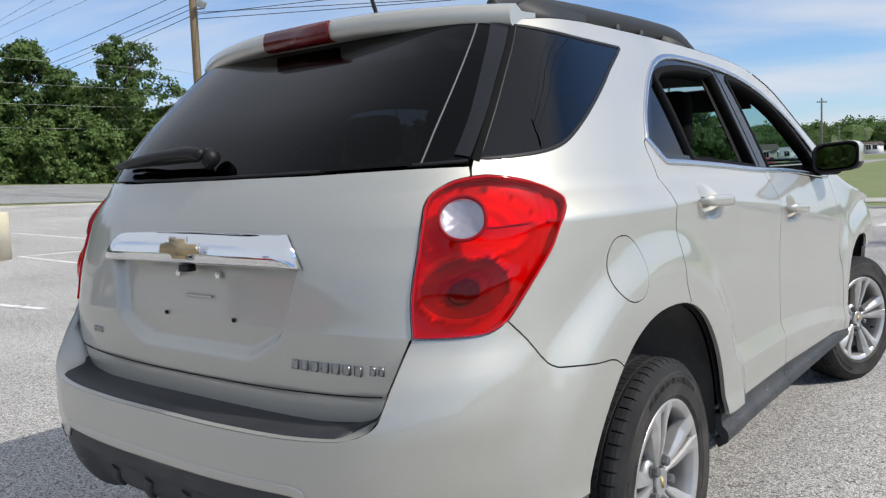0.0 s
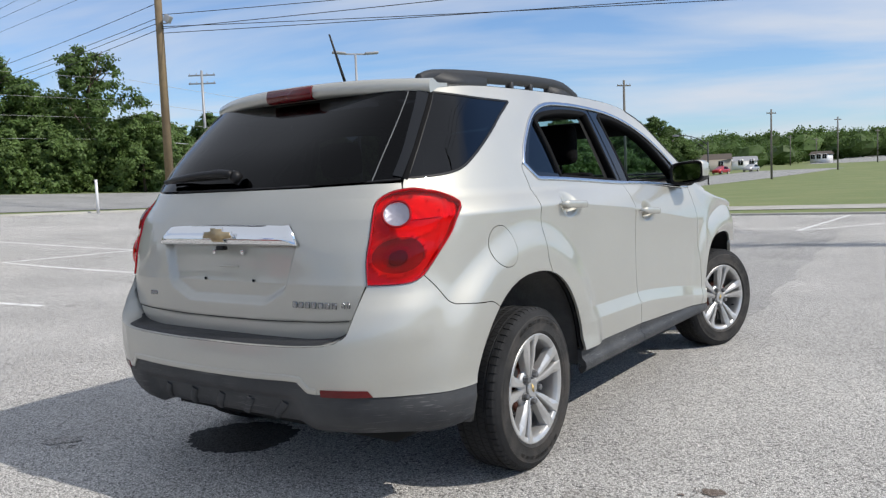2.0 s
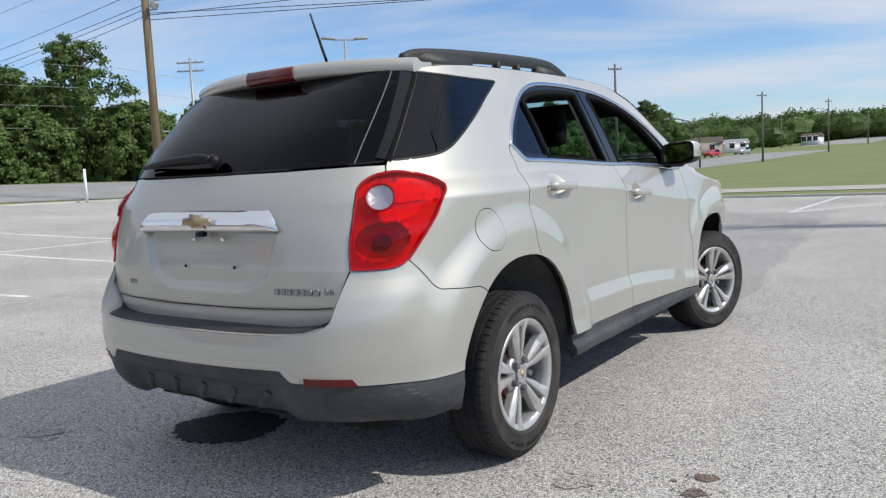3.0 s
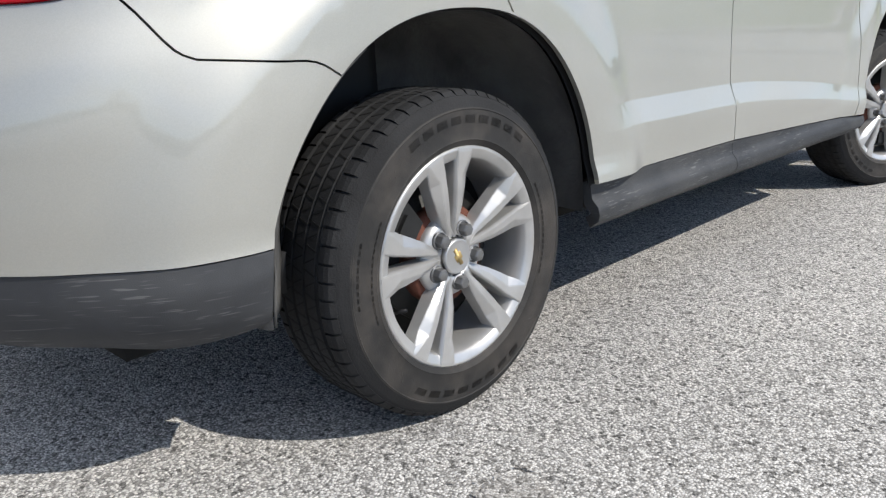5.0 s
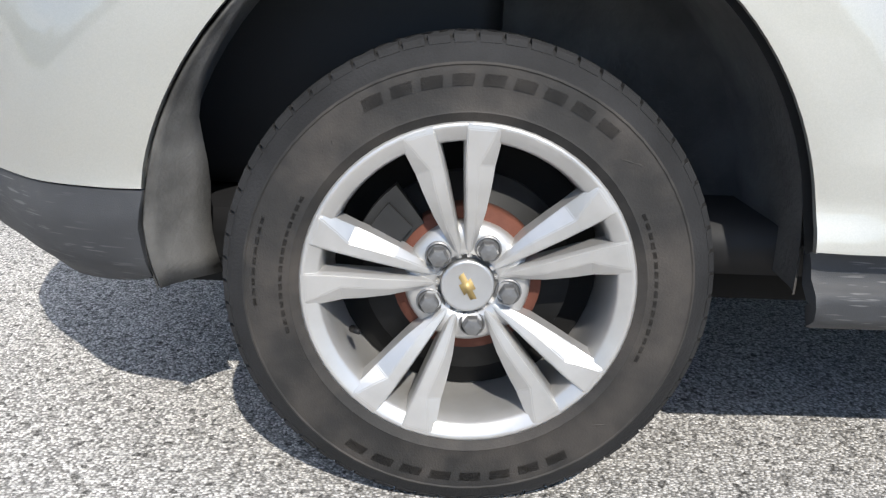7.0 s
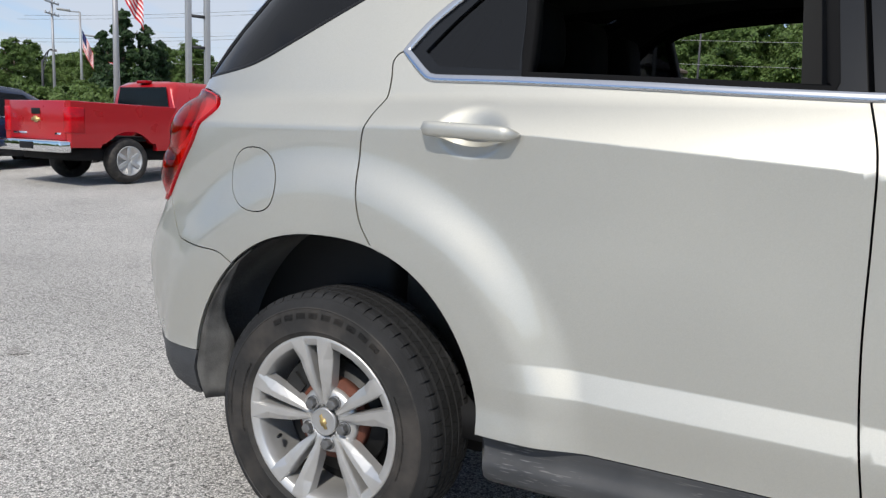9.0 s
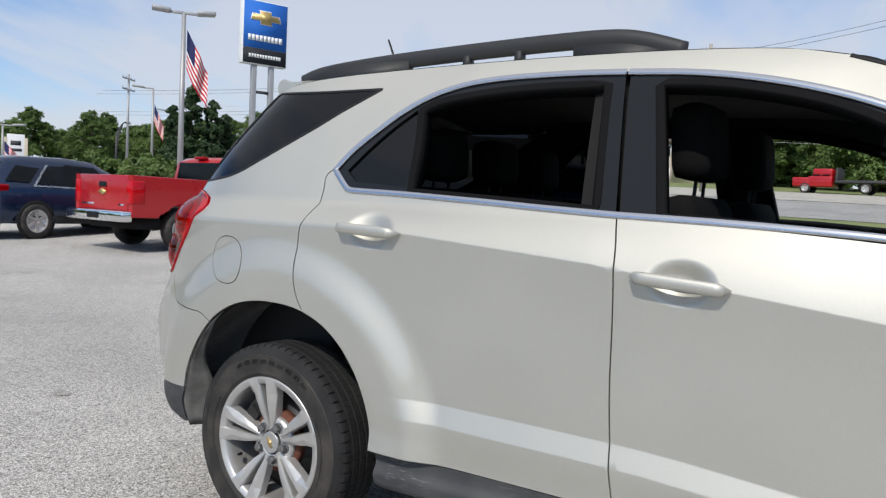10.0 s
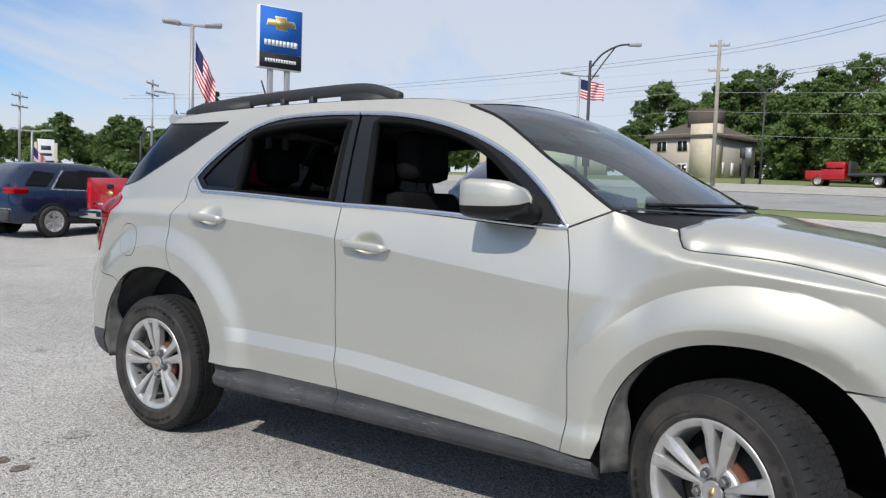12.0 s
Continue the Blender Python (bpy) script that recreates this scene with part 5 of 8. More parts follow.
# roof, spoiler, brake lamp, aerial, rails
rows = []
for i in range(25):
    y = 1.72 - 1.98 * i / 24
    u = to_u(y, 1.66)
    edge = min(roof_edge, key=lambda p: abs(p[0] - u))
    e = body(edge[0], edge[1])
    row = []
    for k in range(17):
        s = -1 + 2 * k / 16
        row.append(Vector((XC + (e.x - XC) * s, e.y + 0.09 * ease(1.2, 1.7, y) * (1 - abs(s) ** 2.2), e.z + (0.045 - 0.009 * ease(1.2, 1.7, y)) * (1 - abs(s) ** 2.6))))
    rows.append(row)
sheet("roof", rows, PAINT, car)
rows = [[Vector((XC + (p.x - XC) * 0.93, p.y, p.z - 0.05)) for p in row] for row in rows]
sheet("headliner", rows, HEADLINER, car, "pale grey cloth headliner")
bm = bmesh.new()
rows = []
for i in range(33):
    s = -1 + 2 * i / 32
    x = XC + 0.648 * s
    yt = -0.455 + 0.165 * abs(s) ** 2.4
    zt = 1.652 - 0.014 * abs(s) ** 2.2
    ring = [(x, -0.16, 1.712 - 0.05 * abs(s) ** 2.6), (x, -0.28 + 0.05 * s * s, 1.706 - 0.048 * abs(s) ** 2.6), (x, yt + 0.03, zt + 0.036), (x, yt + 0.006, zt + 0.024), (x, yt, zt + 0.006),
            (x, yt + 0.003, zt - 0.018), (x, yt + 0.014, zt - 0.026), (x, -0.16, zt - 0.05)]
    rows.append([bm.verts.new(p) for p in ring])
for a, b in zip(rows, rows[1:]):
    for k in range(8):
        bm.faces.new((a[k], a[(k + 1) % 8], b[(k + 1) % 8], b[k]))
bmesh.ops.recalc_face_normals(bm, faces=bm.faces[:])
for row in (rows[0], rows[-1][::-1]):
    bm.faces.new([bm.verts.new(v.co) for v in row])
spoiler = part("spoiler", bm, PAINT, tailgate)
bm = bmesh.new()
add_prism(bm, [(-0.4560, 1.6275), (-0.4590, 1.650), (-0.4560, 1.668), (-0.4480, 1.680), (-0.40, 1.676), (-0.40, 1.625), (-0.44, 1.622)], XC - 0.125, XC + 0.145,
          Matrix(((0, 0, 1, 0), (1, 0, 0, 0), (0, 1, 0, 0), (0, 0, 0, 1))), bevel=0.002)
part("brake_light", bm, DARK_RED, spoiler, "dark red high brake lamp under the spoiler")
bm = bmesh.new()
add_lathe(bm, [(0.03, 0), (0.026, 0.012), (0.010, 0.02)], pose(0.0, -0.115, 1.716, 0, 0, 0), 12)
aerial = part("aerial_base", bm, ANTENNA, car)
tube("aerial", [(0.0, -0.118, 1.728), (0.0, -0.165, 1.835), (0.0, -0.212, 1.941)], [0.007, 0.006, 0.004], ANTENNA, aerial)
for sgn in (1, -1):
    line = smooth_line([(0.512, -0.235, 1.680), (0.510, -0.13, 1.708), (0.512, 0.12, 1.730), (0.515, 0.48, 1.748), (0.517, 0.83, 1.760), (0.517, 1.03, 1.761), (0.516, 1.14, 1.747), (0.516, 1.27, 1.708)], 6)
    pts = [(XC + sgn * (p[0] + 0.045), p[1], p[2]) for p in line]
    rail = tube("roof_rail", [(p[0], p[1], p[2] - 0.006) for p in pts], 0.019, RAIL, car, "dark grey roof rail", segments=12, flat=1.55)
    for y0, y1, z1 in ((-0.21, 0.28, 1.728), (0.51, 0.535, 1.742), (0.71, 0.735, 1.748), (0.92, 1.26, 1.748)):
        bm = bmesh.new()
        x = XC + sgn * 0.560
        add_prism(bm, [(y0, 1.668), (y1, 1.668), (y1 - 0.3 * (y1 - y0) * (y0 > 0.9), z1), (y0 + 0.3 * (y1 - y0) * (y0 < 0), z1)], x - 0.017, x + 0.017, Matrix(((0, 0, 1, 0), (1, 0, 0, 0), (0, 1, 0, 0), (0, 0, 0, 1))))
        part("rail_foot", bm, RAIL, rail)

# windscreen, cowl, bonnet, front
rows = []
edge = [body(u, z) for u, z in screen_edge]
for i, e in enumerate(edge):
    t = i / (len(edge) - 1)
    row = []
    for k in range(21):
        s = -1 + 2 * k / 20
        row.append(Vector((XC + (e.x - XC - 0.004) * s, e.y + (0.26 - 0.17 * t) * (1 - abs(s) ** 2.2), e.z + (0.035 * t - 0.01 * (1 - t)) * (1 - abs(s) ** 2.2))))
    rows.append(row)
screen = sheet("windscreen", [row[::-1] for row in rows], CLEAR_GLASS, car, "clear laminated windscreen")
sheet("screen_border", [[p + Vector((0, 0.003, 0.003)) for p in rows[j]] for j in (0, 1)], GLOSS_BLACK, screen)
for left in (False, True):
    ribbon("screen_seal", screen_edge, body, BLACK, screen, 0.012, 0.002, left=left, shift=0.004)
def bonnet_point(q, s):
    """The bonnet at the place q along its edge and s across it, -1 to 1."""
    edge_ = wing(Y0 - q, fender_top(min(3.75, q)) - 0.001)
    y, w, r = edge_.y, edge_.x - XC - 0.004, abs(s)
    back_ = 0.13 * (1 - r ** 2.2) * ease(2.95, 2.64, y)
    front_ = 0.10 * (1 - r ** 2.0) * ease(3.3, 3.73, y)
    high = bonnet_top(y) + 0.055 * (1 - r ** 2.4) * ease(3.8, 3.4, y) + 0.008 * ease(0.86, 0.82, r) * ease(0.55, 0.70, r)
    k = min(1.0, (1 - r) / 0.13)
    rise = math.sqrt(max(0.0, 1 - (1 - k) ** 2))
    return Vector((XC + w * s, y + back_ + front_, edge_.z + 0.001 + (high - edge_.z) * rise))


half_ = [0.0, 0.2, 0.4, 0.55, 0.65, 0.74, 0.80, 0.83, 0.86, 0.89, 0.92, 0.945, 0.965, 0.98, 0.99, 1.0]
across = [-v for v in half_[:0:-1]] + half_
hood_rows = []
for i in range(41):
    row = [bonnet_point(2.645 + 1.085 * i / 40, v) for v in across]
    hood_rows.append([row[0] - Vector((0, 0, 0.03)), *row, row[-1] - Vector((0, 0, 0.03))])
sheet("bonnet", hood_rows, PAINT, car)
# black strip laid on the wing's edge as the shade in the shut line
for left in (False, True):
    ribbon("bonnet_gap", [(Y0 - q, fender_top(q) - 0.002) for q in (2.645 + 0.025 * k for k in range(42))], wing, GAP, car, 0.005, 0.0015, left=left)
cowl = []
for k in range(21):
    a, b = rows[0][k], bonnet_point(2.645, -1 + 2 * k / 20)
    cowl.append([a + Vector((0, -0.01, -0.004)), a.lerp(b, 0.5) + Vector((0, 0, -0.012)), b + Vector((0, 0.02, -0.012))])
sheet("cowl", cowl, BLACK, car)
for x0, x1 in ((-0.62, 0.05), (0.02, 0.66)):
    pts = []
    for j in range(8):
        x = x0 + (x1 - x0) * j / 7
        s = (x - XC) / 0.82
        pts.append((x, 2.455 + 0.235 * (1 - min(1, abs(s)) ** 2.2) - 0.012, 1.262 - 0.010 * abs(s)))
    tube("front_wiper", pts, 0.011, BLACK, car, flat=0.7)
fl = chain(uz([(-3.25, 0.722), (-3.45, 0.797), (-3.66, 0.895)], 4), [(-3.9, 0.915), (-4.29, 0.92)], [(-4.29, 0.27), (-3.9, 0.26), (-3.45, 0.27), (-3.26, 0.30)], arch(ARCH_F, 4, 49, 12))
for left in (False, True):
    patch("front_bumper", inset(fl, 0.001), body, PAINT, car, left=left, step=0.06, depth=0.02)
# mirrors
for sgn in (1, -1):
    m = Matrix.Translation((XC + sgn * 0.985, 1.995, 1.254)) @ Matrix.Diagonal((sgn, 1, 1, 1))
    bm = bmesh.new()
    n = 28
    rows_ = []
    for j, (dy, sc) in enumerate(((-0.052, 0.84), (-0.062, 0.90), (-0.062, 0.97), (-0.035, 1.0), (0.05, 0.98), (0.12, 0.88), (0.17, 0.60), (0.195, 0.15))):
        ring = []
        for k in range(n):
            a = 2 * math.pi * k / n
            c, s = math.cos(a), math.sin(a)
            x = 0.099 * sc * math.copysign(abs(c) ** 0.45, c)
            z = 0.070 * sc * math.copysign(abs(s) ** 0.48, s)
            ring.append(bm.verts.new(m @ Vector((x, dy + 0.05 * (x / 0.12) * 0.45, z + 0.012 * x / 0.12))))
        rows_.append(ring)
    for a, b in zip(rows_, rows_[1:]):
        for k in range(n):
            f = bm.faces.new((a[k], a[(k + 1) % n], b[(k + 1) % n], b[k]))
            f.material_index = 1 if math.sin(2 * math.pi * (k + 0.5) / n) < -0.30 or a is not rows_[0] and a is rows_[1] or a is rows_[0] else 0
    bm.faces.new(rows_[-1])
    bmesh.ops.recalc_face_normals(bm, faces=bm.faces[:])
    mirror = part("door_mirror", bm, [PAINT, BLACK], car, "silver door mirror with a black underside")
    bm = bmesh.new()
    ring = []
    for k in range(n):
        a = 2 * math.pi * k / n
        c, s = math.cos(a), math.sin(a)
        x, z = 0.080 * math.copysign(abs(c) ** 0.42, c), 0.050 * math.copysign(abs(s) ** 0.48, s)
        ring.append(bm.verts.new(m @ Vector((x, -0.053 + 0.05 * (x / 0.12) * 0.45, z + 0.012 * x / 0.12))))
    bm.faces.new(ring)
    part("mirror_glass", bm, MIRROR, mirror)
    tube("mirror_arm", [(XC + sgn * 0.96, 2.10, 1.205), (XC + sgn * 0.905, 2.14, 1.204), (XC + sgn * 0.80, 2.15, 1.204)], [0.034, 0.034, 0.034], BLACK, mirror)
    sail = [(-2.035, 1.178), (-2.165, 1.170), (-2.070, 1.262), (-1.955, 1.298)]
    patch("mirror_sail", sail, body, BLACK, mirror, left=sgn < 0, lift=0.003, depth=0.02, step=0.1)

# cabin
bm = bmesh.new()
add_box(bm, XC - 0.80, XC + 0.80, -0.55, 2.35, 0.34, 0.42)
add_box(bm, XC - 0.74, XC + 0.74, 2.05, 2.60, 0.80, 1.17, 0.05)
part("dashboard", bm, CABIN_PLASTIC, car)
bm = bmesh.new()
add_box(bm, XC - 0.66, XC + 0.66, -0.62, 3.3, 0.25, 0.345)
part("underbody", bm, GAP, car)
bm = bmesh.new()
add_box(bm, XC - 0.66, XC + 0.66, -0.70, 0.05, 0.42, 0.95, 0.04)
part("load_floor", bm, CABIN_PLASTIC, car)


def seat(x, y, wide, parent):
    bm = bmesh.new()
    add_box(bm, x - wide / 2, x + wide / 2, y, y + 0.50, 0.55, 0.74, 0.06)
    s = part("seat", bm, CABIN, parent, "dark cloth seat")
    bm = bmesh.new()
    add_box(bm, -wide / 2, wide / 2, -0.06, 0.07, 0.0, 0.61, 0.05, pose(x, y + 0.02, 0.68, 14, 0, 0))
    part("seat_back", bm, CABIN, s)
    for dx in ([0.0] if wide < 0.7 else [-0.42, 0.0, 0.42]):
        bm = bmesh.new()
        big_ = 1.0 if wide < 0.7 else 0.8
        add_box(bm, -0.145 * big_, 0.145 * big_, -0.065, 0.065, 0.0, 0.235 * big_, 0.05, pose(x + dx, y - 0.10, 1.325 if wide < 0.7 else 1.30, 4, 0, 0))
        part("headrest", bm, CABIN, s)
        for q in (-0.05, 0.05):
            bm = bmesh.new()
            add_rod(bm, (x + dx + q, y - 0.11, 1.22), (x + dx + q, y - 0.10, 1.36), 0.006)
            part("headrest_post", bm, STEEL, s)


seat(XC + 0.40, 1.40, 0.50, car)
seat(XC - 0.40, 1.40, 0.50, car)
seat(XC, 0.45, 1.26, car)
bm = bmesh.new()
m = pose(XC - 0.40, 1.98, 1.02, -68, 0, 0)
prev = None
for k in range(24):
    a = 2 * math.pi * k / 24
    ring = [bm.verts.new(m @ Vector(((0.18 + 0.016 * math.cos(b)) * math.cos(a), (0.18 + 0.016 * math.cos(b)) * math.sin(a), 0.016 * math.sin(b)))) for b in [2 * math.pi * j / 8 for j in range(8)]]
    if prev:
        for j in range(8):
            bm.faces.new((prev[j], prev[(j + 1) % 8], ring[(j + 1) % 8], ring[j]))
    else:
        first = ring
    prev = ring
for j in range(8):
    bm.faces.new((prev[j], prev[(j + 1) % 8], first[(j + 1) % 8], first[j]))
part("steering_wheel", bm, CABIN_PLASTIC, car)
bm = bmesh.new()
add_box(bm, XC - 0.12, XC + 0.12, 1.83, 1.86, 1.50, 1.57, 0.02)
part("rear_view_mirror", bm, BLACK, car)
for sgn in (1, -1):
    bm = bmesh.new()
    add_box(bm, -0.25, 0.25, 0.0, 0.17, -0.008, 0.008, 0.007, pose(XC + sgn * 0.36, 1.80, 1.600, -32, 0, 0))
    part("sun_visor", bm, CABIN_PLASTIC, car)


# ---- wheels ----
def wheel(name_label):
    """A wheel round the x axis, its outer face towards +x."""
    axle = Matrix(((0, 0, 1, 0), (1, 0, 0, 0), (0, 1, 0, 0), (0, 0, 0, 1)))   # lathe's z becomes x, its x becomes y
    root = new("wheel")
    root.empty_display_size = 0.1
    bm = bmesh.new()
    prof = [(0.222, 0.088), (0.232, 0.101), (0.246, 0.108), (0.249, 0.1105), (0.252, 0.109), (0.285, 0.1135), (0.309, 0.1115), (0.311, 0.113), (0.314, 0.1105), (0.328, 0.104),
            (0.338, 0.096), (0.343, 0.086), (0.3445, 0.074), (0.3445, 0.062)]
    for x in (0.055, 0.018, -0.018, -0.055):
        prof += [(0.350 - 0.04 * x * x, x + 0.0045), (0.3455, x + 0.0032), (0.3455, x - 0.0032), (0.350 - 0.04 * x * x, x - 0.0045)]
    prof += [(0.3445, -0.062), (0.343, -0.086), (0.328, -0.104), (0.285, -0.1135), (0.24, -0.105), (0.222, -0.088)]
    add_lathe(bm, prof, axle, 72, closed=True)
    for f in bm.faces:
        c = f.calc_center_median()
        f.material_index = 1 if math.hypot(c.y, c.z) > 0.317 else 0
    bmesh.ops.recalc_face_normals(bm, faces=bm.faces[:])
    tyre = part("tyre", bm, [RUBBER, RUBBER_TREAD], root, "worn black tyre with a dusty sidewall")
    tyre.data.set_sharp_from_angle(angle=radians(35))
    # shoulder blocks with open slots between them
    bm = bmesh.new()
    n = 64
    for k in range(n):
        for sg in (1, -1):
            a0 = 2 * math.pi * (k + 0.10 + (0.5 if sg < 0 else 0)) / n
            a1 = 2 * math.pi * (k + 0.84 + (0.5 if sg < 0 else 0)) / n
            sec = [(0.3435, 0.0600), (0.3500, 0.0625), (0.3496, 0.078), (0.3465, 0.0885), (0.3375, 0.0975), (0.3355, 0.0960)]
            ra = [bm.verts.new((sg * x, r * math.cos(a0), r * math.sin(a0))) for r, x in sec]
            rb = [bm.verts.new((sg * x, r * math.cos(a1 + 0.01), r * math.sin(a1 + 0.01))) for r, x in sec]
            for j in range(6):
                bm.faces.new((ra[j], ra[(j + 1) % 6], rb[(j + 1) % 6], rb[j]))
            bm.faces.new(ra)
            bm.faces.new(rb[::-1])
    bmesh.ops.recalc_face_normals(bm, faces=bm.faces[:])
    tagged(part("shoulder_tread", bm, RUBBER_TREAD, tyre, smooth=False), kind="stuff")
    # fine slots over the ribs, their shade drawn as near-black bars
    bm = bmesh.new()
    for k in range(96):
        a = 2 * math.pi * k / 96
        for x0, x1 in ((-0.052, -0.022), (-0.014, 0.014), (0.022, 0.052)):
            m = Matrix.Rotation(a, 4, "X")
            w = (x1 - x0) / 2
            add_box(bm, -w, w, -0.0016, 0.0016, 0.346, 0.3507, 0, m @ Matrix.Translation(((x0 + x1) / 2, 0, 0)) @ Matrix.Rotation(0.45 if (x0 < -0.02) == (k % 2 == 0) else -0.3, 4, "Z"))
    tagged(part("rib_tread", bm, GAP, tyre, smooth=False), kind="stuff")
    # moulded marks on the sidewall: plain bars
    for start, stop, count, rin, rout in ((121, 49, 9, 0.284, 0.310), (-57, -127, 8, 0.284, 0.310), (196, 150, 16, 0.2585, 0.2635), (28, -22, 16, 0.2585, 0.2635), (186, 160, 9, 0.295, 0.300)):
        for k in range(count):
            bm = bmesh.new()
            a0 = radians(start + (stop - start) * (k + 0.14) / count)
            a1 = radians(start + (stop - start) * (k + 0.84) / count)
            ring0, ring1 = [], []
            for j in range(5):
                a = a0 + (a1 - a0) * j / 4
                for ring, r in ((ring0, rin), (ring1, rout)):
                    a += (-0.012 if r == rout else 0.012) * (1 if rout - rin > 0.01 else 0)
                    ring.append(bm.verts.new((0.1147 - 0.16 * abs(r - 0.285), r * math.cos(a), r * math.sin(a))))
            for j in range(4):
                bm.faces.new((ring0[j], ring0[j + 1], ring1[j + 1], ring1[j]))
            bmesh.ops.solidify(bm, geom=bm.faces[:], thickness=0.0009)
            bmesh.ops.recalc_face_normals(bm, faces=bm.faces[:])
            part("raised_bar", bm, RUBBER, tyre, smooth=False)
    # raised swooshes of the sidewall
    for a0, a1, r0, r1 in ((128, 141, 0.318, 0.258), (125, 137, 0.312, 0.262), (52, 34, 0.262, 0.300), (34, 8, 0.300, 0.318), (-128, -142, 0.318, 0.258), (-52, -36, 0.262, 0.306), (165, 195, 0.268, 0.272), (167, 193, 0.322, 0.318)):
        pts = []
        for j in range(9):
            a, r = radians(a0 + (a1 - a0) * j / 8), r0 + (r1 - r0) * ease(0, 1, j / 8)
            pts.append((0.1125 - 0.22 * abs(r - 0.285), r * math.cos(a), r * math.sin(a)))
        tube("raised_line", pts, 0.0022, RUBBER, tyre, segments=6)
    # rim
    bm = bmesh.new()
    add_lathe(bm, [(0.236, 0.094), (0.237, 0.103), (0.231, 0.107), (0.228, 0.1050), (0.213, 0.1015), (0.2095, 0.096), (0.206, 0.070), (0.205, 0.030), (0.204, -0.080), (0.20, -0.085), (0.214, 0.03), (0.226, 0.085)], axle, 72, closed=True)
    bmesh.ops.recalc_face_normals(bm, faces=bm.faces[:])
    rim = part("rim", bm, ALLOY, root, "silver alloy rim with five twin spokes")
    for k in range(5):
        for sg in (1, -1):
            bm = bmesh.new()
            rows = []
            a = radians(98 + 72 * k)
            c, s = math.cos(a), math.sin(a)
            # radius, slit edge, outer edge, height of the face, width of the sloping outer facet, its drop
            for r, inner, outer_, x, slope, drop in ((0.040, 0.0012, 0.012, 0.076, 0.003, 0.002), (0.062, 0.0022, 0.0175, 0.081, 0.005, 0.003), (0.085, 0.0042, 0.0265, 0.0865, 0.008, 0.005),
                                                     (0.112, 0.0068, 0.0365, 0.0925, 0.012, 0.007), (0.150, 0.0100, 0.0475, 0.0985, 0.018, 0.0095), (0.178, 0.0128, 0.0545, 0.1015, 0.022, 0.011),
                                                     (0.196, 0.0145, 0.0600, 0.1040, 0.016, 0.007), (0.212, 0.0170, 0.0650, 0.1060, 0.012, 0.004), (0.227, 0.0190, 0.0690, 0.1075, 0.008, 0.002), (0.235, 0.020, 0.0710, 0.1065, 0.006, 0.001)):
                def at(t, h):
                    q = math.sqrt(max(1e-6, r * r - t * t))
                    return bm.verts.new((h, q * c - sg * t * s, q * s + sg * t * c))
                ring = [at(inner - 0.0008, x - 0.042), at(inner, x - 0.007), at(inner + 0.0035, x), at(outer_ - slope, x - 0.0008), at(outer_, x - drop - 0.002), at(outer_ + 0.002, x - 0.042)]
                rows.append(ring)
            for p, q in zip(rows, rows[1:]):
                for j in range(6):
                    bm.faces.new((p[j], p[(j + 1) % 6], q[(j + 1) % 6], q[j]))
            bm.faces.new(rows[0])
            bm.faces.new(rows[-1])
            bmesh.ops.recalc_face_normals(bm, faces=bm.faces[:])
            bmesh.ops.bevel(bm, geom=[e for e in bm.edges if e.calc_face_angle(0) > 0.22], offset=0.0012, segments=2, affect="EDGES")
            part("spoke", bm, ALLOY, rim, smooth=False)
    bm = bmesh.new()
    add_lathe(bm, [(0.090, 0.030), (0.092, 0.058), (0.088, 0.066), (0.078, 0.0715), (0.046, 0.0775), (0.044, 0.070)], axle, 60)
    part("hub", bm, ALLOY, rim)
    for k in range(5):
        bm = bmesh.new()
        a = radians(135 - 72 * k)
        m = Matrix.Translation((0.0, 0.06 * math.cos(a), 0.06 * math.sin(a))) @ axle
        add_lathe(bm, [(0.0195, 0.070), (0.0195, 0.0765), (0.0175, 0.0775), (0.0150, 0.0750)], m, 20)
        add_lathe(bm, [(0.0142, 0.072), (0.0142, 0.0925), (0.0120, 0.0955), (0.004, 0.0965)], m, 6)
        part("lug_nut", bm, NUT, root, smooth=False)
    bm = bmesh.new()
    add_lathe(bm, [(0.0385, 0.072), (0.0385, 0.0835), (0.0362, 0.0858), (0.034, 0.0852), (0.015, 0.0862), (0.003, 0.0864)], axle, 40)
    cap = part("hub_cap", bm, CAP_SILVER, root, "satin centre cap with a small gold emblem")
    bm = bmesh.new()
    em = [(x * 0.25, y * 0.26) for x, y in EMB]
    add_prism(bm, em, 0.0855, 0.0880, axle @ Matrix.Rotation(radians(118), 4, "Z"))
    part("cap_emblem", bm, GOLD, cap)
    bm = bmesh.new()
    a = radians(206)
    add_rod(bm, (0.06, 0.185 * math.cos(a), 0.185 * math.sin(a)), (0.085, 0.172 * math.cos(a), 0.172 * math.sin(a)), 0.006, 0.004)
    part("valve", bm, BLACK, rim)
    # brake
    bm = bmesh.new()
    add_lathe(bm, [(0.155, 0.004), (0.155, 0.022), (0.085, 0.022), (0.08, 0.045), (0.0705, 0.046)], axle, 48)
    disc = part("brake_disc", bm, STEEL, root, "worn grey brake disc")
    bm = bmesh.new()
    add_lathe(bm, [(0.112, 0.020), (0.109, 0.050), (0.06, 0.055)], axle, 48)
    part("disc_hat", bm, RUST, disc, "rusty disc centre")
    bm = bmesh.new()
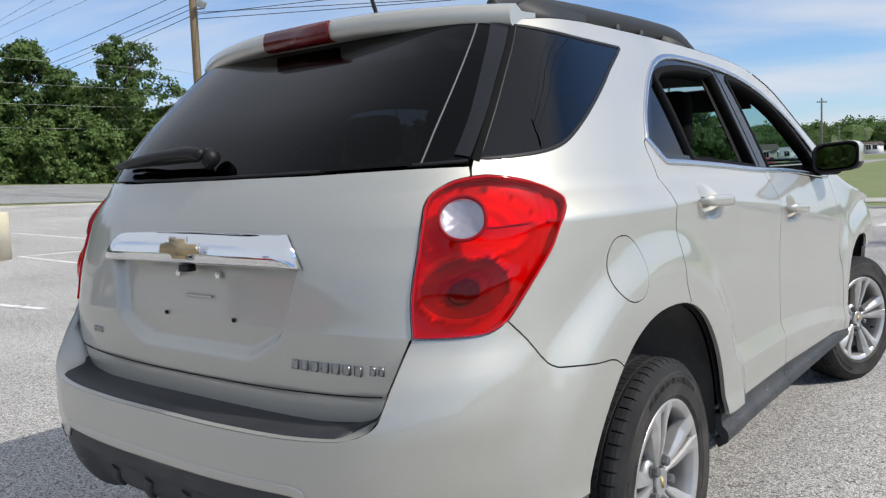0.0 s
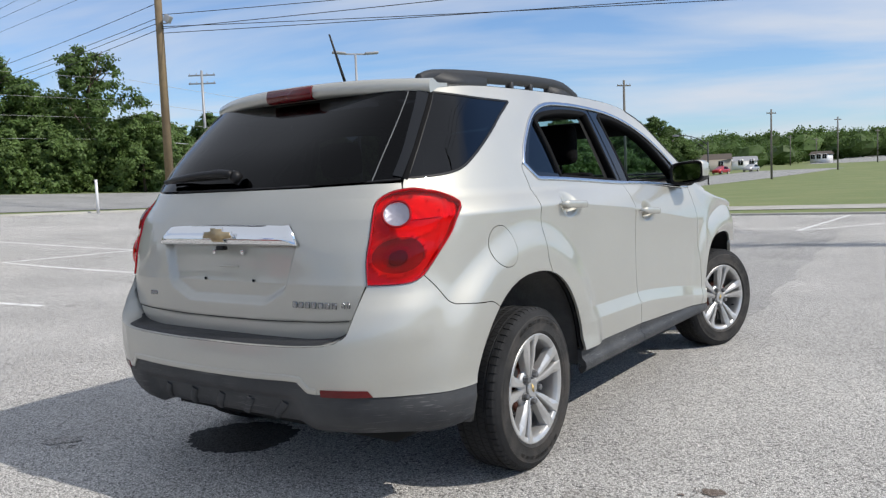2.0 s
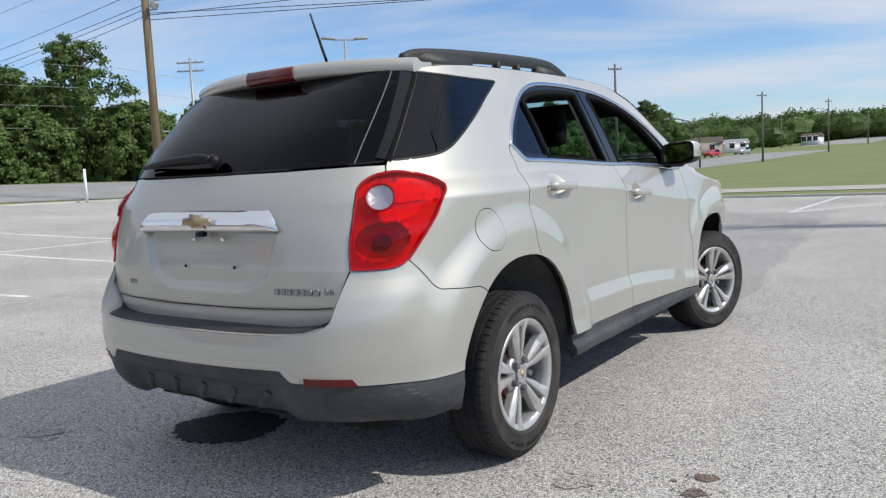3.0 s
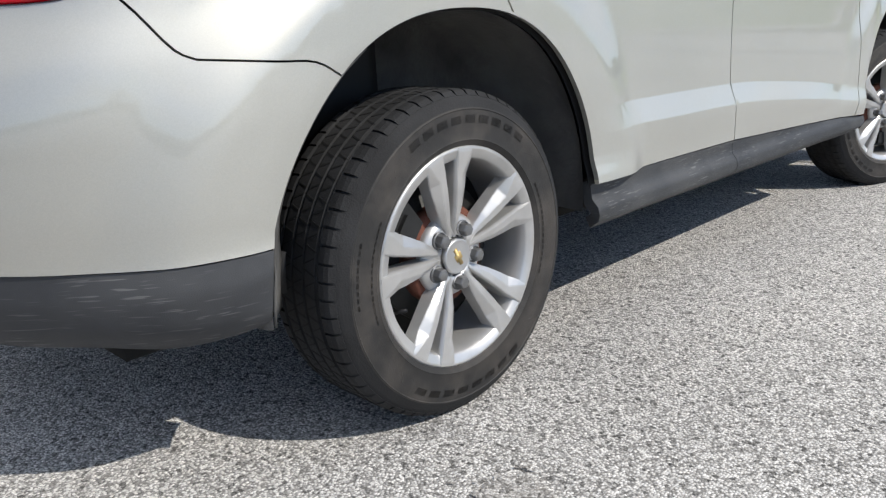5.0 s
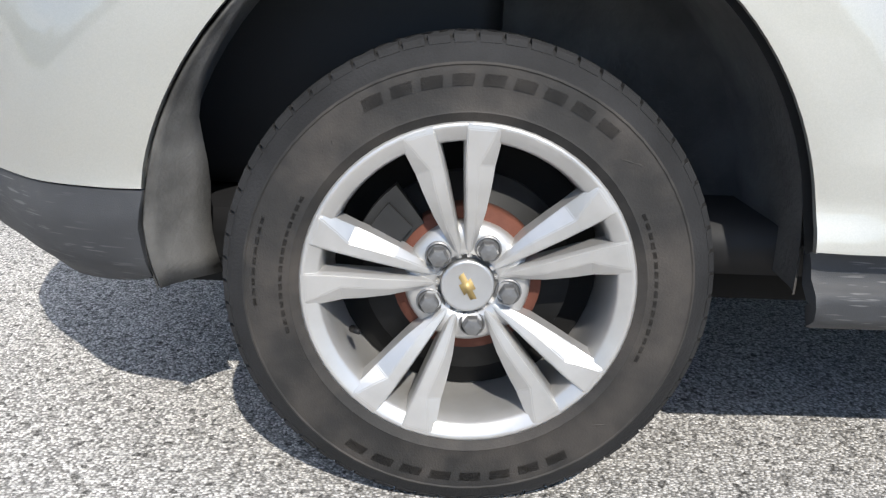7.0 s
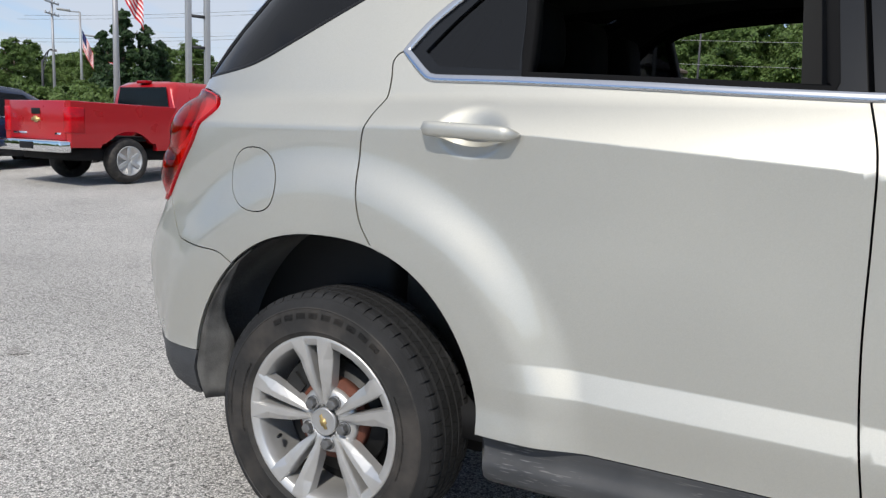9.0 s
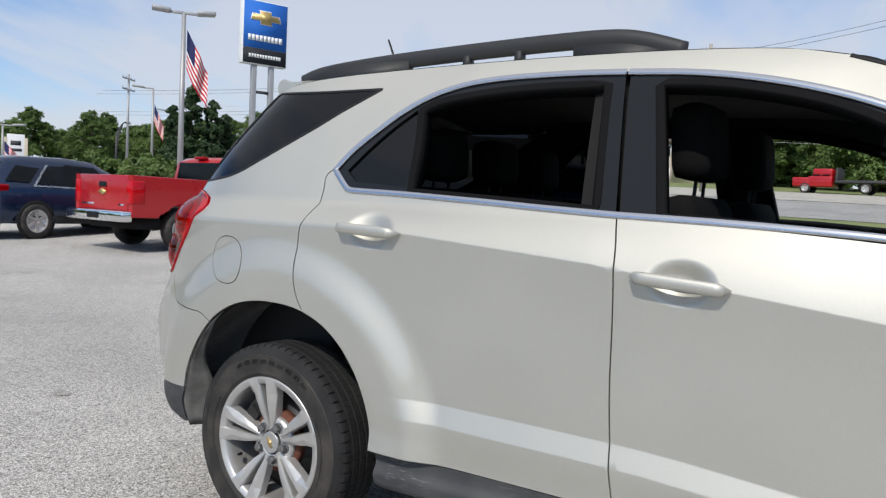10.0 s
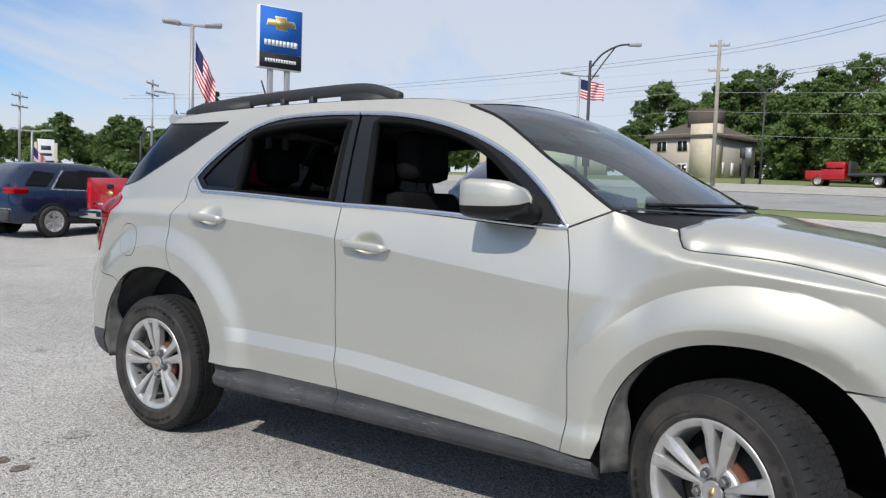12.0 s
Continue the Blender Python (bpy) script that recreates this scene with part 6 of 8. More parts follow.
    for r0, r1, x0, x1, a0, a1 in ((0.105, 0.172, 0.024, 0.052, 128, 168), (0.112, 0.16, 0.052, 0.062, 136, 160)):
        ra = []
        for j in range(8):
            a = radians(a0 + (a1 - a0) * j / 7)
            ra.append([bm.verts.new((x, r * math.cos(a), r * math.sin(a))) for r, x in ((r0, x0), (r1, x0), (r1, x1), (r0, x1))])
        for p, q in zip(ra, ra[1:]):
            for j in range(4):
                bm.faces.new((p[j], p[(j + 1) % 4], q[(j + 1) % 4], q[j]))
        bm.faces.new(ra[0])
        bm.faces.new(ra[-1])
    bmesh.ops.recalc_face_normals(bm, faces=bm.faces[:])
    part("caliper", bm, STEEL, disc, smooth=False)
    bm = bmesh.new()
    add_lathe(bm, [(0.202, -0.02), (0.202, -0.03), (0.03, -0.03)], axle, 40)
    part("backing_plate", bm, GAP, root)
    return tagged(root, name_label)


wheel_r = wheel("silver alloy wheel with a worn tyre")
wheel_r.parent = car


def hang_wheel(x, y, turn, spin):
    w = copy_thing(wheel_r, pose(x, y, 0.348, 0, 0, turn) @ Matrix.Rotation(radians(spin), 4, "X"))
    return w


WX = 0.793
wheel_r.matrix_basis = pose(WX, 0, 0.348)
hang_wheel(WX + 0.01, 2.878, -21, 130)
hang_wheel(2 * XC - WX, 0, 180, 40)
hang_wheel(2 * XC - WX - 0.01, 2.878, 159, 75)


# ---- the land ----
def land(x, y):
    """Height of the ground: level under the car, rising gently to the road and beyond it."""
    d = -0.966 * x - 0.26 * y
    far = max(0.0, min(y, 280.0) - 75.0)
    hill = 0.014 * far + 0.00006 * far * far
    if d < 4:
        return hill
    if d < 12:
        return hill + 0.06 * (d - 4) ** 2 / 16
    if d < 80:
        return hill + 0.06 * (d - 8)
    return hill + 4.32 + 0.06 * 40 * (1 - math.exp(-(d - 80) / 40))


def draped(name, label, category, xs, ys, lift, mat, kind="structure", shape=None):
    """A sheet that lies on the land over a grid of places. shape(s, t) gives places instead, with s and t from xs and ys."""
    bm = bmesh.new()
    grid = []
    for s in xs:
        row = []
        for t in ys:
            x, y = shape(s, t) if shape else (s, t)
            row.append(bm.verts.new((x, y, land(x, y) + lift)))
        grid.append(row)
    for a, b in zip(grid, grid[1:]):
        for k in range(len(ys) - 1):
            bm.faces.new((a[k], b[k], b[k + 1], a[k + 1]))
    bmesh.ops.recalc_face_normals(bm, faces=bm.faces[:])
    if sum(f.normal.z for f in bm.faces) < 0:
        bmesh.ops.reverse_faces(bm, faces=bm.faces[:])
    ob = part(name, bm, mat, None)
    return tagged(ob, label, category, kind=kind)


def steps(a, b, n):
    return [a + (b - a) * k / n for k in range(n + 1)]


wide_steps = [-1600, -900, -500, -300, -220, -160] + steps(-130, 60, 76) + [90, 150, 300, 700, 1600]
draped("ground", "mown green grass running out to the horizon", "grass", wide_steps, [-1600, -800, -400, -250, -160] + steps(-120, 130, 100) + [160, 220, 300, 450, 800, 1600], -0.05, GRASS)


def road_x(y):
    """The near edge of the road, which bends a little towards the field in the distance."""
    return -31.0 + 3.5 * ease(-5, 14, y) + 4.5 * ease(30, 115, y) + 0.035 * max(0.0, y - 105)


draped("asphalt_lot", "pale worn asphalt parking lot with speckled stones", "parking lot", steps(-25.0, 60, 170), steps(-60, 21.5, 160), 0.0, LOT)
draped("road", "wide grey road beyond the lot", "road", steps(0, 17.0, 12), steps(-160, 420, 180), -0.03, ROADMAT, shape=lambda s, t: (road_x(t) - s, t))
draped("far_pavement", "pale concrete forecourt across the road", "pavement", steps(17.3, 34, 10), steps(-90, 18, 50), -0.02, CONCRETE, shape=lambda s, t: (road_x(t) - s, t))
draped("drive", "pale concrete drive across the grass", "drive", steps(-29, 60, 60), steps(26.2, 29.6, 4), -0.03, CONCRETE)
WORN = ground_mat("darker_worn_asphalt", ((0.168, 0.163, 0.155), (0.375, 0.367, 0.352), (0.62, 0.607, 0.587)), 185, joint=0.7, bump=0.8)
draped("asphalt_patch", "slightly darker strip of worn asphalt", "asphalt", steps(0, 1, 24), steps(3.2, 15.2, 40), 0.004, WORN,
       shape=lambda s, t: (-5.5 + (0.80 - 0.075 * (t - 4.1) + 0.05 * math.sin(3 * t) + 5.5) * s, t))
# kerb along the lot's edges
for label, shape in (("west", lambda s, t: (-25.0 - s, t)), ("north", lambda s, t: (t, 21.5 + s))):
    bm = bmesh.new()
    span = steps(-60, 21.65, 80) if label == "west" else steps(-25.15, 60, 80)
    rows = []
    for t in span:
        row = []
        for s, h in ((-0.004, -0.02), (0.0, 0.05), (0.02, 0.065), (0.14, 0.065), (0.15, -0.06)):
            x, y = shape(s, t)
            row.append(bm.verts.new((x, y, land(x, y) + h)))
        rows.append(row)
    for a, b in zip(rows, rows[1:]):
        for k in range(4):
            bm.faces.new((a[k], a[k + 1], b[k + 1], b[k]))
    bmesh.ops.recalc_face_normals(bm, faces=bm.faces[:])
    tagged(part("kerb", bm, CONCRETE, None), "low pale concrete kerb at the lot's edge", "kerb", kind="structure")


def stripe(points, wide):
    bm = bmesh.new()
    line = [Vector((x, y, 0)) for x, y in points]
    a, b = line
    n = max(2, int((b - a).length / 0.5))
    side_ = (b - a).normalized().cross(Vector((0, 0, 1))) * wide / 2
    rows = []
    for k in range(n + 1):
        p = a.lerp(b, k / n)
        rows.append([bm.verts.new((q.x, q.y, land(q.x, q.y) + 0.005)) for q in (p - side_, p + side_)])
    for p, q in zip(rows, rows[1:]):
        bm.faces.new((p[0], p[1], q[1], q[0]))
    bmesh.ops.recalc_face_normals(bm, faces=bm.faces[:])
    if bm.faces[:][0].normal.z < 0:
        bmesh.ops.reverse_faces(bm, faces=bm.faces[:])
    return tagged(part("parking_line", bm, LINE, None), "worn white painted parking line", "road marking", "parking lines", "structure")


for pts in (((-12.2, 4.2), (-12.5, 9.5)), ((-12.2, 4.2), (-7.5, 4.75)), ((-17.0, 5.9), (-11.0, 7.4)), ((-12.0, 1.0), (-6.65, 1.9)), ((-0.85, 14.9), (-0.69, 21.2)), ((-0.85, 14.9), (2.9, 21.3)),
            ((-12.0, -12.0), (-7.0, -11.0))):
    stripe(pts, 0.11)


def spot(x, y, rx, ry, turn, mat, label, ragged=1.0, specks=0, lift=0.004):
    """A thin stain on the asphalt with a ragged edge and specks round it."""
    bm = bmesh.new()
    rng = random.Random(int(1000 * (x + 7 * y)))
    ph = [rng.uniform(0, 6.28) for _ in range(4)]

    def blot(cx, cy, a_, b_, n, rough_):
        ring = []
        for k in range(n):
            a = 2 * math.pi * k / n
            r = 1 + ragged * (0.10 * math.sin(3 * a + ph[0]) + 0.07 * math.sin(5 * a + ph[1]) + 0.05 * math.sin(11 * a + ph[2])) + rng.uniform(-rough_, rough_)
            v = Matrix.Rotation(radians(turn), 2) @ Vector((a_ * r * math.cos(a), b_ * r * math.sin(a)))
            ring.append(bm.verts.new((cx + v.x, cy + v.y, land(x, y) + lift)))
        bm.faces.new(ring)

    blot(x, y, rx, ry, 90, 0.07)
    for _ in range(specks):
        a, r = rng.uniform(0, 6.28), rng.uniform(1.05, 1.75)
        d = rng.uniform(0.04, 0.13) * rx
        blot(x + r * rx * math.cos(a), y + r * ry * math.sin(a), d, d * rng.uniform(0.5, 1.0), 9, 0.2)
    return tagged(part("oil_stain", bm, mat, None), label, "stain", "stains", "structure")


WET = ground_mat("wet_asphalt", ((0.022, 0.022, 0.023), (0.045, 0.045, 0.046), (0.085, 0.085, 0.086)), 170)
FAINT = ground_mat("stained_asphalt", ((0.15, 0.142, 0.13), (0.34, 0.325, 0.305), (0.57, 0.55, 0.525)), 185)
BROWN = ground_mat("rusty_stain", ((0.075, 0.055, 0.045), (0.145, 0.115, 0.098), (0.27, 0.23, 0.205)), 170)
spot(-1.43, -0.82, 0.10, 0.06, 40, FAINT, "brown oil stain on the asphalt", specks=22)
spot(1.62, 0.07, 0.046, 0.036, 20, BROWN, "brown oil stain on the asphalt", specks=16)
spot(1.62, -0.09, 0.046, 0.036, 60, BROWN, "brown oil stain on the asphalt", specks=16)
spot(1.52, -0.01, 0.014, 0.010, 10, BROWN, "small brown oil spot on the asphalt", specks=5)
spot(1.19, -0.2, 0.075, 0.060, 30, FAINT, "faint brown stain on the asphalt", specks=14)
spot(0.19, -2.35, 0.07, 0.05, 80, FAINT, "faint brown stain on the asphalt", specks=16)
spot(-0.62, -0.33, 0.275, 0.245, 20, WET, "dark wet patch under the rear bumper", 0.35)


# ---- trees ----
def tree(seed, high, wide, leaf, mat, clumps=150, per=26, low=0.16, pointed=0.0, gap=0.0):
    """A tree: tapered trunk with limbs, and a crown of many small leaves set in clumps."""
    rng = random.Random(seed)
    root = thing("tree", "tall leafy green tree", "tree", group="trees")
    bm = bmesh.new()
    th = high * 0.62
    add_rod(bm, (0, 0, -0.3), (0.1, 0.05, th), high * 0.022, high * 0.008, 8)
    tips = []
    for k in range(14):
        z = high * (low + 0.1 + 0.5 * rng.random())
        a = rng.uniform(0, 6.28)
        r = wide * rng.uniform(0.25, 0.55)
        tip = Vector((r * math.cos(a), r * math.sin(a), z + high * rng.uniform(0.08, 0.3)))
        add_rod(bm, (0, 0, z), tip, high * 0.007, high * 0.002, 5)
        tips.append(tip)
    part("trunk", bm, BARK, root)
    verts, faces = [], []
    boughs = []
    count = 24
    for k in range(count):
        t = (k + rng.random()) / count
        z = high * (low + (0.90 - low) * t)
        prof = math.sin(math.pi * min(1, (0.16 + 0.84 * t) ** 0.9)) ** 0.6 if not pointed else (1.05 - t)
        a = 2.4 * k + rng.uniform(-0.6, 0.6)
        rr = wide * max(0.05, prof) * rng.uniform(0.30, 0.92)
        big_ = wide * rng.uniform(0.24, 0.44) * (1 if not pointed else 0.45 + 0.6 * (1 - t))
        boughs.append((Vector((rr * math.cos(a), rr * math.sin(a), z)), big_, t))
    for k in range(clumps):
        b, big_, t = boughs[k % count]
        if gap and t > 0.5 and rng.random() < gap:
            continue
        d = Vector((rng.gauss(0, 1), rng.gauss(0, 1), rng.gauss(0.25, 0.9))).normalized()
        c = b + Vector((d.x, d.y, d.z * 0.8)) * big_ * rng.uniform(0.55, 1.05)
        c.z = max(c.z, high * low * 0.6 + 0.05)
        size = big_ * rng.uniform(0.16, 0.34)
        for j in range(per):
            p = c + Vector((rng.gauss(0, 1), rng.gauss(0, 1), rng.gauss(0, 0.7))) * size * 0.6
            n = (p - b).normalized() * 0.9 + Vector((rng.gauss(0, 0.5), rng.gauss(0, 0.5), rng.gauss(0.25, 0.5)))
            n = n.normalized()
            t1 = n.orthogonal().normalized()
            t1 = Matrix.Rotation(rng.uniform(0, 6.28), 3, n) @ t1
            t2 = n.cross(t1)
            s = leaf * rng.uniform(0.7, 1.5)
            e = len(verts)
            verts += [p - t1 * s, p + t2 * s * 0.6 - t1 * 0.1 * s, p + t1 * s + n * 0.12 * s, p - t2 * s * 0.6 - t1 * 0.1 * s]
            faces.append((e, e + 1, e + 2, e + 3))
    me = bpy.data.meshes.new("crown")
    me.from_pydata([tuple(v) for v in verts], [], faces)
    me.materials.append(mat)
    crown = new("crown", me)
    crown.parent = root
    return root


kinds = [tree(1, 11.5, 4.2, 0.15, LEAF, 560, 44), tree(2, 9.0, 4.0, 0.14, LEAF_PALE, 560, 42), tree(3, 14.0, 5.0, 0.15, LEAF, 560, 40, gap=0.45),
         tree(4, 7.0, 3.8, 0.17, LEAF_PALE, 600, 40, low=0.02), tree(5, 12.0, 3.4, 0.17, LEAF_DARK, 520, 40, low=0.05, pointed=1.0), tree(6, 2.4, 1.9, 0.075, LEAF_PALE, 160, 60, low=0.0)]
used = [False] * len(kinds)


def plant(kind, x, y, scale=1.0, turn=0.0, sink=0.0):
    m = Matrix.Translation((x, y, land(x, y) - sink)) @ Matrix.Rotation(turn, 4, "Z")
    if not used[kind]:
        used[kind] = True
        ob = kinds[kind]
        ob.matrix_basis = m @ Matrix.Scale(scale, 4)
    else:
        ob = copy_thing(kinds[kind], m)
        ob.scale = (scale, scale, scale)
    return ob


def polar(cx, cy, bearing, dist):
    a = radians(bearing)
    return cx + dist * math.sin(a), cy + dist * math.cos(a)


rng = random.Random(11)
# wood across the road
for k in range(46):
    y = -8 + 2.7 * k
    x = road_x(y) - 19.5 - rng.uniform(0, 2)
    if y > 4:
        plant(3, x, y, rng.uniform(0.52, 0.78), rng.uniform(0, 6), 0.3)
for k in range(28):
    y = 8 + 4.4 * k + rng.uniform(-1.5, 1.5)
    x = road_x(y) - 25 - rng.uniform(0, 5)
    plant(rng.choice((0, 1, 0)), x, y, rng.uniform(0.45, 0.60) if k > 4 else rng.uniform(0.55, 0.68), rng.uniform(0, 6))
x, y = polar(2.5, -3.0, -58.5, 60)
plant(2, x, y, 0.74, 1.0)
x, y = polar(2.5, -3.0, -64.0, 58)
plant(0, x, y, 0.80, 2.0)
x, y = polar(2.5, -3.0, -55.2, 59)
plant(1, x, y, 0.62, 4.0)
x, y = polar(2.5, -3.0, -61.3, 62)
plant(1, x, y, 0.78, 0.6)
# far woods behind the field and along the road: one mass of crowns
def far_woods(places, seed):
    rg = np.random.default_rng(seed)
    verts, faces = [], []
    count = 0
    for x, y, high, wide in places:
        n_cl, per = 70, 15
        t = rg.random(n_cl) ** 0.85
        a = rg.uniform(0, 6.28, n_cl)
        prof = np.sin(np.pi * np.minimum(1, (0.14 + 0.86 * t) ** 0.9)) ** 0.6
        rr = wide * np.maximum(0.15, prof) * (0.4 + 0.6 * np.sqrt(rg.random(n_cl)))
        c = np.stack([x + rr * np.cos(a), y + rr * np.sin(a), land(x, y) + high * (0.04 + 0.93 * t)], axis=1)
        p = np.repeat(c, per, axis=0) + rg.normal(0, 1, (n_cl * per, 3)) * np.repeat(wide * rg.uniform(0.07, 0.15, n_cl), per)[:, None]
        t1 = rg.normal(0, 1, (n_cl * per, 3))
        t1 /= np.linalg.norm(t1, axis=1)[:, None]
        t2 = np.cross(t1, rg.normal(0, 1, (n_cl * per, 3)))
        t2 /= np.linalg.norm(t2, axis=1)[:, None]
        s_ = (high * 0.042 * rg.uniform(0.6, 1.3, n_cl * per))[:, None]
        q = np.stack([p - t1 * s_, p + t2 * s_ * 0.6, p + t1 * s_, p - t2 * s_ * 0.6], axis=1).reshape(-1, 3)
        verts.append(q)
        faces.append(np.arange(count, count + len(q)).reshape(-1, 4))
        count += len(q)
        # a dense heart inside each crown, so that no sky shows through the wood
        az, el = np.meshgrid(np.arange(9) * 2 * np.pi / 9, np.linspace(-1.5, 1.5, 6))
        lump = 1 + 0.16 * rg.normal(0, 1, az.shape)
        heart = np.stack([x + 0.82 * wide * lump * np.cos(az) * np.cos(el), y + 0.82 * wide * lump * np.sin(az) * np.cos(el), land(x, y) + high * (0.44 + 0.42 * lump * np.sin(el))], axis=2).reshape(-1, 3)
        verts.append(heart)
        faces.append(np.array([[count + r * 9 + k, count + r * 9 + (k + 1) % 9, count + (r + 1) * 9 + (k + 1) % 9, count + (r + 1) * 9 + k] for r in range(5) for k in range(9)]))
        count += len(heart)
    me = bpy.data.meshes.new("far_woods")
    me.from_pydata(np.concatenate(verts).tolist(), [], np.concatenate(faces).tolist())
    me.materials.append(LEAF)
    return tagged(new("far_woods", me), "distant green woods along the horizon", "woods", kind="stuff")


spots = []
for k in range(150):
    x, y = polar(2.5, -3.0, -36 + 62 * k / 149, rng.uniform(195, 265))
    b = -36 + 62 * k / 149
    if abs(x - road_x(y) + 8) >= 15:
        spots.append((x, y, rng.uniform(6.5, 8.5) if b < -14 else rng.uniform(4.5, 6.2), rng.uniform(4.0, 5.4)))
for k in range(120):
    x, y = polar(2.5, -3.0, -24 + 26 * k / 119, rng.uniform(275, 330))
    spots.append((x, y, rng.uniform(7.0, 10.0), rng.uniform(5.0, 7.0)))
for k in range(60):
    x, y = polar(2.5, 0, 40 + 155 * k / 59, rng.uniform(95, 135))
    spots.append((x, y, rng.uniform(6, 10), rng.uniform(3.5, 4.8)))
far_woods(spots, 5)
for k in range(26):
    x, y = polar(2.5, -3.0, -27 + 9 * k / 25, rng.uniform(135, 165))
    plant(rng.choice((0, 1, 3)), x, y, rng.uniform(0.8, 1.0), rng.uniform(0, 6))
# trees behind the building and along the far side of the road
for k in range(30):
    b = -124 + 36 * k / 29
    d = rng.uniform(108, 135)
    x, y = polar(3.4, 3.5, b, d)
    plant(rng.choice((0, 2, 0, 1)), x, y, rng.uniform(0.95, 1.25) * (1.0 if b > -107.5 else 0.5), rng.uniform(0, 6))
for k in range(26):
    b = -101 + 26 * k / 25
    d = rng.uniform(80, 100)
    x, y = polar(3.4, 3.5, b, d)
    plant(rng.choice((3, 0, 3, 1)), x, y, rng.uniform(0.80, 1.05), rng.uniform(0, 6), 0.3)
x, y = polar(3.4, 3.5, -109.2, 118)
plant(0, x, y, 1.22, 2.6)
# trees beyond the parked cars
for k in range(56):
    b = -172 + 48 * k / 55
    d = rng.uniform(96, 128)
    x, y = polar(3.4, 3.5, b, d)
    plant(rng.choice((0, 1, 0, 3)), x, y, rng.uniform(0.42, 0.64), rng.uniform(0, 6))
for b, d, big_ in ((-140.2, 60, 0.58), (-138.8, 61, 0.50), (-141.4, 62, 0.46), (-137.9, 63, 0.42)):
    x, y = polar(2.9, 2.0, b, d)
    plant(4, x, y, big_, b)
for k in range(18):
    b = -156 + 19 * k / 17
    x, y = polar(3.4, 3.5, b, 32 + rng.uniform(-1, 1))
    plant(5, x, y, rng.uniform(0.6, 0.8), rng.uniform(0, 6), 0.15)


# ---- poles, lamps and wires ----
def wood_pole(x, y, high, turn=0.0, arms=(0.4,), r=0.16, mat=None, reach=1.0):
    z = land(x, y)
    root = thing("utility_pole", "weathered wooden utility pole with a crossarm", "utility pole", Matrix.Translation((x, y, z)), "utility poles")
    bm = bmesh.new()
    add_rod(bm, (x, y, z - 0.2), (x, y, z + high), r, r * 0.72, 14)
    part("pole", bm, mat or WOOD_POLE, root)
    for drop in arms:
        bm = bmesh.new()
        add_box(bm, -1.15 * reach, 1.15 * reach, -0.05, 0.05, -0.06, 0.06, 0.01, Matrix.Translation((x, y, z + high - drop)) @ Matrix.Rotation(turn, 4, "Z"))
        arm = part("crossarm", bm, mat or WOOD_POLE, root)
        for q in (-1.05, -0.45, 0.45, 1.05):
            bm = bmesh.new()
            v = Matrix.Rotation(turn, 3, "Z") @ Vector((q * reach, 0, 0))
            add_lathe(bm, [(0.03, 0.05), (0.05, 0.09), (0.03, 0.12), (0.045, 0.16), (0.02, 0.19)], Matrix.Translation((x + v.x, y + v.y, z + high - drop)), 8)
            part("insulator", bm, GREY_POLE, arm)
    return root


def cable(a, b, sag, r=0.012, mat=None):
    a, b = Vector(a), Vector(b)
    pts = []
    for k in range(15):
        s = k / 14
        p = a.lerp(b, s)
        p.z -= sag * 4 * s * (1 - s)
        pts.append(p)
    ob = tube("overhead_cable", pts, r, mat or WIRE, None, segments=5)
    return tagged(ob, "overhead cable coloured pale as in sunlight" if mat else "dark overhead power cable", "cable", "overhead cables")


P1 = (-24.2, 16.7)
z1 = land(*P1)
near_pole = wood_pole(*P1, 11.5, 0.4, (0.3, 1.2), 0.175)
bm = bmesh.new()
add_box(bm, -0.16, 0.16, -0.10, 0.14, -0.14, 0.14, 0.03, Matrix.Translation((P1[0] + 0.42, P1[1] + 0.1, 8.1)) @ pose(0, 0, 0, 30, 0, 120))
add_rod(bm, (P1[0], P1[1], 7.95), (P1[0] + 0.4, P1[1] + 0.1, 7.95), 0.03)
part("floodlight", bm, GREY_POLE, near_pole, "grey floodlight on a bracket")
for k, (dz, ex, ey, ez) in enumerate(((0.2, 26, 46, 12.0), (0.7, 26, 45, 11.6), (1.6, 26, 44, 11.0), (2.6, 28, 43, 9.5))):
    cable((P1[0], P1[1] + 0.4 * (k % 2), z1 + 11.4 - dz), (ex, ey, ez), 0.9)


def far_point(bearing, rise, dist):
    x, y = polar(2.5, -3.0, bearing, dist)
    return x, y, 1.2 + dist * math.tan(radians(rise))


for b0, e0, b1, e1 in ((-65.06, 10.7, -61.58, 12.84), (-65.10, 10.3, -60.2, 12.9), (-65.16, 9.58, -58.03, 13.03)):
    pa, pb = Vector(far_point(b0, e0, 60)), Vector(far_point(b1, e1, 48))
    cable(pa - (pb - pa) * 2.0, pb + (pb - pa) * 1.6, 0.0, 0.010)
for za, end in ((7.77, (17.0, 23.7, 6.4)), (7.85, (17.8, 30.2, 5.7)), (8.3, (10.6, 27.8, 7.7)), (7.6, (17.2, 28.0, 5.9))):
    cable((P1[0], P1[1], za), end, 0.15, 0.014)
cable(far_point(-84, 9.0, 66), (P1[0], P1[1], z1 + 9.9), 0.7, 0.02)
for dz, e in ((3.3, 6.5), (3.86, 6.0), (4.05, 5.7), (4.3, 5.2)):
    cable(far_point(-68.5, e, 85), (P1[0], P1[1], z1 + 11.4 - dz), 0.3, 0.013)
wood_pole(*polar(2.5, -3.0, -51.1, 72), 10.0, 0.6, (0.4, 1.1), 0.14, GREY_POLE)
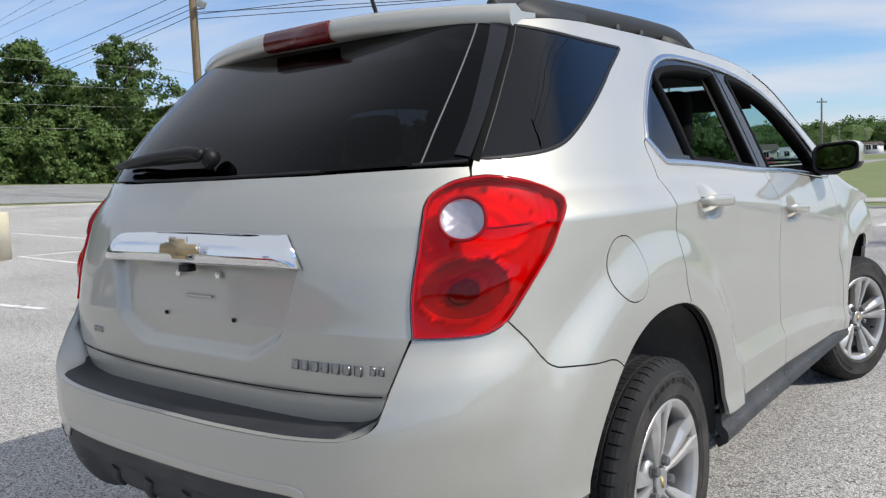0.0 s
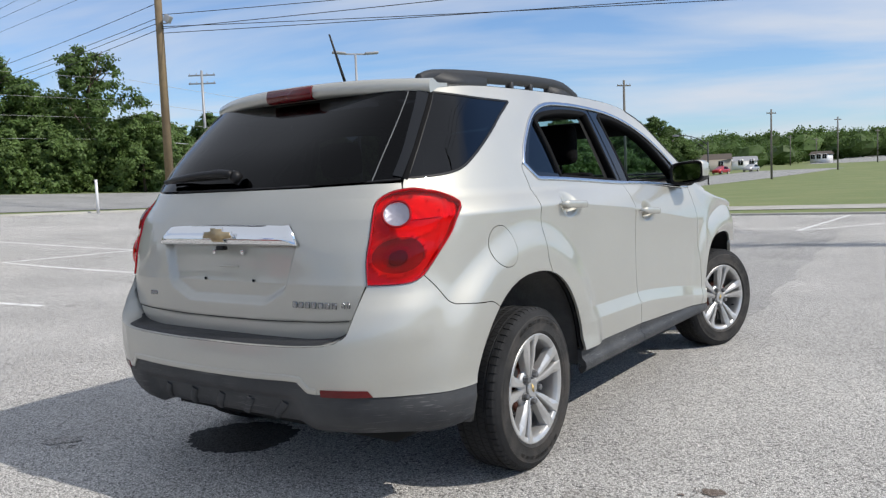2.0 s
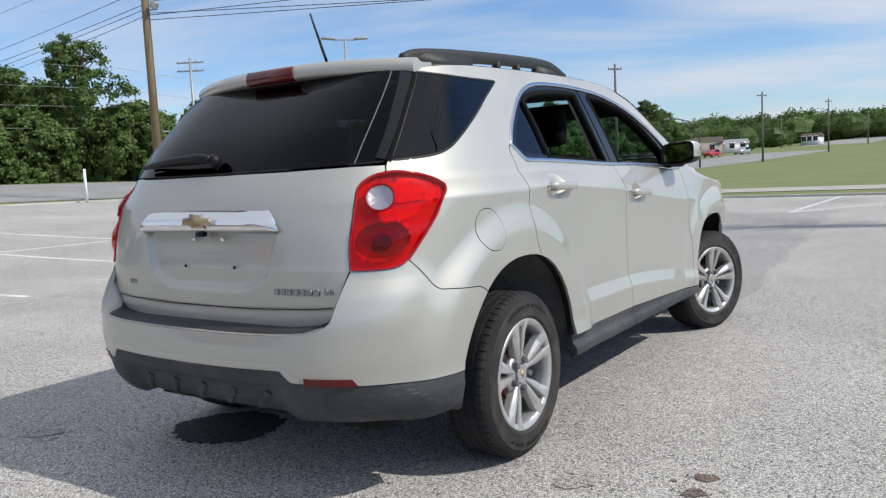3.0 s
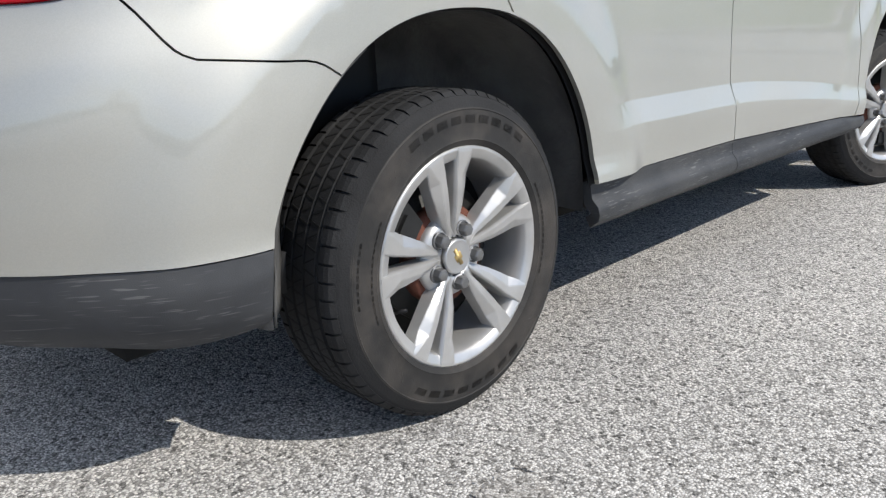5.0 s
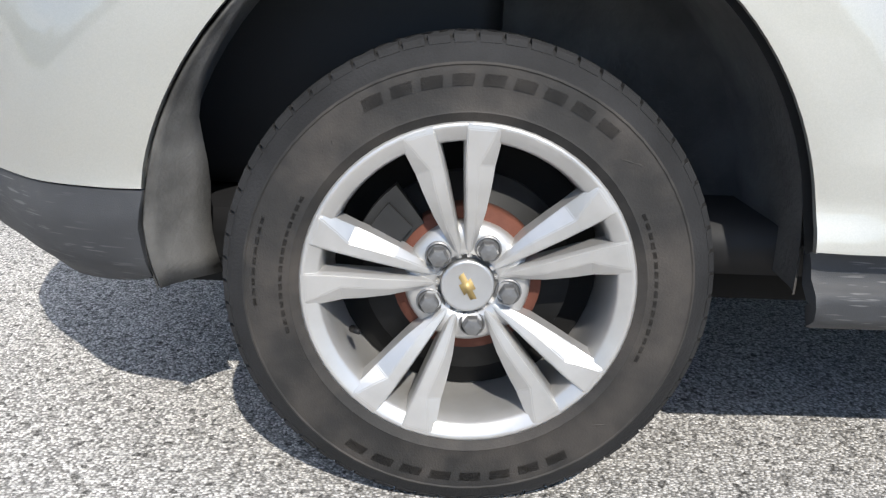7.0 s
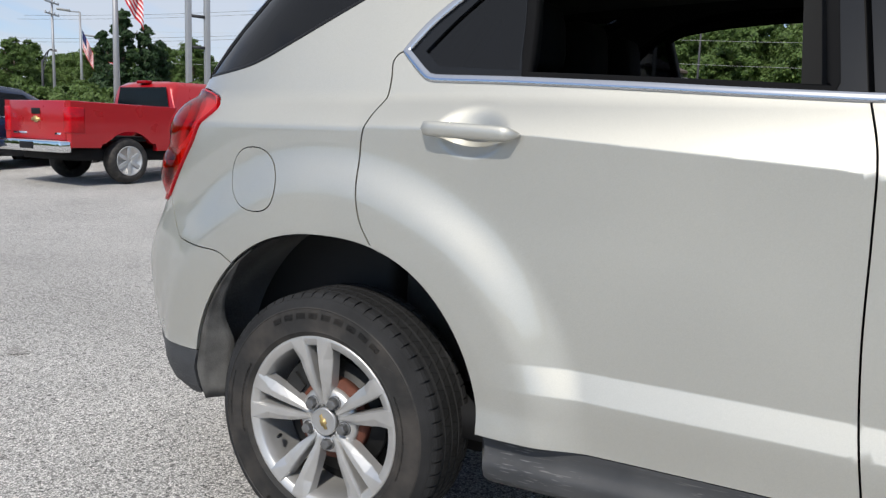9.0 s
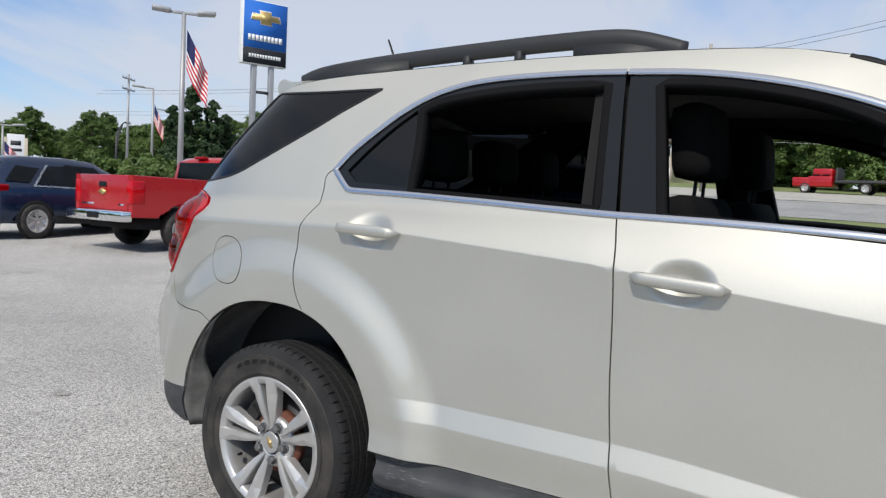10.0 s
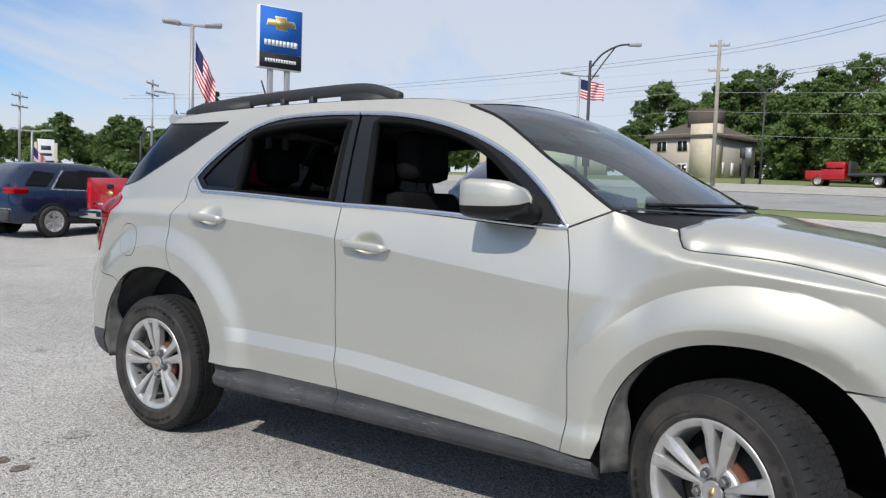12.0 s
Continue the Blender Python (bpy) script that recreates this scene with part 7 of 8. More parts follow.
far_poles = [polar(2.5, -3.0, -21.7, 78), polar(2.5, -3.0, -12.2, 111), polar(2.5, -3.0, -8.25, 154), polar(2.5, -3.0, -6.0, 205), polar(2.5, -3.0, -11.05, 215), polar(2.5, -3.0, -18.5, 150), polar(2.5, -3.0, -9.5, 235), polar(2.5, -3.0, -4.6, 245)]
for k, (x, y) in enumerate(far_poles):
    wood_pole(x, y, (10.5, 8.9, 9.1, 7.6, 7.4, 8, 6.6, 7)[k], 0.9, (0.5,), 0.14, OLD_POLE, 0.62)
tops = [(-47.5, -60), (-47.5, -12), (-46, 30), (-49, 75), (-62, 130)]
for (xa, ya), (xb, yb) in zip(tops, tops[1:]):
    for dz in (3.6, 5.0, 6.2, 7.6):
        cable((xa, ya, land(xa, ya) + dz), (xb, yb, land(xb, yb) + dz), 0.5, 0.008 if yb < 35 else 0.014 if dz > 4 else 0.030, WIRE_SUNLIT)
big = polar(3.4, 3.5, -105.7, 62)
wood_pole(*big, 10.65, -1.3, (0.4, 2.2), 0.17, PALE_POLE, 0.62)
for dz, e in ((0.3, 0), (0.6, 1), (2.3, 2), (2.6, 3)):
    zb = land(*big) + 10.2 - dz
    cable((big[0], big[1], zb), (P1[0], P1[1], z1 + 11.4 - dz), 0.9)
    cable((big[0], big[1], zb), (-46, -70 - e, zb - 2.0), 0.8)
for b, d, h in ((-144.6, 75, 8.2), (-152.5, 80, 7.0)):
    wood_pole(*polar(3.4, 3.5, b, d), h, 0.5, (0.4, 1.3), 0.12, GREY_POLE)
# pole to the east, seen mirrored in the dark glass
east = (20.2, 16.85)
tall = wood_pole(*east, 22.3, 0.9, (0.5, 1.5, 2.3), 0.24, DARK_POLE)
bm = bmesh.new()
add_lathe(bm, [(0.30, 0), (0.32, 0.1), (0.32, 1.0), (0.2, 1.1), (0.05, 1.2)], Matrix.Translation((east[0] - 0.5, east[1] - 0.3, 18.4)), 14)
part("transformer", bm, DARK_POLE, tall)
for k in range(4):
    cable((east[0] - 0.9 + 0.6 * k, east[1] + 0.5 * k - 0.7, 21.9 - 0.9 * (k % 2)), (-16 + 3.5 * k, 43 + k, 22.0), 0.8, 0.03)


def lot_lamp(x, y, high, turn, heads=2, span=0.85, r=0.10):
    z = land(x, y)
    root = thing("lot_lamp", "grey twin-headed parking lot lamp on a tall pole" if heads == 2 else "grey single-headed parking lot lamp on a tall pole", "lamp post",
                 Matrix.Translation((x, y, z)), "lot lamps")
    bm = bmesh.new()
    add_rod(bm, (x, y, z), (x, y, z + high), r, r * 0.6, 12)
    part("pole", bm, GREY_POLE, root)
    for k in range(heads):
        bm = bmesh.new()
        m = Matrix.Translation((x, y, z + high)) @ Matrix.Rotation(turn + math.pi * k, 4, "Z")
        add_box(bm, 0.0, 0.75 * span, -0.04, 0.04, -0.03, 0.05, 0.01, m)
        add_box(bm, 0.65 * span, 1.55 * span, -0.18, 0.18, -0.05, 0.07, 0.04, m @ pose(0, 0, 0, 0, -4, 0))
        part("lamp_head", bm, GREY_POLE, root)
    return root


def flag(x, y, z, long, drop, turn, limp):
    """A cloth flag of stripes with a dark field, hanging in folds from a short staff."""
    root = thing("flag", "red and white striped flag with a blue field", "flag", Matrix.Translation((x, y, z)), "flags")
    nx, ny = 26, 13
    m = Matrix.Translation((x, y, z)) @ Matrix.Rotation(turn, 4, "Z")

    def cloth(i, j):
        s, t = i / nx, j / ny
        w = 0.10 * math.sin(9 * s + 2.2 * t) * s + 0.05 * math.sin(17 * s + 3 * t) * s
        fall = limp * s * long
        return m @ Vector((long * s * (1 - 0.96 * limp), w * (1 + limp), -drop * t - fall * 0.85 - 0.08 * math.sin(5 * s) * t))
    for name, mat, pick in (("red_stripes", FLAG_RED, lambda i, j: j % 2 == 0), ("white_stripes", FLAG_WHITE, lambda i, j: j % 2 == 1), ("blue_field", FLAG_BLUE, None)):
        bm = bmesh.new()
        for i in range(nx):
            for j in range(ny):
                field = i < 10 and j < 7
                if (pick is None) != field:
                    continue
                if pick is not None and not pick(i, j):
                    continue
                bm.faces.new([bm.verts.new(cloth(a, b)) for a, b in ((i, j), (i + 1, j), (i + 1, j + 1), (i, j + 1))])
        bmesh.ops.remove_doubles(bm, verts=bm.verts[:], dist=1e-4)
        part(name, bm, mat, root)
    return root


RIGHTWARD = radians(143)
for bearing, dist, top, heads, z_flag, long, limp in ((-142.1, 26.5, 6.45, 2, 6.0, 2.0, 0.72), (-143.2, 58, 7.9, 1, 6.9, 2.2, 0.76), (-141.8, 74, 8.0, 1, 7.0, 1.9, 0.25), (-151.8, 60, 4.9, 2, 3.9, 1.7, 0.6),
                                                      (-115.0, 52, 9.5, 2, 9.3, 1.9, 0.12)):
    lx, ly = polar(3.4, 3.5, bearing, dist)
    lot_lamp(lx, ly, top - land(lx, ly), RIGHTWARD + (math.pi if heads == 1 else 0), heads, 0.58 if dist < 30 else 0.85, r=0.10)
    flag(lx - 0.08, ly + 0.06, z_flag, long, 1.15, RIGHTWARD, limp)
lx, ly = polar(2.5, -3.0, -40.5, 46)
lot_lamp(lx, ly, 8.9 - land(lx, ly), radians(50))


def street_lamp(x, y, high, turn, reach=2.2):
    z = land(x, y)
    root = thing("street_lamp", "dark street lamp with a curved arm", "street lamp", Matrix.Translation((x, y, z)), "street lamps")
    bm = bmesh.new()
    add_rod(bm, (x, y, z), (x, y, z + high - 0.9), 0.10, 0.07, 10)
    part("pole", bm, DARK_POLE, root)
    d = Vector((math.cos(turn), math.sin(turn), 0))
    o = Vector((x, y, z))
    pts = smooth_line([o + Vector((0, 0, high - 1.3)), o + d * reach * 0.3 + Vector((0, 0, high - 0.55)), o + d * reach * 0.7 + Vector((0, 0, high - 0.1)), o + d * reach + Vector((0, 0, high))], 4)
    tube("arm", pts, 0.05, DARK_POLE, root)
    tube("brace", smooth_line([o + Vector((0, 0, high - 2.0)), o + d * reach * 0.28 + Vector((0, 0, high - 1.15)), o + d * reach * 0.62 + Vector((0, 0, high - 0.20))], 4), 0.035, DARK_POLE, root)
    bm = bmesh.new()
    add_box(bm, -0.05, 0.6, -0.13, 0.13, -0.10, 0.07, 0.04, Matrix.Translation(o + d * reach + Vector((0, 0, high))) @ Matrix.Rotation(turn, 4, "Z"))
    part("lamp_head", bm, GREY_POLE, root)
    return root


lx, ly = polar(3.4, 3.5, -114.3, 42)
street_lamp(lx, ly, 9.6 - land(lx, ly), radians(125), 2.0)
lx, ly = polar(3.4, 3.5, -102.66, 70)
street_lamp(lx, ly, 11.9 - land(lx, ly), radians(-70), 1.0)
lx, ly = polar(3.4, 3.5, -145.3, 66)
street_lamp(lx, ly, 6.3 - land(lx, ly), radians(215), 2.0)
lx, ly = polar(2.5, -3.0, -16.2, 96)
street_lamp(lx, ly, 5.8, radians(180), 3.4)

# dealer's sign
def pylon():
    x, y = polar(3.4, 3.5, -136.3, 56)
    z = land(x, y)
    m = Matrix.Translation((x, y, 0)) @ Matrix.Rotation(radians(-136.3 * -1 + 180 - 22), 4, "Z")
    face = math.atan2(3.4 - x, -(3.5 - y))
    m = Matrix.Translation((x, y, 0)) @ Matrix.Rotation(face + radians(24), 4, "Z")
    root = thing("pylon_sign", "tall blue and black illuminated sign on two white posts", "sign", Matrix.Translation((x, y, z)))
    top, low, w = 13.9, 9.75, 1.58
    bm = bmesh.new()
    add_box(bm, -w, w, -0.28, 0.28, low, top, 0.05, m)
    cab = part("cabinet", bm, SIGN_WHITE, root)
    bm = bmesh.new()
    add_box(bm, -w + 0.06, w - 0.06, -0.31, -0.27, low + 1.05, top - 0.07, 0.0, m)
    part("blue_face", bm, SIGN_BLUE, cab)
    bm = bmesh.new()
    add_box(bm, -w + 0.06, w - 0.06, -0.31, -0.27, low + 0.06, low + 1.03, 0.0, m)
    part("dark_face", bm, SIGN_DARK, cab)
    bm = bmesh.new()
    add_prism(bm, [(a * 12.8, b * 12.6) for a, b in EMB], 0.31, 0.325, m @ Matrix.Translation((0, 0, low + 3.05)) @ pose(0, 0, 0, 90, 0, 0))
    part("emblem_edge", bm, SIGN_WHITE, cab)
    bm = bmesh.new()
    add_prism(bm, [(a * 12.0, b * 11.2) for a, b in EMB], 0.315, 0.34, m @ Matrix.Translation((0, 0, low + 3.05)) @ pose(0, 0, 0, 90, 0, 0))
    part("emblem", bm, GOLD, cab)
    for n, zz, h, wide_, mat in ((9, low + 1.52, 0.38, 2.45, SIGN_WHITE), (12, low + 0.42, 0.24, 2.3, SIGN_WHITE)):
        for k in range(n):
            bm = bmesh.new()
            a = -wide_ / 2 + wide_ * k / n
            add_box(bm, a + 0.02, a + wide_ / n - 0.03, -0.335, -0.31, zz, zz + h, 0.0, m)
            part("lettering_bar", bm, mat, cab)
    for q in (-0.62, 0.62):
        bm = bmesh.new()
        add_box(bm, q - 0.16, q + 0.16, -0.16, 0.16, z - 0.2, low + 0.02, 0.02, m)
        part("post", bm, GREY_POLE, root)
    for zz in (7.9, 6.0):
        bm = bmesh.new()
        add_box(bm, -0.46, 0.46, -0.06, 0.06, zz, zz + 0.18, 0.0, m)
        part("brace", bm, DARK_POLE, root)


pylon()

# small roadside things
bm = bmesh.new()
x, y = -24.6, 13.8
add_rod(bm, (x, y, land(x, y)), (x, y, land(x, y) + 1.25), 0.055, 0.05, 10)
tagged(part("marker_post", bm, SIGN_WHITE, None), "slim white marker post on the verge", "post")
bm = bmesh.new()
x, y = -12.2, 3.72
add_lathe(bm, [(0.32, land(x, y) - 0.02), (0.32, land(x, y) + 0.74), (0.29, land(x, y) + 0.78), (0.02, land(x, y) + 0.785)], Matrix.Translation((x, y, 0)), 28)
tagged(part("concrete_base", bm, YELLOW_CONCRETE, None), "pale painted concrete lamp base on the lot", "bollard")
x, y = polar(3.4, 3.5, -103.75, 70)
z = land(x, y)
board = thing("roadside_board", "small roadside notice board on one dark post", "sign", Matrix.Translation((x, y, z)))
bm = bmesh.new()
add_box(bm, -0.10, 0.10, -0.14, 0.14, z, z + 2.75, 0.01, Matrix.Translation((x, y, 0)))
part("post", bm, DARK_POLE, board)
bm = bmesh.new()
add_box(bm, 0.12, 0.20, -0.30, 0.12, z + 2.1, z + 2.95, 0.0, Matrix.Translation((x, y, 0)))
part("dark_panel", bm, DARK_POLE, board)
bm = bmesh.new()
add_box(bm, 0.12, 0.20, 0.13, 0.62, z + 2.1, z + 2.95, 0.0, Matrix.Translation((x, y, 0)))
part("panel", bm, GREY_POLE, board)


# ---- buildings ----
def window_unit(x0, x1, z0, z1, m, parent):
    bm = bmesh.new()
    add_box(bm, x0 - 0.08, x1 + 0.08, -0.05, 0.10, z0 - 0.08, z1 + 0.08, 0.0, m)
    w = part("window", bm, SIGN_WHITE, parent)
    mid = (x0 + x1) / 2
    for a, b in ((x0, mid - 0.04), (mid + 0.04, x1)):
        bm = bmesh.new()
        add_box(bm, a, b, -0.08, 0.0, z0, z1, 0.0, m)
        part("pane", bm, WINDOW_DARK, w)


def motel():
    x, y = polar(3.4, 3.5, -105.65, 92)
    z = land(x, y) - 0.6
    face = math.atan2(3.4 - x, -(3.5 - y))
    m = Matrix.Translation((x, y, z)) @ Matrix.Rotation(face + radians(-30), 4, "Z")
    root = thing("building", "cream two-storey building with a brown shingle roof", "building", Matrix.Translation((x, y, z)))
    bm = bmesh.new()
    add_box(bm, -8.3, 0.0, 0, 0.3, 0, 5.3, 0.0, m)
    part("wall", bm, STUCCO_LIT, root)
    # turned walls: their shade is put into the greyer stucco
    bm = bmesh.new()
    add_box(bm, -0.3, 0.003, 0.303, 9.0, 0, 5.3, 0.0, m)
    add_box(bm, -8.3, -0.303, 8.7, 9.0, 0, 5.3, 0.0, m)
    add_box(bm, -8.3, -8.0, 0.303, 8.7, 0, 5.3, 0.0, m)
    part("wall", bm, STUCCO_GREY, root)
    bm = bmesh.new()
    add_box(bm, -2.9, 0.06, -0.3, 1.6, 0, 6.55, 0.0, m)
    part("tower_wall", bm, STUCCO, root)
    bm = bmesh.new()
    pts = [(-8.8, -0.5, 5.3), (0.5, -0.5, 5.3), (0.5, 9.5, 5.3), (-8.8, 9.5, 5.3)]
    v = [bm.verts.new(m @ Vector(p)) for p in pts]
    lo = [bm.verts.new(m @ (Vector(p) - Vector((0, 0, 0.22)))) for p in pts]
    r = [bm.verts.new(m @ Vector(p)) for p in ((-5.2, 4.2, 7.4), (-3.4, 4.6, 7.4))]
    for f in ((v[0], v[1], r[1], r[0]), (v[1], v[2], r[1]), (v[2], v[3], r[0], r[1]), (v[3], v[0], r[0])):
        bm.faces.new(f)
    for k in range(4):
        bm.faces.new((lo[k], lo[(k + 1) % 4], v[(k + 1) % 4], v[k]))
    bm.faces.new(lo[::-1])
    part("roof", bm, ROOFING, root, smooth=False)
    bm = bmesh.new()
    add_box(bm, -5.0, -1.6, 2.4, 4.6, 6.2, 8.5, 0.0, m)
    part("roof_tower", bm, ROOFING, root)
    for xa, zz in ((-7.3, 3.6), (-4.6, 3.6), (-7.3, 1.0), (-4.6, 1.0)):
        window_unit(xa, xa + 1.2, zz, zz + 1.1, m, root)
    side_face = m @ Matrix.Rotation(radians(90), 4, "Z")
    for ya in (1.6, 3.6, 5.6, 7.4):
        bm = bmesh.new()
        add_box(bm, ya, ya + 0.6, -0.06, 0.05, 1.0, 2.4, 0.0, side_face)
        part("window", bm, WINDOW_DARK if ya > 5 else SIGN_WHITE, root)
    return root


motel()


def shed(x, y, w, d, h, turn, wall, roof, label):
    z = land(x, y)
    m = Matrix.Translation((x, y, z)) @ Matrix.Rotation(turn, 4, "Z")
    root = thing("house", label, "building", Matrix.Translation((x, y, z)), "far houses")
    bm = bmesh.new()
    add_box(bm, -w / 2, w / 2, -d / 2, d / 2, -0.5, h, 0.0, m)
    part("wall", bm, wall, root)
    bm = bmesh.new()
    a = [(-w / 2 - 0.3, -d / 2 - 0.3, h), (w / 2 + 0.3, -d / 2 - 0.3, h), (w / 2 + 0.3, d / 2 + 0.3, h), (-w / 2 - 0.3, d / 2 + 0.3, h), (-w / 2 - 0.3, 0, h + d * 0.22), (w / 2 + 0.3, 0, h + d * 0.22)]
    v = [bm.verts.new(m @ Vector(p)) for p in a]
    for f in ((0, 1, 5, 4), (2, 3, 4, 5), (1, 2, 5), (3, 0, 4), (3, 2, 1, 0)):
        bm.faces.new([v[k] for k in f])
    bmesh.ops.recalc_face_normals(bm, faces=bm.faces[:])
    part("roof", bm, roof, root, smooth=False)
    for k in range(3):
        q = -w / 2 + w * (k + 0.5) / 3
        window_unit(q - 0.5, q + 0.5, 1.0, 2.2, m @ Matrix.Translation((0, -d / 2, 0)), root)


x, y = polar(2.5, -3.0, -14.2, 195)
shed(x, y, 7, 5, 1.9, radians(20), SIGN_WHITE, GREY_POLE, "long low white building far along the road")
x, y = polar(2.5, -3.0, -9.2, 232)
shed(x, y, 4.4, 4, 2.1, radians(-10), SIGN_WHITE, ROOFING, "white house with a grey roof far along the road")
x, y = polar(2.5, -3.0, -16.8, 185)
shed(x, y, 13, 6, 2.6, radians(20), STUCCO_GREY, ROOFING, "low grey building far along the road")
x, y = polar(3.4, 3.5, -151.0, 84)
z = land(x, y)
m = Matrix.Translation((x, y, z)) @ Matrix.Rotation(math.atan2(3.4 - x, -(3.5 - y)), 4, "Z")
board = thing("entrance_sign", "white framed entrance sign before the trees", "sign", Matrix.Translation((x, y, z)))
for q in (-0.85, 0.85):
    bm = bmesh.new()
    add_box(bm, q - 0.13, q + 0.13, -0.13, 0.13, -0.1, 2.6, 0.02, m)
    part("post", bm, STUCCO, board)
bm = bmesh.new()
add_box(bm, -0.72, 0.72, -0.08, 0.08, 0.9, 2.9, 0.03, m)
panel_ = part("panel", bm, SIGN_WHITE, board)
for z0_, z1_, w_ in ((1.9, 2.3, 0.42), (1.35, 1.6, 0.5)):
    bm = bmesh.new()
    add_box(bm, -w_, w_, -0.10, -0.07, z0_, z1_, 0.0, m)
    part("lettering_bar", bm, DARK_POLE, panel_)
x, y = polar(3.4, 3.5, -117.5, 112)
shed(x, y, 17, 9, 3.3, radians(122), STUCCO, ROOFING, "cream building with a brown roof across the road")


# ---- parked vehicles ----
def plain_wheel(r, wide, parent, m, rim_mat=None):
    bm = bmesh.new()
    ax = Matrix(((0, 0, 1, 0), (1, 0, 0, 0), (0, 1, 0, 0), (0, 0, 0, 1)))
    h = wide / 2
    add_lathe(bm, [(r * 0.62, h * 0.9), (r * 0.80, h), (r * 0.95, h * 0.8), (r, h * 0.4), (r, -h * 0.4), (r * 0.9, -h), (r * 0.6, -h * 0.9)], m @ ax, 28, closed=True)
    tyre = part("wheel", bm, RUBBER, parent)
    bm = bmesh.new()
    add_lathe(bm, [(r * 0.66, h * 0.70), (r * 0.66, h * 0.94), (r * 0.60, h * 0.90), (r * 0.56, h * 0.35)], m @ ax, 28)
    part("rim", bm, rim_mat or ALLOY, tyre)
    bm = bmesh.new()
    add_lathe(bm, [(r * 0.6, h * 0.30), (r * 0.6, h * 0.34), (r * 0.1, h * 0.34)], m @ ax, 20)
    part("rim_back", bm, GAP, tyre)
    for k in range(6):
        bm = bmesh.new()
        add_box(bm, h * 0.45, h * 0.85, -r * 0.085, r * 0.085, r * 0.08, r * 0.62, 0.006, m @ Matrix.Rotation(2 * math.pi * k / 6, 4, "X"))
        part("spoke", bm, rim_mat or ALLOY, tyre)


def loft_body(sections, m, mat, parent, name="body", arches=()):
    """A car body through cross-sections: each a place y and half an outline of (half width, height)."""
    bm = bmesh.new()
    rings = []
    for y, half_ in sections:
        ring = [bm.verts.new(m @ Vector((x, y, z))) for x, z in half_] + [bm.verts.new(m @ Vector((-x, y, z))) for x, z in half_[::-1]]
        rings.append(ring)
    n = len(rings[0])
    for a, b in zip(rings, rings[1:]):
        for k in range(n):
            bm.faces.new((a[k], a[(k + 1) % n], b[(k + 1) % n], b[k]))
    bm.faces.new(rings[0])
    bm.faces.new(rings[-1][::-1])
    bmesh.ops.recalc_face_normals(bm, faces=bm.faces[:])
    return part(name, bm, mat, parent)


def quad_plate(pts, m, mat, parent, name, thick=0.012):
    bm = bmesh.new()
    bm.faces.new([bm.verts.new(m @ Vector(p)) for p in pts])
    bmesh.ops.solidify(bm, geom=bm.faces[:], thickness=thick)
    bmesh.ops.recalc_face_normals(bm, faces=bm.faces[:])
    return part(name, bm, mat, parent, smooth=False)


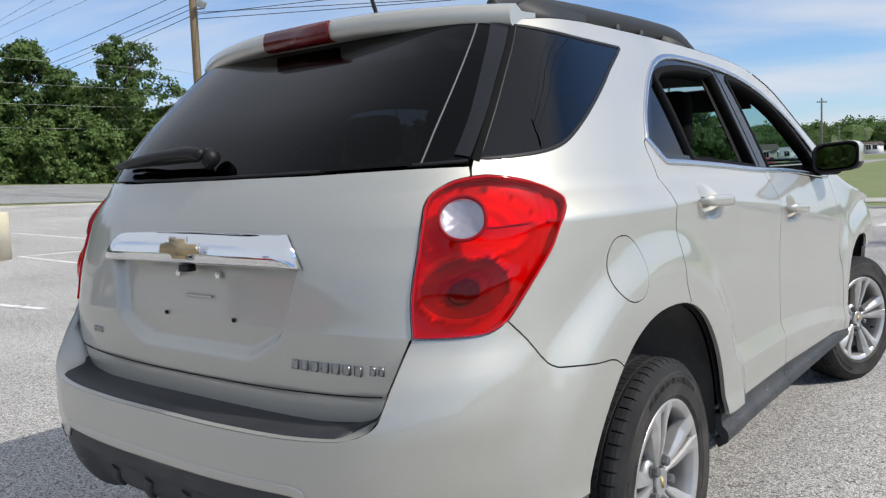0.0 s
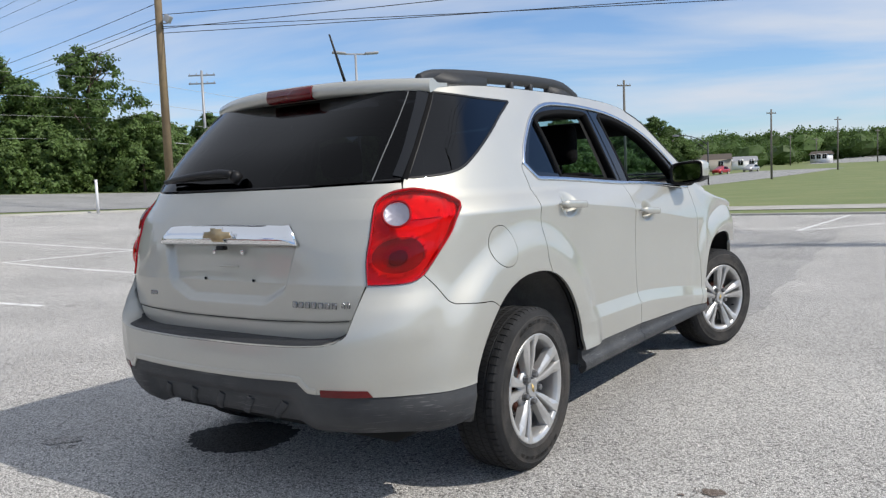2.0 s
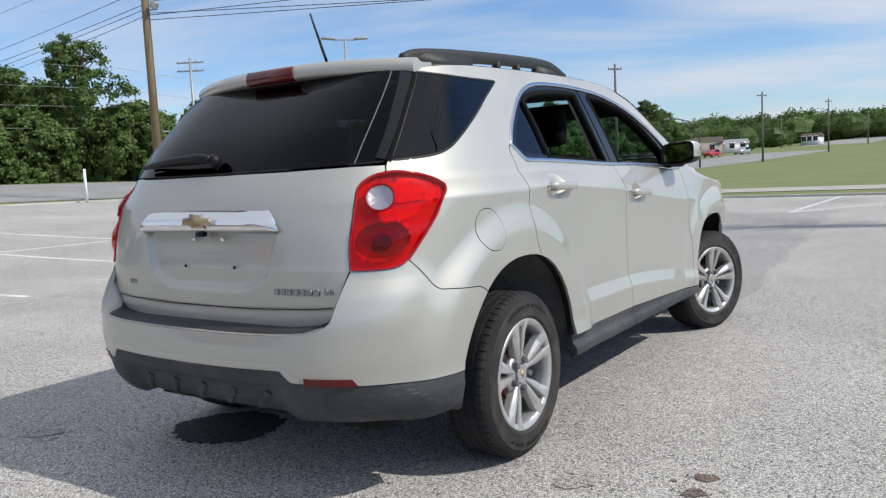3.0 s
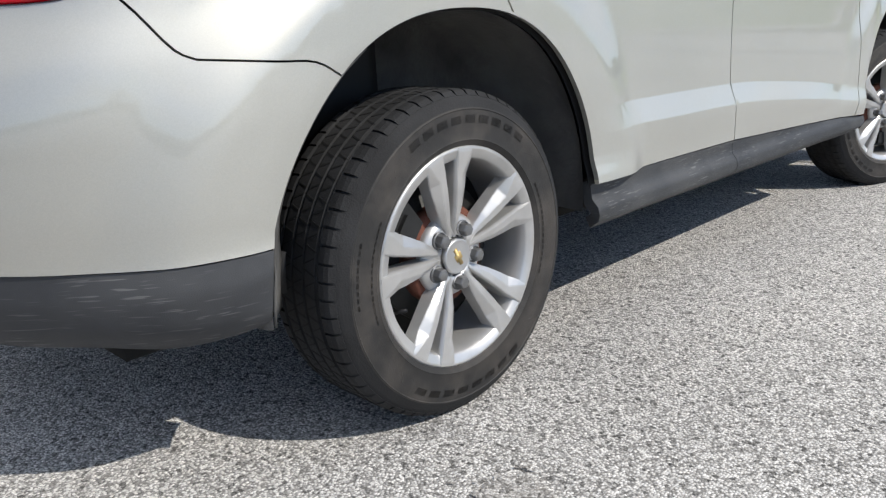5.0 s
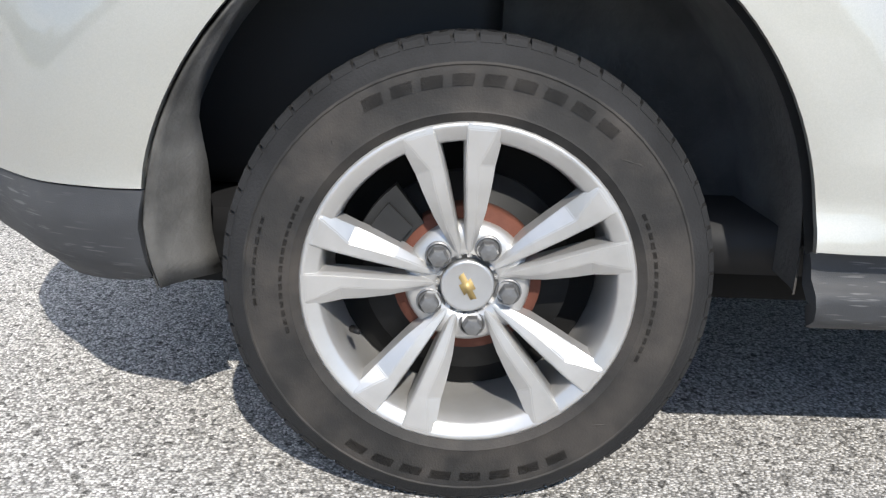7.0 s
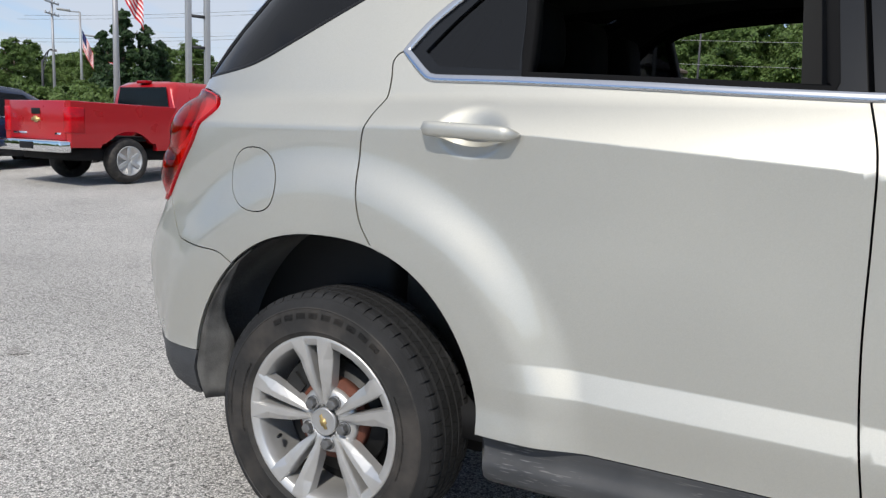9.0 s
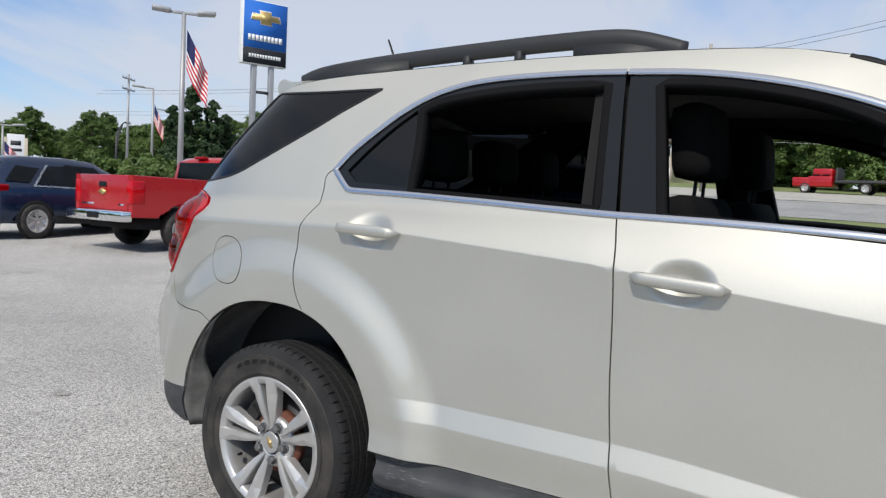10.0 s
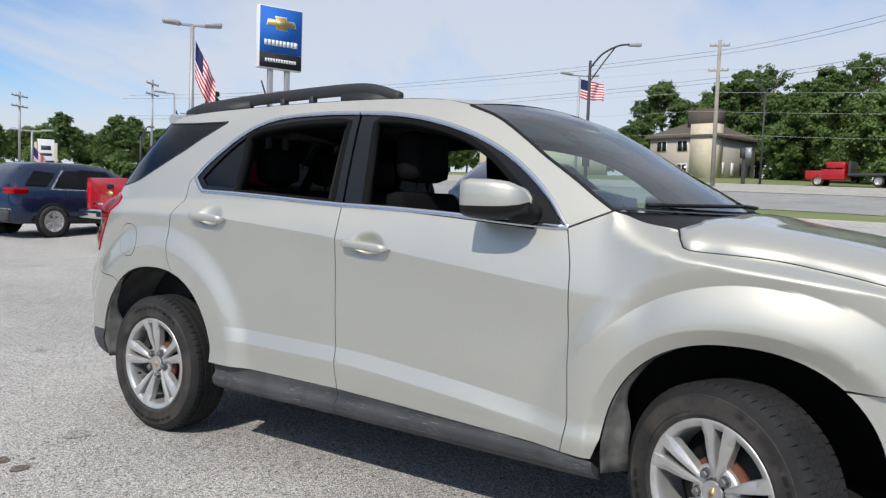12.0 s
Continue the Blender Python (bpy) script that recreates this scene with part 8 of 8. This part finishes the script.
def blue_suv(x, y, turn):
    z = land(x, y)
    m = Matrix.Translation((x, y, z)) @ Matrix.Rotation(turn, 4, "Z")
    root = thing("suv", "dark blue compact SUV parked beyond the pickup", "car", Matrix.Translation((x, y, z)))
    def sec(y_, w, belt, roof_w, roof_z, low=0.30):
        return (y_, [(w * 0.90, low), (w, low + 0.14), (w * 1.0, 0.70), (w * 0.985, belt - 0.06), (w * 0.955, belt), (roof_w + 0.06, roof_z - 0.14), (roof_w - 0.02, roof_z - 0.03), (roof_w * 0.55, roof_z)])
    secs = [sec(-0.90, 0.72, 0.98, 0.60, 1.02, 0.42), sec(-0.86, 0.86, 1.02, 0.62, 1.08, 0.36), sec(-0.70, 0.90, 1.05, 0.60, 1.36), sec(-0.45, 0.92, 1.05, 0.60, 1.60), sec(-0.1, 0.92, 1.05, 0.60, 1.66),
            sec(0.9, 0.92, 1.03, 0.60, 1.68), sec(1.5, 0.92, 1.02, 0.60, 1.64), sec(2.0, 0.92, 1.01, 0.66, 1.40), sec(2.45, 0.92, 1.0, 0.74, 1.10), sec(3.2, 0.90, 0.95, 0.72, 1.0), sec(3.65, 0.80, 0.85, 0.6, 0.9), sec(3.75, 0.66, 0.75, 0.5, 0.8, 0.36)]
    body_ = loft_body(secs, m, BLUE_PAINT, root)
    for sg in (1, -1):
        def P(q, b, t, zz):
            return (sg * (b + (t - b) * (zz - 1.05) / 0.55 + 0.012), q, zz)
        for pts, nm in (([P(0.06, 0.885, 0.655, 1.11), P(0.80, 0.885, 0.655, 1.09), P(0.74, 0.885, 0.655, 1.49), P(0.40, 0.885, 0.655, 1.48), P(0.22, 0.885, 0.655, 1.36)], "window"),
                        ([P(-0.62, 0.885, 0.655, 1.15), P(-0.12, 0.885, 0.655, 1.12), P(0.16, 0.885, 0.655, 1.42), P(-0.34, 0.885, 0.655, 1.46)], "window"),
                        ([P(0.78, 0.885, 0.655, 1.08), P(1.95, 0.885, 0.68, 1.06), P(1.45, 0.885, 0.655, 1.50), P(0.74, 0.885, 0.655, 1.53)], "window")):
            quad_plate(pts, m, WINDOW_DARK, body_, nm)
        quad_plate([P(-0.06, 0.885, 0.655, 1.06), P(0.0, 0.885, 0.655, 1.06), P(0.36, 0.885, 0.655, 1.50), P(0.31, 0.885, 0.655, 1.50)], m, CHROME, body_, "window_trim")
        quad_plate([P(-0.05, 0.885, 0.655, 1.05), P(1.98, 0.885, 0.655, 1.03), P(1.98, 0.885, 0.655, 1.055), P(-0.05, 0.885, 0.655, 1.075)], m, CHROME, body_, "window_trim")
        quad_plate([(sg * 0.925, -0.45, 0.30), (sg * 0.925, 3.3, 0.30), (sg * 0.935, 3.3, 0.46), (sg * 0.935, -0.45, 0.46)], m, CLAD, body_, "sill")
        bm = bmesh.new()
        add_box(bm, min(sg * 0.5, sg * 0.90), max(sg * 0.5, sg * 0.90), -0.905, -0.55, 0.93, 1.07, 0.03, m)
        part("tail_light", bm, DEEP_RED, body_, "red tail lamp")
        for q in (0.0, 2.72):
            # black disc in place of the arch's shaded hollow; the body is not cut
            bm = bmesh.new()
            add_lathe(bm, [(0.41, 0.0), (0.41, 0.02), (0.36, 0.022)], m @ Matrix.Translation((sg * 0.905, q, 0.36)) @ Vector((sg, 0, 0)).to_track_quat("Z", "Y").to_matrix().to_4x4(), 28)
            part("wheel_arch", bm, GAP, body_)
            plain_wheel(0.355, 0.22, root, m @ Matrix.Translation((sg * 0.855, q, 0.355)) @ Matrix.Rotation(0 if sg > 0 else math.pi, 4, "Z"))
    quad_plate([(-0.60, -0.845, 1.10), (0.60, -0.845, 1.10), (0.56, -0.52, 1.52), (-0.56, -0.52, 1.52)], m, WINDOW_DARK, body_, "rear_window", 0.03)
    bm = bmesh.new()
    add_box(bm, -0.74, 0.74, -0.95, -0.80, 0.34, 0.58, 0.05, m)
    part("rear_bumper", bm, CLAD, body_)
    quad_plate([(-0.86, -0.92, 0.60), (0.86, -0.92, 0.60), (0.86, -0.92, 0.63), (-0.86, -0.92, 0.63)], m, CHROME, body_, "bumper_trim")
    quad_plate([(0.9, 2.05, 1.02), (1.08, 2.05, 1.02), (1.08, 2.05, 1.20), (0.9, 2.05, 1.20)], m, BLUE_PAINT, body_, "door_mirror", 0.1)
    return root


def pickup(x, y, turn):
    z = land(x, y)
    m = Matrix.Translation((x, y, z)) @ Matrix.Rotation(turn, 4, "Z") @ Matrix.Scale(0.957, 4)
    root = thing("pickup_truck", "bright red pickup truck with a chrome rear bumper", "truck", Matrix.Translation((x, y, z)))
    # y = 0 at the rear axle
    outline = [(-1.12, 0.62), (-0.56, 0.62), (-0.56, 0.72)] + [(0.55 * math.cos(a), 0.42 + 0.52 * math.sin(a)) for a in [math.pi * (1 - 0.18 - 0.64 * k / 10) for k in range(11)]] + \
              [(0.56, 0.72), (0.56, 0.58), (0.98, 0.58), (0.98, 1.38), (-1.12, 1.40)]
    for sg in (1, -1):
        fr = Matrix(((0, 0, 1, 0), (1, 0, 0, 0), (0, 1, 0, 0), (0, 0, 0, 1)))
        bm = bmesh.new()
        add_prism(bm, outline, sg * 0.86 if sg > 0 else -0.99, sg * 0.99 if sg > 0 else -0.86, m @ fr, bevel=0.02)
        bmesh.ops.recalc_face_normals(bm, faces=bm.faces[:])
        bed = part("bed_side", bm, RED_PAINT, root, smooth=False)
    bm = bmesh.new()
    add_box(bm, -0.86, 0.86, -1.05, 0.96, 0.74, 0.82, 0.0, m)
    part("bed_floor", bm, GAP, bed)
    bm = bmesh.new()
    add_box(bm, -0.84, 0.84, -1.13, -1.05, 0.74, 1.40, 0.02, m)
    tg = part("tailgate", bm, RED_PAINT, root)
    bm = bmesh.new()
    add_box(bm, -0.13, 0.13, -1.145, -1.12, 1.17, 1.27, 0.015, m)
    part("handle", bm, BLACK, tg)
    bm = bmesh.new()
    add_prism(bm, [(a * 1.5, b * 1.5) for a, b in EMB], 0, 0.02, m @ pose(0, -1.13, 1.08, 90, 0, 0))
    part("emblem", bm, GOLD, tg)
    for a, b in ((-0.72, -0.30), (0.55, 0.72)):
        bm = bmesh.new()
        add_box(bm, a, b, -1.138, -1.12, 0.83, 0.865, 0.0, m)
        part("badge_bar", bm, CHROME, tg)
    bm = bmesh.new()
    add_box(bm, -0.98, 0.98, -1.32, -1.10, 0.54, 0.74, 0.035, m)
    bp = part("rear_bumper", bm, CHROME, root, "chrome rear step bumper")
    for a, b in ((-0.20, 0.20),):
        bm = bmesh.new()
        add_box(bm, a, b, -1.332, -1.28, 0.585, 0.70, 0.01, m)
        part("step_recess", bm, BLACK, bp)
    for sg in (1, -1):
        bm = bmesh.new()
        add_box(bm, min(sg * 0.80, sg * 1.0), max(sg * 0.80, sg * 1.0), -1.14, -0.86, 0.86, 1.30, 0.03, m)
        part("tail_light", bm, RED_LENS, root, "red tail lamp")
        bm = bmesh.new()
        quad_plate([(sg * 0.93, 1.16, 1.34), (sg * 0.93, 1.95, 1.34), (sg * 0.82, 1.95, 1.76), (sg * 0.82, 1.22, 1.76)], m, WINDOW_DARK, root, "side_window", 0.03)
        quad_plate([(sg * 0.93, 2.05, 1.34), (sg * 0.93, 2.95, 1.32), (sg * 0.83, 2.5, 1.74), (sg * 0.82, 2.05, 1.76)], m, WINDOW_DARK, root, "side_window", 0.03)
        for q in (0.0, 3.65):
            plain_wheel(0.40, 0.27, root, m @ Matrix.Translation((sg * 0.84, q, 0.40)) @ Matrix.Rotation(0 if sg > 0 else math.pi, 4, "Z"))
            if q:
                # uncut cab side: the hollow's shade is this black disc
                bm = bmesh.new()
                add_lathe(bm, [(0.47, 0.0), (0.47, 0.02), (0.40, 0.022)], m @ Matrix.Translation((sg * 0.975, q, 0.42)) @ Vector((sg, 0, 0)).to_track_quat("Z", "Y").to_matrix().to_4x4(), 28)
                part("wheel_arch", bm, GAP, root)
    def cs(y_, w, belt, rw, rz, low=0.5):
        return (y_, [(w * 0.94, low), (w, low + 0.15), (w, belt - 0.1), (w * 0.96, belt), (rw + 0.05, rz - 0.12), (rw - 0.04, rz - 0.02), (rw * 0.5, rz)])
    cabin = loft_body([cs(1.0, 0.97, 1.34, 0.93, 1.40), cs(1.02, 0.97, 1.34, 0.78, 1.80), cs(1.2, 0.97, 1.34, 0.78, 1.88), cs(2.2, 0.97, 1.33, 0.78, 1.90), cs(2.5, 0.97, 1.32, 0.79, 1.82), cs(3.05, 0.97, 1.28, 0.88, 1.32),
                       cs(4.4, 0.96, 1.20, 0.86, 1.24), cs(4.62, 0.86, 1.0, 0.7, 1.06)], m, RED_PAINT, root, "cab")
    quad_plate([(-0.78, 0.985, 1.40), (0.78, 0.985, 1.40), (0.70, 1.0, 1.76), (-0.70, 1.0, 1.76)], m, WINDOW_DARK, cabin, "rear_window", 0.02)
    bm = bmesh.new()
    add_box(bm, -0.16, 0.16, 0.98, 1.10, 1.83, 1.89, 0.015, m)
    part("brake_light", bm, DEEP_RED, cabin)
    bm = bmesh.new()
    add_box(bm, -0.75, 0.75, -0.95, 4.3, 0.40, 0.60, 0.0, m)
    part("chassis", bm, GAP, root)
    return root


def flatbed(x, y, turn):
    z = land(x, y)
    m = Matrix.Translation((x, y, z)) @ Matrix.Rotation(turn, 4, "Z")
    root = thing("flatbed_truck", "red cab truck with a black flat bed across the road", "truck", Matrix.Translation((x, y, z)))
    bm = bmesh.new()
    add_box(bm, -1.0, 1.0, -1.6, 2.2, 0.85, 1.05, 0.02, m)
    add_box(bm, -1.0, 1.0, 2.0, 2.15, 1.0, 2.0, 0.02, m)
    part("bed", bm, DARK_POLE, root)
    bm = bmesh.new()
    add_box(bm, -0.95, 0.95, 2.4, 4.2, 0.5, 1.35, 0.1, m)
    add_box(bm, -0.85, 0.85, 2.4, 3.9, 1.3, 1.95, 0.15, m)
    add_box(bm, -0.95, 0.95, 4.0, 5.4, 0.5, 1.25, 0.12, m)
    cab_ = part("cab", bm, RED_PAINT, root)
    for sg in (1, -1):
        quad_plate([(sg * 0.86, 2.6, 1.38), (sg * 0.86, 3.2, 1.38), (sg * 0.82, 3.15, 1.82), (sg * 0.82, 2.65, 1.82)], m, WINDOW_DARK, cab_, "side_window", 0.03)
        quad_plate([(sg * 0.86, 3.28, 1.38), (sg * 0.86, 3.85, 1.38), (sg * 0.82, 3.62, 1.82), (sg * 0.82, 3.25, 1.82)], m, WINDOW_DARK, cab_, "side_window", 0.03)
        for q in (0.0, 4.4):
            plain_wheel(0.42, 0.3, root, m @ Matrix.Translation((sg * 0.82, q, 0.42)) @ Matrix.Rotation(0 if sg > 0 else math.pi, 4, "Z"))
    return root


def far_car(x, y, turn, mat, label, big_=1.0):
    z = land(x, y)
    m = Matrix.Translation((x, y, z)) @ Matrix.Rotation(turn, 4, "Z") @ Matrix.Scale(big_, 4)
    root = thing("car", label, "car", Matrix.Translation((x, y, z)), "distant cars")
    def cs(y_, w, belt, rw, rz, low=0.25):
        return (y_, [(w * 0.92, low), (w, low + 0.2), (w * 0.97, belt), (rw, rz - 0.05), (rw * 0.6, rz)])
    b = loft_body([cs(-0.9, 0.75, 0.8, 0.6, 0.9), cs(-0.7, 0.88, 0.9, 0.62, 1.1), cs(-0.2, 0.88, 0.9, 0.6, 1.45), cs(1.2, 0.88, 0.9, 0.6, 1.48), cs(2.1, 0.88, 0.9, 0.68, 1.02), cs(3.2, 0.84, 0.8, 0.6, 0.88), cs(3.5, 0.7, 0.6, 0.5, 0.7)], m, mat, root)
    for sg in (1, -1):
        quad_plate([(sg * 0.87, -0.2, 0.95), (sg * 0.87, 1.8, 0.95), (sg * 0.67, 1.2, 1.38), (sg * 0.67, -0.05, 1.38)], m, WINDOW_DARK, b, "window", 0.03)
        for q in (0.0, 2.65):
            plain_wheel(0.33, 0.22, root, m @ Matrix.Translation((sg * 0.80, q, 0.33)) @ Matrix.Rotation(0 if sg > 0 else math.pi, 4, "Z"))
    return root


pickup(-6.97, -10.81, radians(85.2))
blue_suv(-6.16, -14.44, radians(93))
fx, fy = polar(3.3, 3.1, -95.2, 70)
flatbed(fx, fy, radians(172))
fx, fy = polar(3.4, 3.5, -101.7, 96)
far_car(fx, fy, radians(60), WHITE_PAINT, "white car parked before the trees")
fx, fy = polar(2.5, -3.0, -13.3, 170)
far_car(fx, fy, radians(170), ALLOY, "silver car far along the road")
fx, fy = polar(2.5, -3.0, -15.2, 160)
far_car(fx, fy, radians(170), RED_PAINT, "red car far along the road")
far_car(-14.2, -6.6, radians(75), BLUE_PAINT, "dark blue vehicle parked beyond the silver car", 1.28)
